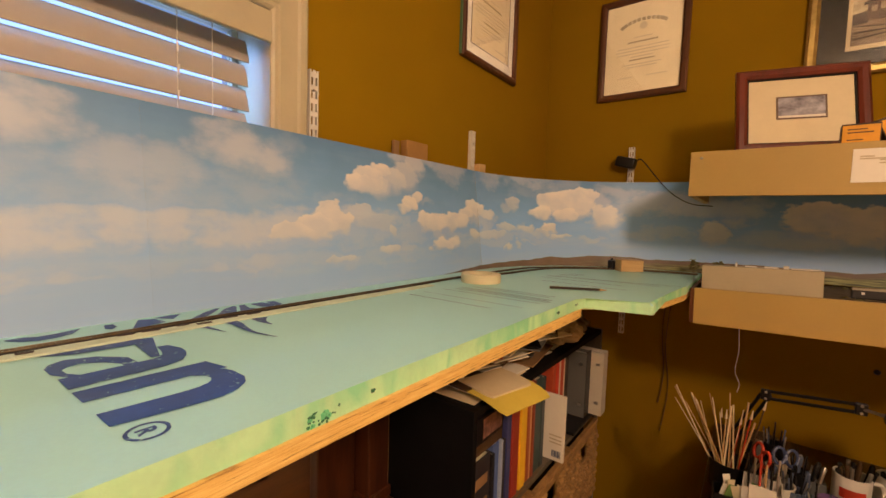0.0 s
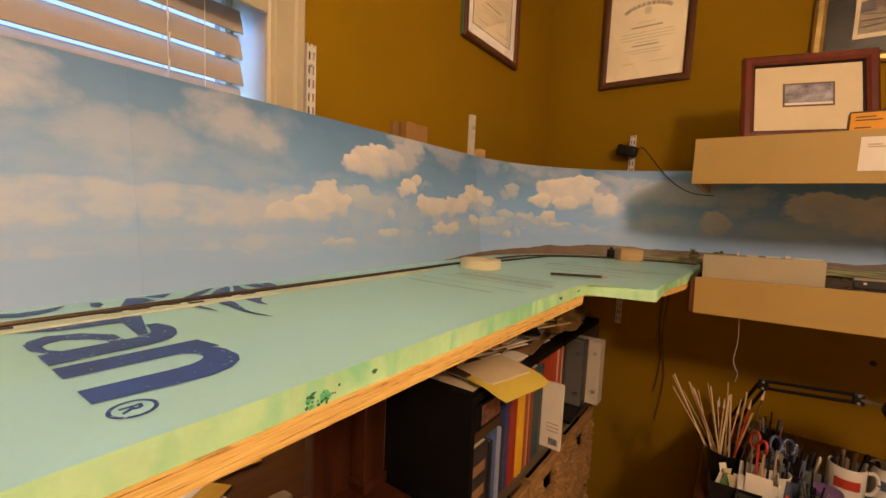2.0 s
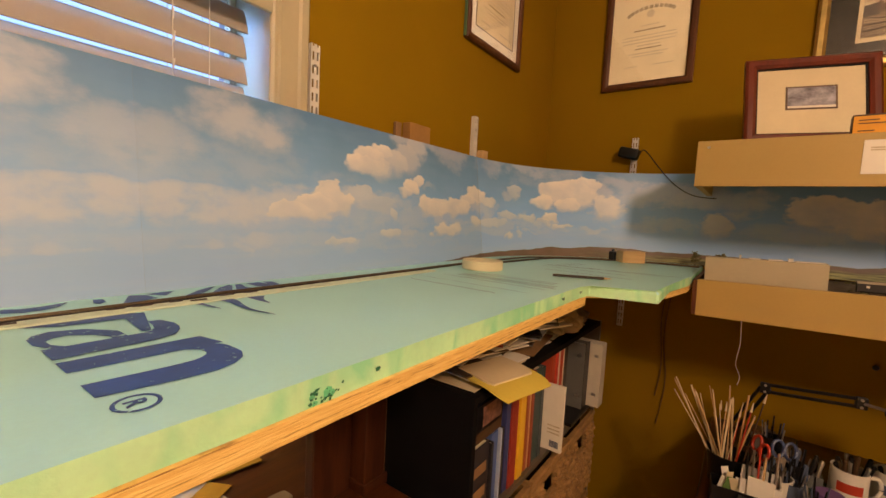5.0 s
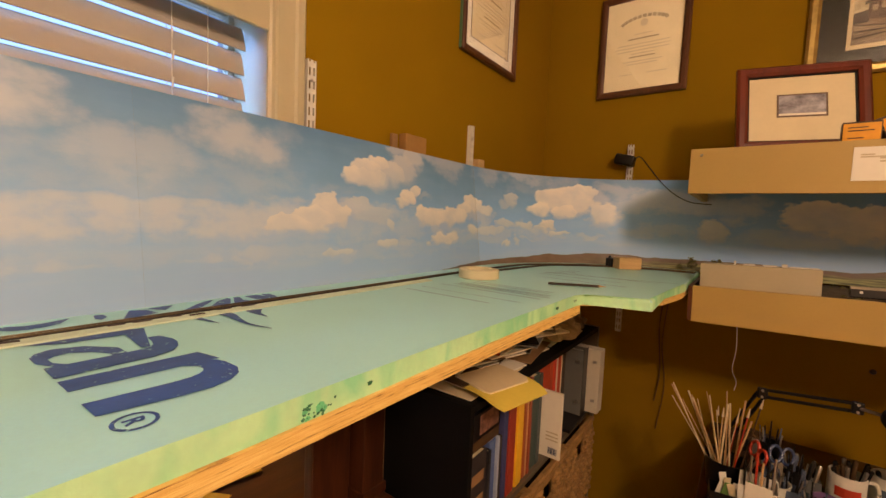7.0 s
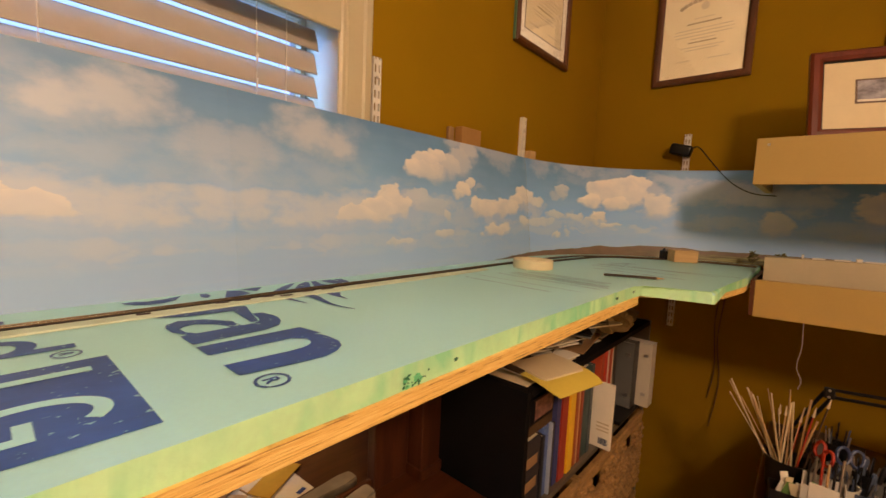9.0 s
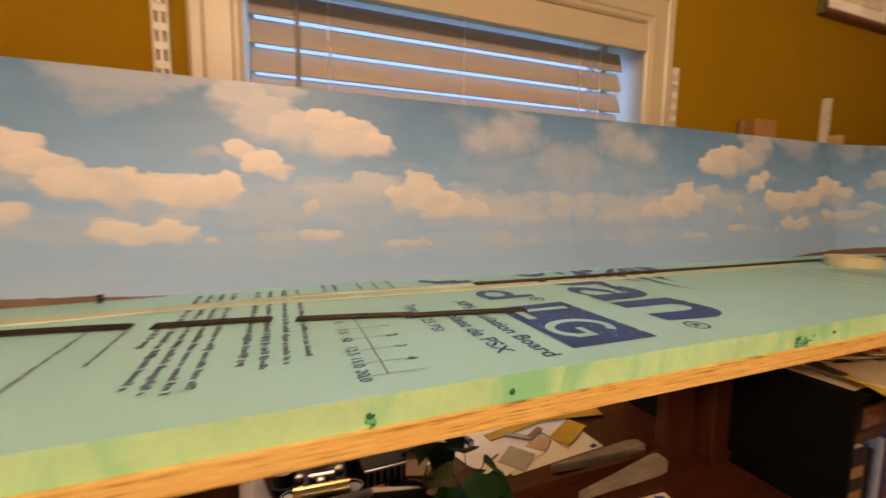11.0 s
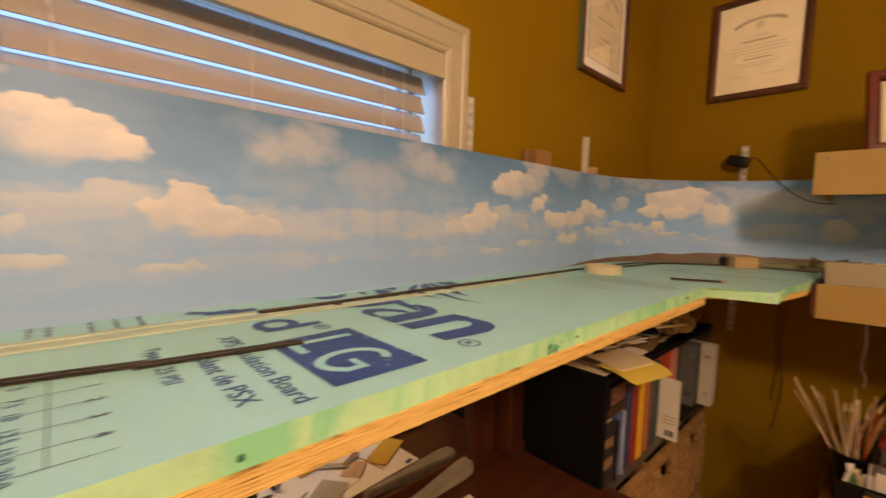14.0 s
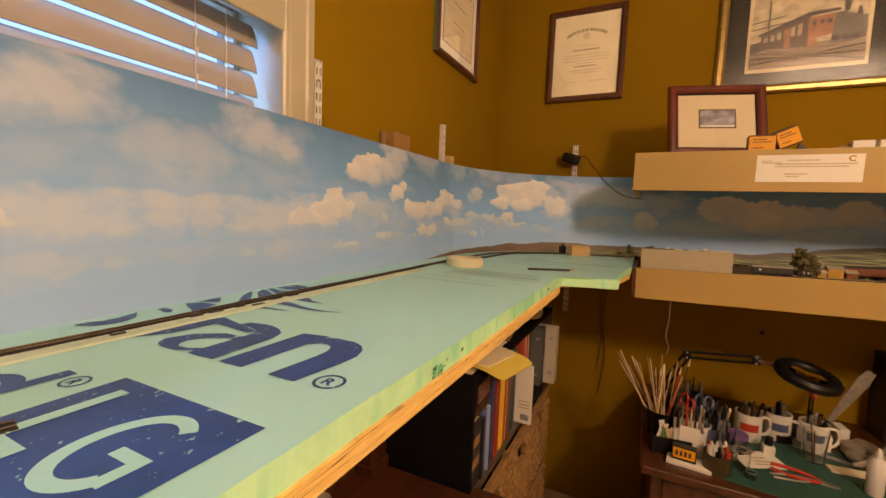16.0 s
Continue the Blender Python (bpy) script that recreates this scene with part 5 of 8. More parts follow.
print_dark = sepia("print_dark", (0.055, 0.042, 0.032))
print_grey = sepia("print_engine", (0.11, 0.095, 0.075))
print_red = sepia("print_red", (0.27, 0.12, 0.06))
print_rail = sepia("print_rail", (0.36, 0.29, 0.19))
printed("print_sky", [(-0.242, -0.20), (0.144, -0.20), (0.144, 0.24), (-0.242, 0.24)], sepia("print_sky", (0.40, 0.33, 0.20)), "pale sepia sky")
printed("print_smoke", [(0.02, 0.10), (0.06, 0.03), (0.10, 0.06), (0.12, 0.16), (0.06, 0.22), (-0.04, 0.20)], sepia("print_smoke", (0.36, 0.30, 0.20)), "grey smoke")
printed("print_ground", [(-0.242, -0.222), (0.144, -0.222), (0.144, -0.135), (0.03, -0.128), (-0.242, -0.145)], sepia("print_ground", (0.21, 0.155, 0.10), stretch=(0.3, 1, 2.5)), "brown railway yard in the foreground")
printed("print_shed", [(-0.242, -0.150), (-0.20, -0.148), (-0.20, -0.105), (-0.242, -0.112)], print_dark, "low dark shed")
printed("print_coach", [(-0.205, -0.140), (-0.04, -0.145), (-0.04, -0.018), (-0.205, -0.078)], sepia("print_coach", (0.10, 0.065, 0.045), stretch=(3, 1, 0.6)), "dark railway coach")
for k in range(6):
    x0, rise_of = -0.195 + 0.023 * k, 0.0085 * k
    printed("print_window", [(x0, -0.112 + rise_of * 0.4), (x0 + 0.014, -0.111 + rise_of * 0.4), (x0 + 0.014, -0.090 + rise_of), (x0, -0.093 + rise_of)], sepia("print_pane", (0.30, 0.24, 0.16)))
printed("print_post", [(-0.125, -0.145), (-0.105, -0.146), (-0.105, -0.062), (-0.125, -0.068)], print_red)
printed("print_coach_end", [(-0.045, -0.118), (0.036, -0.105), (0.040, -0.020), (-0.045, -0.030)], print_red, "red-brown coach end")
printed("print_steps", [(-0.045, -0.150), (-0.015, -0.150), (-0.015, -0.117), (-0.045, -0.118)], print_red)
for x0 in (-0.034, -0.010, 0.014):
    printed("print_window", [(x0, -0.062), (x0 + 0.015, -0.060), (x0 + 0.015, -0.043), (x0, -0.045)], print_dark)
printed("print_roof", [(-0.215, -0.088), (-0.045, -0.024), (0.055, -0.014), (0.050, -0.002), (-0.045, -0.006), (-0.215, -0.076)], print_dark)
printed("print_engine", [(0.030, -0.140), (0.140, -0.132), (0.140, -0.045), (0.10, -0.035), (0.060, -0.020), (0.040, -0.022)], print_grey, "dark steam engine")
for x0 in (0.045, 0.078, 0.110):
    printed("print_wheel", [(x0 + 0.013 * math.cos(radians(a)), -0.122 + 0.013 * math.sin(radians(a))) for a in range(0, 360, 30)], print_dark)
printed("print_funnel", [(0.066, -0.022), (0.080, -0.022), (0.092, 0.075), (0.056, 0.075)], print_dark, "black engine funnel")
printed("print_dome", [(0.104, -0.040), (0.122, -0.040), (0.118, -0.008), (0.108, -0.008)], print_dark)
for x0, z0, x1, z1 in ((-0.242, -0.058, -0.09, -0.034), (-0.242, -0.030, -0.12, -0.010)):
    printed("print_wire", [(x0, z0), (x1, z1), (x1, z1 + 0.004), (x0, z0 + 0.004)], print_dark)
printed("print_pole", [(-0.185, -0.06), (-0.179, -0.06), (-0.179, 0.06), (-0.185, 0.06)], print_dark)
for k in range(9):
    z0, z1 = -0.155 - 0.008 * k, -0.215 + 0.0095 * k
    printed("print_rail", [(-0.238, z0), (0.140, z1), (0.140, z1 + 0.0032), (-0.238, z0 + 0.0026)], print_rail if k % 3 else print_dark)
glass = part("glass", B(-PW / 2, PW / 2, -0.0145, -0.0135, -PH / 2, PH / 2), clear_glass, pic)
glass.visible_shadow = False

# black-framed picture over the left end of the layout
dark = thing("framed_picture", pose(-1.30, WALL_Y - 0.001, 2.345), "large black-framed dark picture on the window wall", "framed picture")
frame_bars(0.80, 0.615, 0.046, 0.026, black_plastic, dark)
part("canvas", B(-0.402, 0.402, -0.010, 0, -0.31, 0.31), mat("dark_canvas", (0.035, 0.033, 0.030), 0.6, var=0.2, scale=5), dark, "dark grey picture surface")

# ---------------------------------------------------------------- upper shelf on the far wall
UX, UZ0, UZ1, UEND = 1.696, 1.665, 1.804, -0.154
upper = thing("wall_shelf", pose(0, 0, 0), "tan painted shelf with a deep front board", "shelf", "shelves on the far wall")
part("front_board", B(UX, UX + 0.019, -2.3, UEND, UZ0, UZ1, bevel=0.0015), tan_board, upper)
part("shelf_board", B(UX + 0.019, FAR_X - 0.002, -2.3, UEND - 0.002, UZ1 - 0.024, UZ1 - 0.006), tan_board, upper)
part("end_board", B(UX + 0.0195, FAR_X - 0.002, UEND - 0.021, UEND - 0.002, UZ0, UZ1 - 0.0245), tan_board, upper)
bm = bmesh.new()
cyl(bm, 0.0045, 0, 0.0025, 0.0035, 14, pose(UX, UEND - 0.030, UZ1 - 0.020, 0, -90, 0))
part("screw_head", bm, steel, upper)
label_card = thing("paper_label", pose(UX - 0.001, -0.664, 1.741, 0, 0, -90), "white paper notice taped to the shelf front", "paper notice")
notice = part("sheet", B(-0.136, 0.136, -0.0008, 0, -0.044, 0.044), paper, label_card)
for x0, x1, z in ((-0.122, -0.095, 0.024), (-0.055, 0.03, 0.026), (-0.085, 0.12, 0.014), (-0.085, 0.10, 0.006), (-0.122, -0.07, 0.018), (-0.06, 0.0, -0.018), (-0.055, -0.02, -0.026)):
    part("text_bar", B(x0, x1, -0.0013, -0.0008, z - 0.0018, z + 0.0018), pale_ink, notice)
bm = bmesh.new()
tube(bm, [(0.108 + 0.008 * math.cos(radians(a)), -0.001, 0.030 + 0.008 * math.sin(radians(a))) for a in range(40, 321, 20)], 0.0022, 6)
part("emblem", bm, mat("orange_ink", (0.60, 0.33, 0.03), 0.5), notice, "small round orange emblem")

SZ = UZ1 - 0.006
sf = thing("framed_photo", look((1.792, -0.412, SZ + 0.004), (1.792 + 1, -0.412, SZ + 0.004)) @ pose(0, 0, 0, -90 + 0, 0, 0), "small cherry-red picture frame leaning on the shelf", "framed photo")
sf.matrix_basis = pose(1.845, -0.428, SZ + 0.002, 0, 0, -76) @ pose(0, 0, 0, -15, 0, 0) @ pose(0, 0, 0.146)
SW, SH = 0.276, 0.226
frame_bars(SW, SH, 0.031, 0.022, cherry, sf)
part("mount", B(-SW / 2 - 0.002, SW / 2 + 0.002, -0.007, 0, -SH / 2 - 0.002, SH / 2 + 0.002), cream_paper, sf, "cream mount")
frame_bars(SW - 0.010, SH - 0.010, 0.005, 0.012, black_plastic, sf)
photo = part("photo", B(-0.060, 0.068, -0.0082, -0.007, -0.030, 0.048), mat("photo_edge", (0.14, 0.09, 0.06), 0.5), sf, "brown photo edge")
part("photo_scene", B(-0.055, 0.063, -0.0088, -0.0082, -0.025, 0.043), mat("grey_photo", (0.30, 0.29, 0.34), 0.5, var=0.75, scale=28, bump=0, stretch=(1, 1, 1.3)), photo, "small grey photograph of a landscape")
part("photo_caption", B(-0.055, 0.063, -0.0090, -0.0088, -0.025, -0.018), paper, sf)
bm = bmesh.new()
rod(bm, (0, 0.0, 0.05), (0, 0.115, -0.13), 0.004)
part("strut", bm, black_plastic, sf)

orange_card = mat("orange_carton", (0.78, 0.36, 0.012), 0.5, var=0.10, scale=30)
brown_card = mat("dark_brown_carton", (0.075, 0.042, 0.018), 0.5, var=0.15, scale=30)


def film_box(at, label):
    t = thing("film_box", at, label, "small carton", "orange film cartons")
    part("carton", B(-0.032, 0.032, -0.018, 0.018, 0, 0.050, bevel=0.0015), brown_card, t)
    part("front_label", B(-0.030, 0.030, -0.0192, -0.0182, 0.004, 0.046), orange_card, t, "orange printed front")
    for z, x1 in ((0.037, 0.010), (0.030, 0.020), (0.014, 0.004)):
        part("text_bar", B(-0.022, x1, -0.0197, -0.0192, z - 0.0011, z + 0.0011), brown_card, t)
    return t


film_box(pose(1.752, -0.545, SZ, 0, 0, -93) @ Matrix.Scale(1.22, 4), "orange and brown film carton standing on the shelf")
film_box(pose(1.778, -0.624, SZ + 0.0255, 0, 0, -70) @ pose(0, 0, 0, 0, -24, 0) @ Matrix.Scale(1.22, 4), "orange and brown film carton tipped against another")
bm = bmesh.new()
prism(bm, [(-0.026, 0), (0.030, 0), (-0.014, 0.034)], -0.012, 0.012, m=pose(0, 0, 0, 90, 0, 0))
solid("carton_flap", bm, black_plastic, "torn black carton flap on the shelf", "card flap", at=pose(1.772, -0.668, SZ, 0, 0, -90))
bm = bmesh.new()
box(bm, -0.05, 0.05, -0.02, 0.02, 0, 0.010, bevel=0.003)
box(bm, -0.03, 0.02, -0.012, 0.016, 0.010, 0.016, bevel=0.002)
solid("black_gadget", bm, black_plastic, "flat black gadget lying on the shelf", "gadget", at=pose(1.80, -0.225, SZ, 0, 0, -82))
for y, w in ((-0.30, 0.035), (-0.345, 0.02)):
    solid("folded_card", B(-w, w, -0.02, 0.02, 0, 0.008, bevel=0.001), paper, "small white card lying before the frame", "card", at=pose(1.742, y, SZ, 0, 0, -95))
for y, w in ((-0.812, 0.027), (-0.878, 0.028)):
    solid("small_box", B(-w, w, -0.03, 0.03, 0, 0.036, bevel=0.0015), paper, "small white carton on the shelf", "small carton", group="white cartons", at=pose(1.78, y, SZ, 0, 0, -90))
bm = bmesh.new()
prism(bm, [(-0.05, 0), (0.05, 0), (0.05, 0.030)], -0.02, 0.02, m=pose(0, 0, 0, 90, 0, 0))
solid("card_wedge", bm, cardboard, "brown wedge-shaped card flap on the shelf", "card flap", at=pose(1.79, -0.738, SZ, 0, 0, -90))

# ---------------------------------------------------------------- lower shelf: the scenic deck
LX, LZ0, LZ1, LEND = 1.722, 1.251, 1.368, -0.183
earlier = set(bpy.data.objects)
lower = thing("layout_shelf", pose(0, 0, 0), "tan painted model railway shelf with scenery", "shelf", "shelves on the far wall")
part("front_board", B(LX, LX + 0.019, -2.3, LEND - 0.008, LZ0, LZ1, bevel=0.0015), tan_board, lower)
part("end_board", B(LX + 0.001, BD_X - 0.002, LEND - 0.0075, LEND + 0.004, LZ0 + 0.002, LZ1 - 0.002), walnut, lower, "brown end board")
ground_stuff = mat("scenic_ground", (0.115, 0.09, 0.055), 0.9, var=0.4, scale=22, bump=0.6, bscale=120)
part("deck", B(LX + 0.0195, BD_X - 0.002, -2.3, LEND - 0.0195, LZ1 - 0.075, LZ1 - 0.006), ground_stuff, lower, "brown scenic ground")

grey_box_mat = mat("grey_white_styrene", (0.46, 0.40, 0.27), 0.5, var=0.05, scale=12, bump=0.05)
shed = thing("model_building", pose(1.782, -0.205, LZ1 - 0.006), "long plain grey-white model building on the shelf", "model building")
part("wall_block", B(0, 0.062, -0.304, 0, 0, 0.077, bevel=0.001), grey_box_mat, shed)
for y0, y1, h in ((-0.095, -0.090, 0.012), (-0.145, -0.115, 0.004), (-0.20, -0.165, 0.004), (-0.225, -0.212, 0.009), (-0.298, -0.23, 0.003)):
    part("roof_detail", B(0.02, 0.04, y0, y1, 0.0772, 0.0772 + h, bevel=0.0008), white_plastic, shed)


def box_car(at, body, roof_col, label):
    t = thing("model_wagon", at, label, "model railway wagon", "model wagons")
    part("body", B(-0.068, 0.068, -0.013, 0.013, 0.010, 0.036, bevel=0.001), body, t)
    bm = bmesh.new()
    prism(bm, [(-0.0145, 0.0362), (0.0145, 0.0362), (0.010, 0.042), (0, 0.0435), (-0.010, 0.042)], -0.069, 0.069, m=pose(0, 0, 0, 90, 0, 90))
    part("roof", bm, roof_col, t)
    part("frame", B(-0.070, 0.070, -0.009, 0.009, 0.006, 0.0098), black_plastic, t)
    for x in (-0.055, -0.040, 0.040, 0.055):
        bm = bmesh.new()
        cyl(bm, 0.0042, -0.010, 0.010, seg=12, m=pose(x, 0, 0.0043, 90, 0, 0))
        part("wheelset", bm, black_plastic, t)
    part("side_panel", B(-0.046, -0.038, -0.0136, -0.0131, 0.022, 0.030), white_plastic, t)
    return t


wagon_dark = mat("dark_wagon_paint", (0.035, 0.032, 0.032), 0.5, var=0.2)
wagon_red = mat("oxide_wagon_paint", (0.22, 0.07, 0.03), 0.5, var=0.2)
wagon_roof = mat("pale_wagon_roof", (0.38, 0.33, 0.24), 0.6, var=0.1)
wagon_yellow = mat("yellow_wagon_paint", (0.55, 0.33, 0.05), 0.5, var=0.2)
DZ = LZ1 - 0.006
box_car(pose(1.800, -0.628, DZ, 0, 0, -92) @ Matrix.Scale(0.84, 4), wagon_dark, wagon_roof, "dark model wagon with a pale roof")
box_car(pose(1.905, -0.900, DZ, 0, 0, -88), wagon_red, wagon_dark, "rust-red model wagon among the scenery")
box_car(pose(1.830, -1.130, DZ, 0, 0, -90), wagon_dark, wagon_dark, "dark model wagon among the scenery")
for x, y, l, h, c in ((1.86, -0.815, 0.022, 0.032, wagon_yellow), (1.845, -0.775, 0.012, 0.016, wagon_yellow), (1.90, -0.76, 0.030, 0.045, white_plastic), (1.88, -0.865, 0.016, 0.018, wagon_red)):
    hut = thing("model_hut", pose(x, y, DZ, 0, 0, 8), "tiny model hut among the scenery", "model hut", "model huts")
    part("wall_block", B(-0.014, 0.014, -l, l, 0, h, bevel=0.0006), c, hut)
    bm = bmesh.new()
    prism(bm, [(-0.017, 0), (0.017, 0), (0, 0.012)], -l - 0.002, l + 0.002, m=pose(0, 0, h, 90, 0, 0))
    part("roof", bm, wagon_roof, hut)

leaf_model = mat("model_foliage", (0.15, 0.135, 0.055), 0.9, var=0.45, scale=60, bump=0.6, bscale=200)


def model_tree(x, y, z, h, label):
    t = thing("model_tree", pose(x, y, z), label, "model tree", "model trees")
    bm = bmesh.new()
    rod(bm, (0, 0, 0), (0.001, 0, h * 0.75), h * 0.03, h * 0.01, 6)
    for k in range(5):
        a = 2.4 * k
        rod(bm, (0, 0, h * (0.3 + 0.08 * k)), (h * 0.18 * math.cos(a), h * 0.18 * math.sin(a), h * (0.45 + 0.08 * k)), h * 0.012, h * 0.004, 5)
    part("trunk", bm, brown_card, t)
    bm = bmesh.new()
    for k in range(70):
        a, r = random.uniform(0, 6.283), h * 0.26 * math.sqrt(random.random())
        zz = h * random.uniform(0.30, 1.0)
        r *= 1.15 - 0.75 * abs(zz / h - 0.55)
        g = bmesh.ops.create_icosphere(bm, subdivisions=1, radius=h * random.uniform(0.035, 0.075))
        for v in g["verts"]:
            v.co += Vector((r * math.cos(a), r * math.sin(a), zz)) + Vector((random.uniform(-1, 1), random.uniform(-1, 1), random.uniform(-1, 1))) * h * 0.015
    part("crown", bm, leaf_model, t, "clumped dull green foliage")
    return t


for x, y, h in ((1.800, -0.712, 0.098), (1.812, -0.728, 0.088), (1.835, -0.745, 0.070), (1.790, -0.748, 0.055), (1.88, -0.72, 0.075), (1.81, -0.960, 0.065), (1.79, -1.00, 0.055), (1.86, -1.02, 0.085), (1.80, -1.06, 0.05)):
    model_tree(x, y, DZ, h, "small dull green model tree on the shelf")
model_tree(2.02, -0.235, DZ, 0.075, "dark model tree beside the backdrop")
model_tree(2.05, -0.150, FZ, 0.060, "dark model tree beside the backdrop")
bm = bmesh.new()
for k in range(160):
    x, y = random.uniform(LX + 0.03, BD_X - 0.03), random.uniform(-1.5, -0.56)
    g = bmesh.ops.create_icosphere(bm, subdivisions=1, radius=random.uniform(0.004, 0.013))
    for v in g["verts"]:
        v.co = Vector((v.co.x + x, v.co.y + y, v.co.z * 0.7 + DZ)) + Vector((random.uniform(-1, 1), random.uniform(-1, 1), random.uniform(0, 1))) * 0.002
solid("scenic_bushes", bm, leaf_model, "low clumps of dull green model bushes", "model bushes", kind="stuff")
track([(1.80, -0.56, DZ + 0.0005), (1.80, -1.0, DZ + 0.0005), (1.82, -1.6, DZ + 0.0005)], label="model track on the scenic shelf")
# the whole shelf climbs a little towards its far end
climb = Matrix.Translation((0, LEND, LZ0)) @ Matrix.Rotation(radians(-1.4), 4, "X") @ Matrix.Translation((0, -LEND, -LZ0))
for ob in bpy.data.objects:
    if ob not in earlier and ob.parent is None and ob.location.y > -3 and not (ob.name.startswith("model_tree") and ob.location.y > LEND):
        ob.matrix_basis = climb @ ob.matrix_basis

# ---------------------------------------------------------------- power adapter and cables at the far wall
adapter = thing("power_adapter", pose(FAR_X - 0.018, 0.168, 1.858, 0, 0, -90), "black power adapter hung on the wall standard", "power adapter")
bm = bmesh.new()
box(bm, -0.044, 0.044, -0.048, 0.0, -0.024, 0.024, bevel=0.010, seg=3)
bmesh.ops.transform(bm, matrix=pose(0, 0, 0, 0, 14, 0), verts=bm.verts)
part("body", bm, black_plastic, adapter, smooth=True)
bm = bmesh.new()
tube(bm, [tuple(p) for p in smooth_curve([(0.042, -0.02, 0.004), (0.072, -0.05, 0.006), (0.12, -0.075, -0.05), (0.165, -0.09, -0.105), (0.22, -0.10, -0.160), (0.285, -0.10, -0.196), (0.36, -0.10, -0.205)], 6)], 0.0022, 6)
part("lead", bm, black_plastic, adapter, "thin black lead")
for y, top, bottom, wob in ((-0.036, 1.24, 0.75, 0.010), (-0.056, 1.24, 0.62, 0.014)):
    bm = bmesh.new()
    tube(bm, [tuple(p) for p in smooth_curve([(FAR_X - 0.006, y, top), (FAR_X - 0.008, y + wob, (top + bottom) / 2 + 0.1), (FAR_X - 0.006, y - wob * 0.5, (top + bottom) / 2 - 0.1), (FAR_X - 0.006, y + wob, bottom)], 8)], 0.0028, 6)
    solid("wall_cable", bm, mat("brown_cable", (0.13, 0.065, 0.008), 0.6, var=0.2), "dark cable hanging down the wall", "cable", "wall cables")
bm = bmesh.new()
tube(bm, [tuple(p) for p in smooth_curve([(1.741, -0.315, 1.300), (1.752, -0.315, 1.246), (1.78, -0.318, 1.17), (1.797, -0.312, 1.10), (1.80, -0.326, 1.06), (1.80, -0.322, 1.03)], 6)], 0.0009, 6)
solid("hanging_wire", bm, white_plastic, "thin white wire hanging under the shelf", "wire")
bm = bmesh.new()
cyl(bm, 0.010, 0, 0.006, 0.008, 14, pose(FAR_X, -0.72, 1.065, 0, -90, 0))
solid("cable_grommet", bm, black_plastic, "small black cable grommet on the wall", "grommet")

# ---------------------------------------------------------------- writing desk with a mirror, under the layout
DT = 0.800
desk = thing("mirror_desk", pose(0, 0, 0), "dark mahogany desk with a framed mirror at its back", "desk")
part("desk_top", B(-0.56, 0.953, -0.25, 0.540, DT - 0.026, DT, bevel=0.005), mahogany_x, desk, "polished dark red-brown top")
part("side_leaf", B(0.9535, 0.99, -0.25, 0.164, DT - 0.026, DT, bevel=0.005), mahogany_x, desk)
part("pale_edge", B(0.951, 0.959, 0.440, 0.480, DT + 0.0005, 1.09), pine, desk, "bare pale wood edge")
part("back_panel", B(-0.50, 0.90, 0.425, 0.445, 0.10, DT - 0.027), mahogany_x, desk)
for x0, x1 in ((-0.52, -0.12), (0.51, 0.91)):
    part("pedestal", B(x0, x1, -0.20, 0.42, 0.02, DT - 0.027, bevel=0.004), mahogany, desk)
    for k in range(3):
        z0 = 0.08 + 0.225 * k
        drawer = part("drawer_front", B(x0 + 0.02, x1 - 0.02, -0.216, -0.2005, z0, z0 + 0.205, bevel=0.004), mahogany_x, desk)
        bm = bmesh.new()
        tube(bm, [tuple(p) for p in smooth_curve([(x0 + 0.15, -0.2165, z0 + 0.11), (x0 + 0.17, -0.236, z0 + 0.10), (x0 + 0.23, -0.236, z0 + 0.10), (x0 + 0.25, -0.2165, z0 + 0.11)], 5)], 0.004, 8)
        part("drawer_handle", bm, brass, drawer, "brass bail handle")
for x0, x1 in ((-0.506, -0.4345), (0.876, 0.950)):
    bm = bmesh.new()
    box(bm, x0, x1, 0.430, 0.505, DT + 0.0005, 1.122, bevel=0.004)
    box(bm, x0 - 0.006, x1 + 0.006, 0.424, 0.511, DT + 0.0005, DT + 0.03, bevel=0.003)
    part("mirror_post", bm, mahogany, desk, "square mahogany post")
part("mirror_stile", B(-0.434, -0.340, 0.482, 0.522, DT + 0.0005, 1.101, bevel=0.004), mahogany, desk)
part("mirror_stile", B(0.756, 0.8755, 0.482, 0.522, DT + 0.0005, 1.101, bevel=0.004), mahogany, desk)
part("mirror_top_rail", B(-0.3395, 0.7555, 0.486, 0.520, 1.058, 1.100, bevel=0.003), mahogany_x, desk)
part("mirror_bottom_rail", B(-0.3395, 0.7555, 0.4925, 0.520, DT + 0.0005, 0.832, bevel=0.002), mahogany_x, desk, "reddish mahogany bottom rail")
part("mirror_glass", B(-0.345, 0.761, 0.4985, 0.503, 0.827, 1.063), mirror_glass, desk, "clear mirror glass")
part("mirror_backing", B(-0.345, 0.761, 0.5035, 0.512, 0.827, 1.063), cardboard, desk)

yellow_plastic = mat("amber_plastic", (0.62, 0.36, 0.035), 0.3, var=0.10, scale=20)
yellow_card = mat("yellow_card", (0.74, 0.60, 0.10), 0.6, var=0.06)
DS = DT + 0.0004
ivory_sheet = mat("ivory_sheet", (0.88, 0.79, 0.57), 0.7, var=0.05, scale=10, bump=0.05)


def sheet(name, cx, cy, w, h, yaw, z, material, label, category, thick=0.0012, group=""):
    return solid(name, B(-w / 2, w / 2, -h / 2, h / 2, 0, thick), material, label, category, group, at=pose(cx, cy, z, 0, 0, yaw))


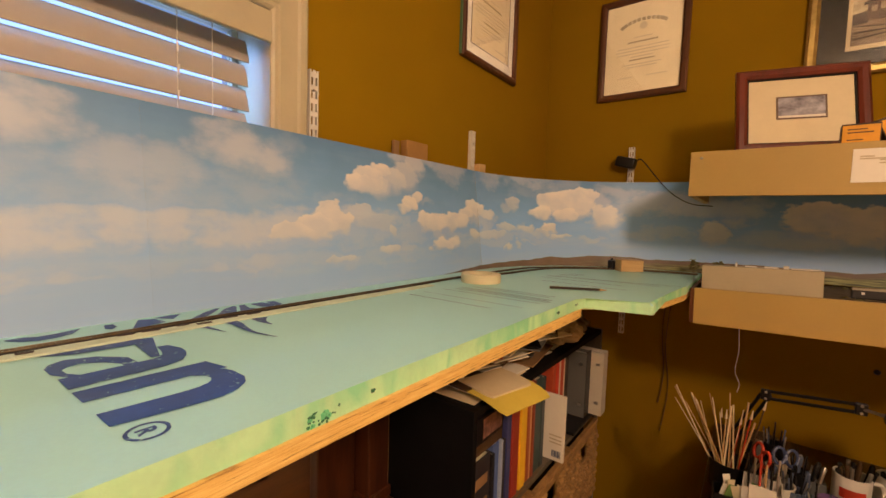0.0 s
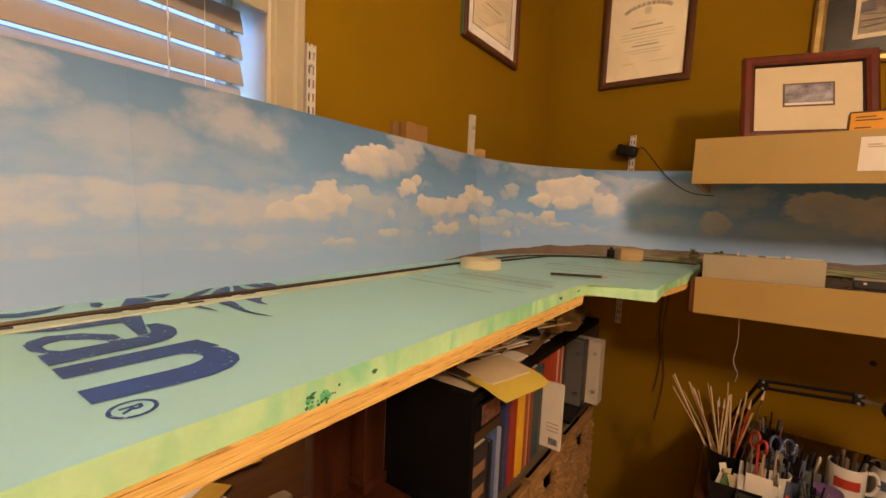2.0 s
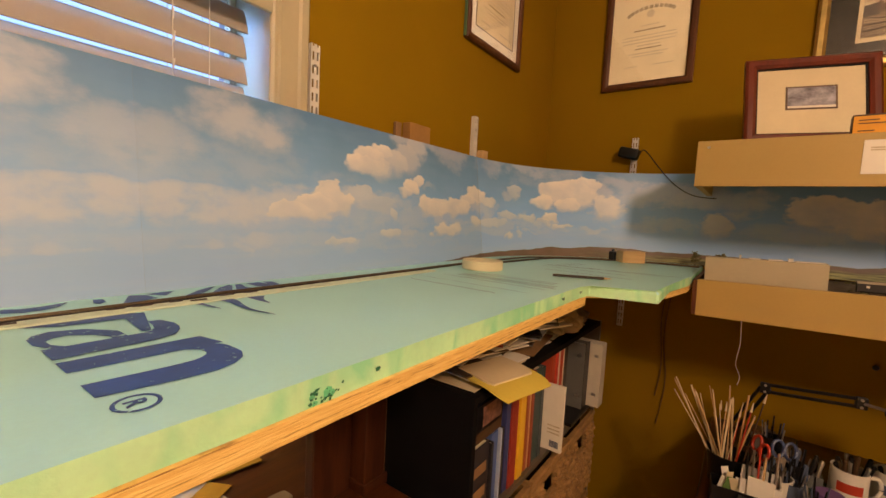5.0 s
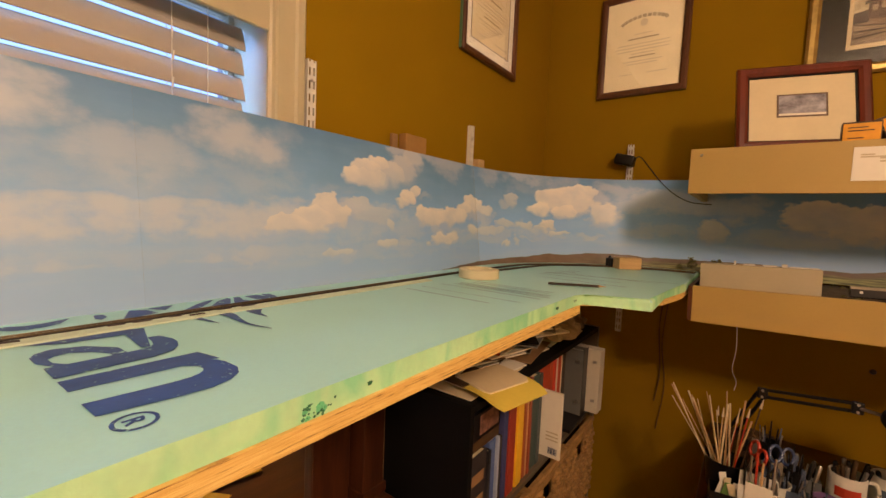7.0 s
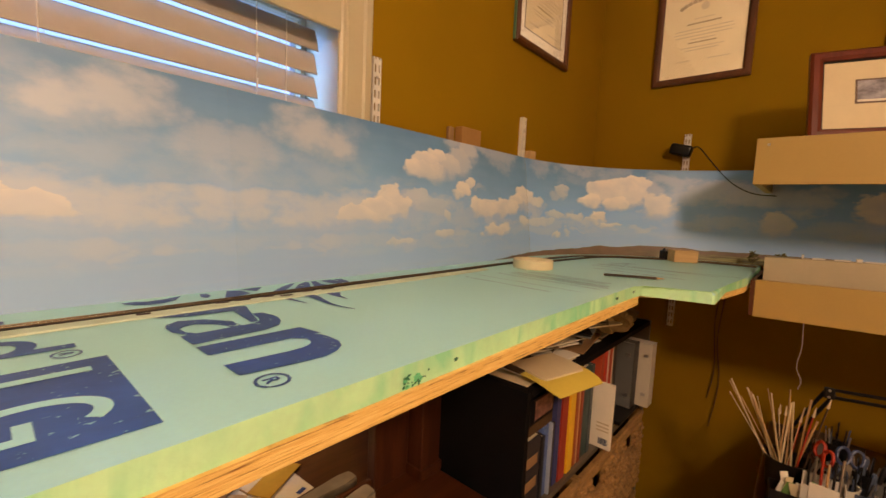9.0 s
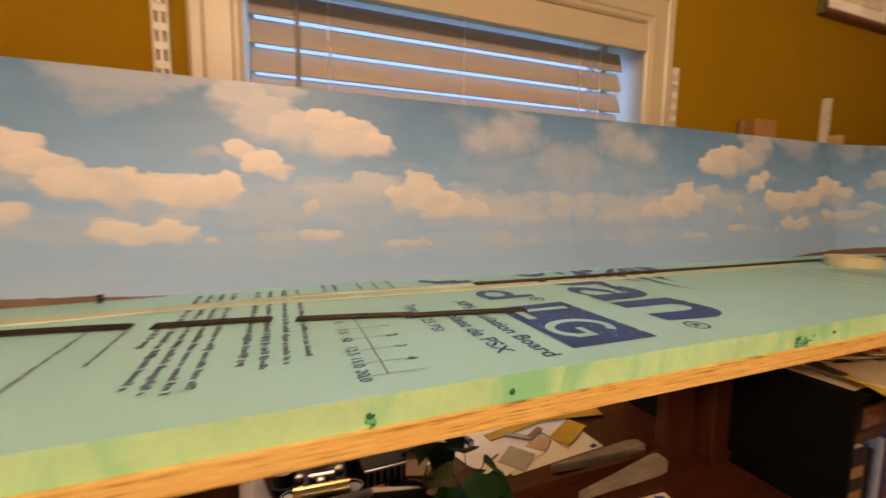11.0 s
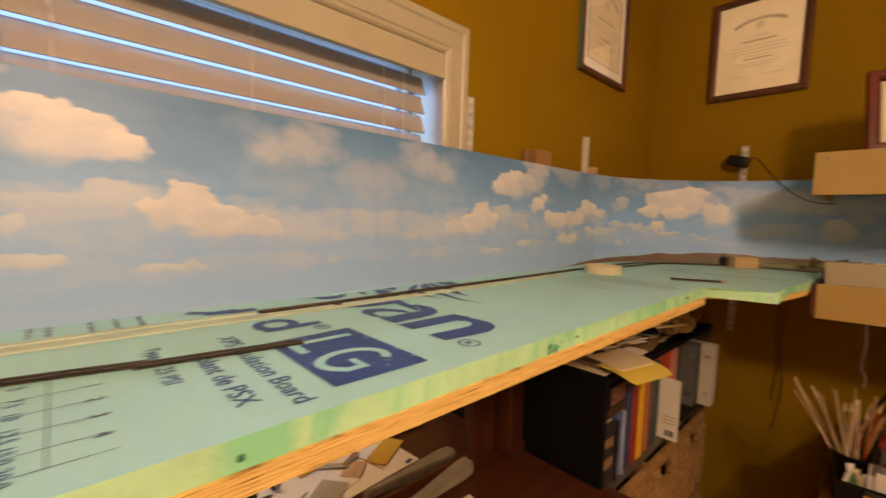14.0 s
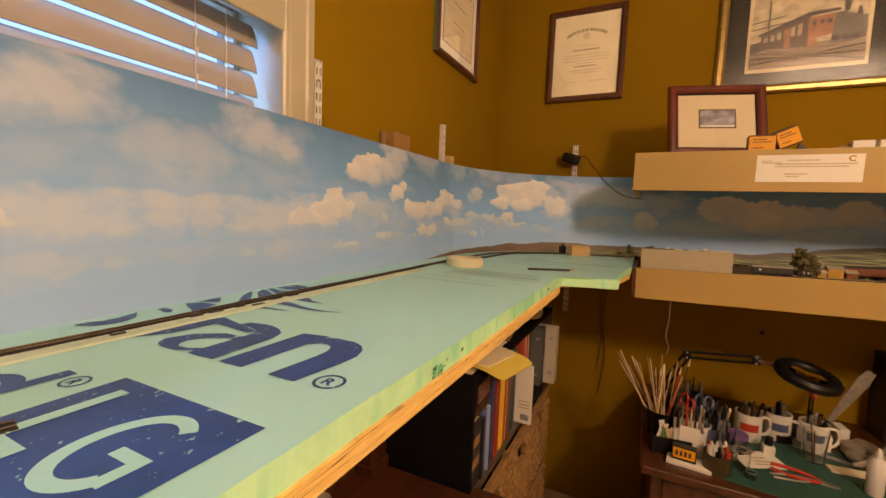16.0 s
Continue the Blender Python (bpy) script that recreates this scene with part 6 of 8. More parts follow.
sheet("paper_sheet", 0.478, 0.250, 0.335, 0.305, -4, DS, ivory_sheet, "large white sheet of paper on the desk", "paper")
sheet("paper_sheet", 0.318, 0.262, 0.225, 0.270, -18, DS + 0.0014, ivory_sheet, "white sheet of paper on the desk", "paper")
sheet("paper_sheet", 0.49, 0.000, 0.41, 0.036, -2, DS, ivory_sheet, "white paper strip at the desk's edge", "paper")
sheet("ink_mark", 0.626, 0.378, 0.026, 0.013, -20, DS + 0.0015, ink, "small dark printed mark on the paper", "printed mark", 0.0004)
sheet("drafting_ruler", 0.452, 0.210, 0.24, 0.036, -11, DS + 0.003, yellow_plastic, "amber plastic ruler lying on paper", "ruler", 0.003, "amber rulers")
sheet("drafting_ruler", 0.668, 0.206, 0.24, 0.044, 9, DS + 0.0062, yellow_plastic, "amber plastic ruler lying on paper", "ruler", 0.003, "amber rulers")
sheet("drafting_ruler", 0.599, 0.290, 0.145, 0.066, -30, DS + 0.003, yellow_plastic, "short wide amber plastic template", "ruler", 0.003, "amber rulers")
sheet("drafting_ruler", 0.752, 0.080, 0.22, 0.034, -5, DS, yellow_plastic, "amber plastic ruler lying on the desk", "ruler", 0.003, "amber rulers")
sheet("drafting_ruler", 0.79, -0.004, 0.22, 0.022, -3, DS, yellow_plastic, "amber plastic ruler at the desk's edge", "ruler", 0.003, "amber rulers")
sheet("card_strip", 0.545, 0.052, 0.30, 0.030, -4, DS, cardboard, "dim brown card strip lying on the desk", "card")
sheet("veneer_chip", 0.474, 0.308, 0.075, 0.058, -42, DS + 0.003, pine, "small tan chip of wood veneer", "wood chip", 0.002)
sheet("veneer_chip", 0.490, 0.262, 0.075, 0.018, -30, DS + 0.0065, cardboard, "narrow brown chip of wood", "wood chip", 0.003)
sheet("veneer_chip", 0.430, 0.258, 0.095, 0.022, 36, DS + 0.0068, grey_box_mat, "narrow grey strip on the paper", "wood chip", 0.002)
sheet("grey_card", 0.370, 0.352, 0.092, 0.080, -38, DS + 0.003, grey_box_mat, "small grey card on the paper", "card")
sheet("wood_stick", 0.528, 0.318, 0.0025, 0.10, -14, DS + 0.003, pine, "thin wooden stick on the paper", "stick", 0.003)
sheet("pencil_lead", 0.300, 0.332, 0.060, 0.0035, -32, DS + 0.0030, grey_ink, "thin dark stick on the paper", "stick", 0.002)
for x, y in ((0.335, 0.120), (0.400, 0.160)):
    sheet("ink_mark", x, y, 0.022, 0.006, 30, DS + 0.0030, grey_ink, "small line of print on the paper", "printed mark", 0.0004)
for x, y, h, m2, lab in ((0.112, 0.330, 0.034, paper, "small white tube standing by the plant"), (0.140, 0.338, 0.026, paper, "short white tube standing by the plant"), (0.120, 0.346, 0.020, red_plastic, "tiny red cap standing by the plant")):
    bm = bmesh.new()
    lathe(bm, [(0, 0), (0.011, 0), (0.012, 0.003), (0.011, h * 0.85), (0.008, h), (0, h)], 16)
    solid("small_tube", bm, m2, lab, "tube", "small tubes", at=pose(x, y, DS), smooth=True)

torch = thing("pen_torch", pose(0.238, 0.126, DS + 0.012, 0, 0, 76), "silver and black pen torch lying on paper", "torch")
bm = bmesh.new()
rod(bm, (0, 0, 0), (0.105, 0, 0), 0.0085, seg=18)
part("barrel", bm, steel, torch, "brushed silver barrel")
bm = bmesh.new()
rod(bm, (0.105, 0, 0), (0.130, 0, 0), 0.0105, 0.0115, 18)
part("head", bm, black_plastic, torch, "black head")
bm = bmesh.new()
rod(bm, (0.1302, 0, 0), (0.1315, 0, 0), 0.009, 0.009, 18)
part("lens", bm, steel, torch)

# cameras and lenses
cam_body = thing("old_camera", pose(-0.172, 0.261, DS, 0, 0, 4), "old black folding camera with brass fittings", "camera")
bm = bmesh.new()
box(bm, -0.065, 0.065, -0.09, 0.10, 0, 0.052, bevel=0.008)
part("body", bm, camera_leather, cam_body)
bm = bmesh.new()
cyl(bm, 0.034, 0.052, 0.085, 0.030, 28, pose(-0.01, -0.045, 0))
barrel_of = part("lens_barrel", bm, black_plastic, cam_body, smooth=True)
bm = bmesh.new()
lathe(bm, [(0.030, 0.085), (0.030, 0.089), (0.024, 0.089), (0.024, 0.083)], 28, pose(-0.01, -0.045, 0))
part("lens_ring", bm, steel, barrel_of)
bm = bmesh.new()
rod(bm, (-0.062, 0.120, 0.062), (0.066, 0.120, 0.062), 0.018, seg=24)
part("roller", bm, brass, cam_body, "shiny brass roller")
for x in (-0.055, 0.02):
    part("bracket", B(x, x + 0.012, 0.085, 0.125, 0.052, 0.062, bevel=0.002), brass, cam_body)
for x, y, z in ((-0.050, -0.080, 0.053), (0.030, -0.075, 0.053), (-0.052, 0.050, 0.053), (0.045, 0.040, 0.053), (0.0, 0.075, 0.053)):
    bm = bmesh.new()
    lathe(bm, [(0, 0), (0.010, 0), (0.011, 0.002), (0.011, 0.009), (0.008, 0.011), (0, 0.011)], 18, pose(x, y, z))
    part("dial", bm, steel, cam_body, "silver dial", smooth=True)
bm = bmesh.new()
box(bm, -0.030, 0.034, 0.052, 0.066, 0.053, 0.066, bevel=0.003)
part("viewfinder", bm, steel, cam_body, "silver viewfinder housing")
label_box = thing("black_box", pose(-0.268, 0.176, DS, 0, 0, -14), "small black box with a silver label", "box")
part("carton", B(-0.036, 0.036, -0.045, 0.045, 0, 0.050, bevel=0.003), black_plastic, label_box)
part("label_plate", B(-0.014, 0.016, -0.010, 0.004, 0.0502, 0.0512), steel, label_box, "silver label plate")
projector = thing("slide_viewer", pose(-0.020, 0.251, DS, 0, 0, -2), "black slide viewer with a ribbed chrome front", "slide viewer")
part("body", B(-0.058, 0.058, -0.09, 0.085, 0, 0.060, bevel=0.006), camera_leather, projector)
bm = bmesh.new()
lathe(bm, [(0.044, 0.060), (0.046, 0.075), (0.040, 0.078), (0.030, 0.066), (0.0, 0.064)], 30, pose(0, -0.03, 0))
part("viewer_bowl", bm, black_plastic, projector, smooth=True)
for k in range(6):
    part("chrome_rib", B(-0.050 + 0.018 * k, -0.044 + 0.018 * k, 0.0855, 0.094, 0.006, 0.054, bevel=0.001), steel, projector, "chrome rib")
part("chrome_rim", B(-0.056, 0.056, 0.0855, 0.092, 0.0545, 0.060, bevel=0.001), steel, projector)
for x, y, r, h in ((-0.10, 0.126, 0.018, 0.045), (0.075, 0.166, 0.020, 0.035), (0.10, 0.201, 0.012, 0.05)):
    bm = bmesh.new()
    lathe(bm, [(0, 0), (r, 0), (r, h * 0.9), (r * 0.85, h), (0, h)], 20)
    solid("film_canister", bm, mat("green_black_can", (0.02, 0.035, 0.02), 0.25, var=0.3), "small dark film can on the desk", "film can", "film cans", at=pose(x, y, DS), smooth=True)
bm = bmesh.new()
coil = []
for k in range(90):
    a = k * 0.42
    coil.append((0.030 + (0.045 + 0.006 * math.sin(k * 1.7)) * math.cos(a), 0.382 + (0.028 + 0.005 * math.cos(k * 1.3)) * math.sin(a), DS + 0.006 + 0.010 * (0.5 + 0.5 * math.sin(k * 0.9))))
tube(bm, coil, 0.0032, 6)
solid("cable_coil", bm, mat("dark_brown_lead", (0.035, 0.018, 0.012), 0.4, var=0.2), "coil of dark brown cable on the desk", "cable")
sheet("brown_packet", 0.080, 0.300, 0.085, 0.07, 20, DS, cardboard, "small brown paper packet", "packet", 0.010)

bag_mat = mat("clear_plastic_bag", (0.48, 0.43, 0.34), 0.35, var=0.15, scale=20, bump=0.5, bscale=25)
bm = bmesh.new()
N = 14
grid = [[None] * (N + 1) for _ in range(N + 1)]
for i in range(N + 1):
    for j in range(N + 1):
        u, v = i / N, j / N
        x = -0.340 + (u - 0.5) * (0.03 + 0.13 * v)
        y = 0.16 + 0.25 * v
        zz = DS + 0.004 + 0.030 * math.sin(math.pi * u) * (1 - v ** 3) + 0.012 * abs(noise.noise((u * 6, v * 6, 2))) * (1 - v ** 4)
        grid[i][j] = (bm.verts.new((x, y, zz)), bm.verts.new((x, y, DS + 0.001)))
for i in range(N):
    for j in range(N):
        for s in (0, 1):
            q = [grid[i][j][s], grid[i + 1][j][s], grid[i + 1][j + 1][s], grid[i][j + 1][s]]
            bm.faces.new(q if s == 0 else q[::-1])
for i in range(N):
    bm.faces.new((grid[i][0][0], grid[i][0][1], grid[i + 1][0][1], grid[i + 1][0][0]))
    bm.faces.new((grid[i][N][0], grid[i + 1][N][0], grid[i + 1][N][1], grid[i][N][1]))
    bm.faces.new((grid[0][i][0], grid[0][i + 1][0], grid[0][i + 1][1], grid[0][i][1]))
    bm.faces.new((grid[N][i][0], grid[N][i][1], grid[N][i + 1][1], grid[N][i + 1][0]))
solid("plastic_bag", bm, bag_mat, "crumpled clear plastic bag on the desk", "plastic bag", smooth=True)

for x, y, r, h in ((-0.262, 0.251, 0.030, 0.055), (-0.105, 0.361, 0.026, 0.045), (-0.195, 0.392, 0.034, 0.036), (-0.250, 0.336, 0.022, 0.036), (0.050, 0.206, 0.028, 0.05), (-0.098, 0.201, 0.020, 0.07)):
    lens = thing("camera_lens", pose(x, y, DS), "black camera lens standing on the desk", "camera lens", "camera lenses")
    bm = bmesh.new()
    lathe(bm, [(0, 0), (r, 0), (r, h * 0.4), (r * 1.08, h * 0.42), (r * 1.08, h * 0.7), (r, h * 0.72), (r, h), (r * 0.86, h), (r * 0.80, h * 0.9), (0, h * 0.88)], 24)
    barrel_of = part("barrel", bm, black_plastic, lens, smooth=True)
    bm = bmesh.new()
    lathe(bm, [(r * 1.004, h * 0.30), (r * 1.03, h * 0.31), (r * 1.03, h * 0.36), (r * 1.004, h * 0.37)], 24)
    part("ring", bm, steel, barrel_of, "thin silver ring")

# trailing houseplant in a jar
leaf_mat = mat("pothos_leaf", (0.026, 0.085, 0.015), 0.3, var=0.3, scale=18, bump=0.1, coat=0.2)
plant = thing("houseplant", pose(0.094, 0.392, DS) @ Matrix.Scale(0.84, 4), "green trailing houseplant in a small glass jar", "houseplant")
bm = bmesh.new()
lathe(bm, [(0.0, 0.0), (0.026, 0.0), (0.030, 0.006), (0.030, 0.050), (0.022, 0.062), (0.022, 0.072), (0.019, 0.072), (0.019, 0.062), (0.026, 0.048), (0.026, 0.006), (0, 0.005)], 24)
part("jar", bm, clear_glass, plant, "clear glass jar", smooth=True)


def leaf_mesh(size):
    bm = bmesh.new()
    n = 9
    mid, left, right = [], [], []
    for k in range(n + 1):
        t = k / n
        w = size * 0.42 * (math.sin(math.pi * t ** 0.62)) * (1.15 - 0.35 * t)
        droop = -size * 0.32 * t * t
        mid.append(bm.verts.new((size * t, 0, droop)))
        left.append(bm.verts.new((size * (t - 0.06 * (1 - t)), w, droop + 0.18 * w)))
        right.append(bm.verts.new((size * (t - 0.06 * (1 - t)), -w, droop + 0.18 * w)))
    for k in range(n):
        bm.faces.new((mid[k], mid[k + 1], left[k + 1], left[k]))
        bm.faces.new((mid[k], right[k], right[k + 1], mid[k + 1]))
    g = bmesh.ops.solidify(bm, geom=bm.faces[:], thickness=0.0006)
    return bm


stem_mat = mat("green_stem", (0.06, 0.13, 0.03), 0.5)
for k in range(12):
    a = 2.399 * k + 0.4
    reach = 0.030 + 0.010 * (k % 4)
    h = 0.180 + 0.010 * ((k * 5) % 9)
    tip = Vector((reach * math.cos(a), reach * math.sin(a), h))
    bm = bmesh.new()
    tube(bm, [tuple(p) for p in smooth_curve([(0, 0, 0.02), (tip.x * 0.3, tip.y * 0.3, h * 0.7), tuple(tip)], 5)], 0.0014, 5)
    part("stem", bm, stem_mat, plant)
    part("leaf", leaf_mesh(0.066 + 0.011 * (k % 4)), leaf_mat, plant, "", pose(tip.x, tip.y, tip.z, 0, 12 + 9 * (k % 3), math.degrees(a)), True)

# glue gun before the mirror
gun = thing("hot_glue_gun", pose(-0.104, 0.462, DS + 0.0004 - 0.0386, 0, 0, 2) @ Matrix.Scale(1.16, 4), "black and white glue gun with a red label", "glue gun")
bm = bmesh.new()
rod(bm, (-0.135, 0, 0.085), (-0.118, 0, 0.085), 0.018, 0.027, 22)
rod(bm, (-0.1179, 0, 0.085), (0.02, 0, 0.085), 0.027, 0.0295, 22)
part("barrel", bm, mat("navy_plastic", (0.006, 0.007, 0.016), 0.6, var=0.15), gun, "dark blue barrel", smooth=True)
bm = bmesh.new()
rod(bm, (0.0205, 0, 0.085), (0.118, 0, 0.070), 0.0300, 0.0265, 22)
part("shell", bm, white_plastic, gun, "white shell", smooth=True)
# black cover added over the shell's back so its reflection looks dark
bm = bmesh.new()
rod(bm, (0.0195, 0, 0.085), (0.120, 0, 0.070), 0.0312, 0.0277, 22)
bmesh.ops.bisect_plane(bm, geom=bm.verts[:] + bm.edges[:] + bm.faces[:], plane_co=(0, -0.006, 0.080), plane_no=(0, -1, 0.35), clear_outer=True)
part("rear_housing", bm, black_plastic, gun, "black rear cover added to darken the mirror image", smooth=True)
part("label_plate", B(0.034, 0.054, -0.0315, -0.0250, 0.088, 0.100, bevel=0.0006), red_plastic, gun, "red label")
part("red_mark", B(-0.020, -0.014, -0.0304, -0.0270, 0.076, 0.094, bevel=0.0006), red_plastic, gun, "narrow red mark")
for k in range(3):
    part("vent", B(0.070 + 0.007 * k, 0.0725 + 0.007 * k, -0.0302, -0.0250, 0.066, 0.080), black_plastic, gun)
bm = bmesh.new()
box(bm, 0.055, 0.092, -0.018, 0.018, 0.0338, 0.075, bevel=0.008)
part("handle", bm, black_plastic, gun)
bm = bmesh.new()
rod(bm, (-0.1352, 0, 0.085), (-0.158, 0, 0.085), 0.010, 0.004, 16)
part("nozzle", bm, mat("dark_brown_lead", (0.035, 0.018, 0.012), 0.4, var=0.2), gun, "dark nozzle")
part("stand", B(-0.09, -0.07, -0.02, 0.02, 0.0338, 0.062, bevel=0.003), black_plastic, gun)

grey_film = mat("grey_plastic_film", (0.30, 0.26, 0.19), 0.3, var=0.2, scale=22, bump=0.4, bscale=30)
bm = bmesh.new()
prism(bm, [(-0.165, -0.006), (0.10, -0.021), (0.130, -0.023), (0.140, -0.016), (0.142, 0.016), (0.130, 0.023), (0.10, 0.021), (-0.165, 0.008)], 0, 0.040)
bmesh.ops.bevel(bm, geom=bm.edges[:], offset=0.005, segments=2, affect="EDGES")
for v in bm.verts:
    v.co.z = max(v.co.z * (0.55 + 0.45 * (v.co.x + 0.165) / 0.307), 0) + 0.003 * noise.noise(v.co * 25)
solid("plastic_sleeve", bm, grey_film, "long grey plastic sleeve before the mirror", "plastic sleeve", at=pose(0.590, 0.452, DS + 0.0025, 0, 0, 4), smooth=True)

# ---------------------------------------------------------------- black bookcase
KX0, KX1, KY0, KY1, KZ = 0.962, 2.00, 0.168, 0.562, 1.112
bookcase = thing("bookcase", pose(0, 0, 0), "black laminate bookcase packed with books and papers", "bookcase")
part("side", B(KX0, KX0 + 0.018, KY0, KY1, 0, KZ, bevel=0.001), black_lam, bookcase)
part("top", B(KX0 + 0.0185, KX1 - 0.0185, KY0, KY1 - 0.008, KZ - 0.018, KZ), black_lam, bookcase)
part("back", B(KX0 + 0.0185, KX1 - 0.0185, KY1 - 0.0075, KY1, 0.02, KZ - 0.019), black_lam, bookcase)
shelf_edge = mat("grey_brown_shelf", (0.12, 0.095, 0.065), 0.3, var=0.15, scale=15)
part("side", B(KX1 - 0.018, KX1, KY0, KY1, 0, KZ, bevel=0.001), shelf_edge, bookcase, "grey-brown side board")
for z in (0.7645, 0.395, 0.06):
    part("shelf_board", B(KX0 + 0.0185, KX1 - 0.0185, KY0 + 0.002, KY1 - 0.008, z - 0.018, z), shelf_edge, bookcase, "worn grey-brown shelf")
KS = 0.765


def book(x, w, h, d, col, y0=None, z=KS, lean=0.0, label="", name="book", band_col=None):
    y0 = KY0 + 0.012 if y0 is None else y0
    t = thing(name, pose(x, y0, z) @ pose(0, 0, 0, 0, lean, 0), label, "book", "books in the bookcase")
    m = mat("cover_%d_%d_%d" % tuple(int(c * 100) for c in col), col, 0.45, var=0.10, scale=25, bump=0.05)
    bm = bmesh.new()
    box(bm, 0, w, 0, 0.004, 0, h, bevel=0.0015)
    box(bm, 0, 0.0025, 0.003, d, 0, h)
    box(bm, w - 0.0025, w, 0.003, d, 0, h)
    cover = part("cover", bm, m, t)
    part("pages", B(0.003, w - 0.003, 0.0045, d - 0.004, 0.004, h - 0.004), cream_paper, t)
    if band_col is not None:
        for f in (0.62, 0.30):
            part("spine_band", B(w * 0.15, w * 0.85, -0.0006, 0, h * f, h * (f + 0.14)), mat("band_%d_%d_%d" % tuple(int(c * 100) for c in band_col), band_col, 0.5), cover)
    return t


x = KX0 + 0.026
for w, h, col, bc, lab in ((0.082, 0.200, (0.035, 0.03, 0.035), (0.32, 0.19, 0.09), "dark paperback with a small picture on its spine"), (0.014, 0.19, (0.02, 0.02, 0.025), None, "thin black book on the shelf"), (0.034, 0.205, (0.09, 0.15, 0.38), None, "blue hardback standing on the shelf"), (0.008, 0.208, (0.40, 0.48, 0.62), None, "thin pale blue book on the shelf"), (0.030, 0.195, (0.03, 0.025, 0.03), None, "black paperback on the shelf"),
                           (0.026, 0.315, (0.055, 0.065, 0.20), None, "thick navy book with pale print"), (0.040, 0.310, (0.33, 0.040, 0.025), None, "tall dark red book with pale print"), (0.012, 0.305, (0.60, 0.16, 0.03), None, "thin orange-red book on the shelf"),
                           (0.034, 0.315, (0.86, 0.55, 0.03), None, "tall bright yellow book on the shelf"), (0.014, 0.31, (0.75, 0.36, 0.03), None, "thin orange-yellow book on the shelf"), (0.016, 0.312, (0.36, 0.09, 0.03), None, "rust-brown book on the shelf"), (0.011, 0.31, (0.60, 0.34, 0.18), None, "thin pale rust book on the shelf"), (0.016, 0.308, (0.30, 0.06, 0.03), None, "rust-brown book on the shelf"),
                           (0.052, 0.305, (0.04, 0.085, 0.090), None, "dark teal book on the shelf"), (0.024, 0.30, (0.06, 0.08, 0.09), None, "dark blue-green book on the shelf")):
    book(x, w, h, 0.24, col, KY0 + 0.006 + 0.010 * random.random(), band_col=bc, label=lab)
    x += w + 0.0015
solid("dvd_case", B(0, 0.154, 0, 0.19, 0, 0.030, bevel=0.001), brown_card, "brown box with a pale label lying on the small books", "disc case", at=pose(KX0 + 0.021, KY0 + 0.015, KS + 0.2085))
part_box = thing("picture_box", pose(KX0 + 0.021, KY0 + 0.012, KS + 0.239), "black picture box lying on the small books", "disc case")
part("carton", B(0, 0.150, 0, 0.19, 0, 0.070, bevel=0.001), black_plastic, part_box)
part("picture", B(0.046, 0.142, -0.0008, -0.0002, 0.010, 0.062), mat("dim_rose_print", (0.20, 0.10, 0.075), 0.5, var=0.6, scale=45), part_box, "dim rose-brown picture")
x = 1.480
for w, h, col, lab in ((0.03, 0.325, (0.45, 0.07, 0.03), "tall red book behind a white card"), (0.026, 0.32, (0.62, 0.05, 0.03), "bright red book behind a white card"), (0.014, 0.32, (0.65, 0.58, 0.48), "pale grey book on the shelf"), (0.026, 0.325, (0.50, 0.06, 0.03), "tall red book standing upright"), (0.012, 0.32, (0.65, 0.55, 0.42), "pale cream book on the shelf"), (0.030, 0.315, (0.05, 0.045, 0.045), "black book on the shelf")):
    book(x, w, h, 0.25, col, KY0 + 0.012, label=lab)
    x += w + 0.002
solid("box_file", B(0, 0.30, 0, 0.30, 0, 0.012, bevel=0.002), black_plastic, "flat black folder lying under the binders", "box file", at=pose(1.665, 0.160, KS))
sheet_card = thing("white_card", pose(1.4645, 0.126, KS + 0.0004, 0, 0, 90), "white card with a barcode standing out of the shelf", "card")
card_face = part("card", B(0, 0.21, -0.013, 0, 0, 0.226, bevel=0.001), paper, sheet_card)
for k in range(9):
    part("barcode_bar", B(0.010 + 0.0034 * k, 0.0115 + 0.0034 * k + 0.0007 * (k % 3), 0, 0.0008, 0.014, 0.036), grey_ink, card_face)
for z in (0.085, 0.072, 0.060):
    part("text_bar", B(0.008, 0.05, 0, 0.0008, z, z + 0.004), pale_ink, card_face)


def binder(x, w, h, d, y0, z, col, label):
    t = thing("ring_binder", pose(x, y0, z), label, "binder", "binders in the bookcase")
    bm = bmesh.new()
    box(bm, 0, w, 0, 0.004, 0, h, bevel=0.0015)
    box(bm, 0, 0.003, 0.003, d, 0, h)
    box(bm, w - 0.003, w, 0.003, d, 0, h)
    cover = part("cover", bm, col, t)
    part("pages", B(0.006, w - 0.006, 0.006, d - 0.02, 0.006, h - 0.012), paper, t)
    for z1 in (0.045, h - 0.055):
        part("rivet_plate", B(-0.001, 0, 0.014, 0.030, z1, z1 + 0.012), steel, cover, "small metal plate")
    return t


slate_cover = mat("slate_cover", (0.15, 0.155, 0.15), 0.5, var=0.08)
white_cover = mat("ivory_cover", (0.66, 0.62, 0.52), 0.4, var=0.05)
binder(1.812, 0.055, 0.268, 0.26, 0.172, KS + 0.0125, slate_cover, "slate grey ring binder, its front blackened as a dark gap")
# black strip over the front draws the shaded gap before the next binder
bm = bmesh.new()
box(bm, 0.001, 0.054, -0.0015, -0.0002, 0.002, 0.273)
part("spine", bm, black_plastic, bpy.data.objects["ring_binder"], "black strip that draws the dark gap")
binder(1.873, 0.060, 0.262, 0.27, 0.122, KS + 0.0125, white_cover, "ivory white ring binder sticking out of the shelf")

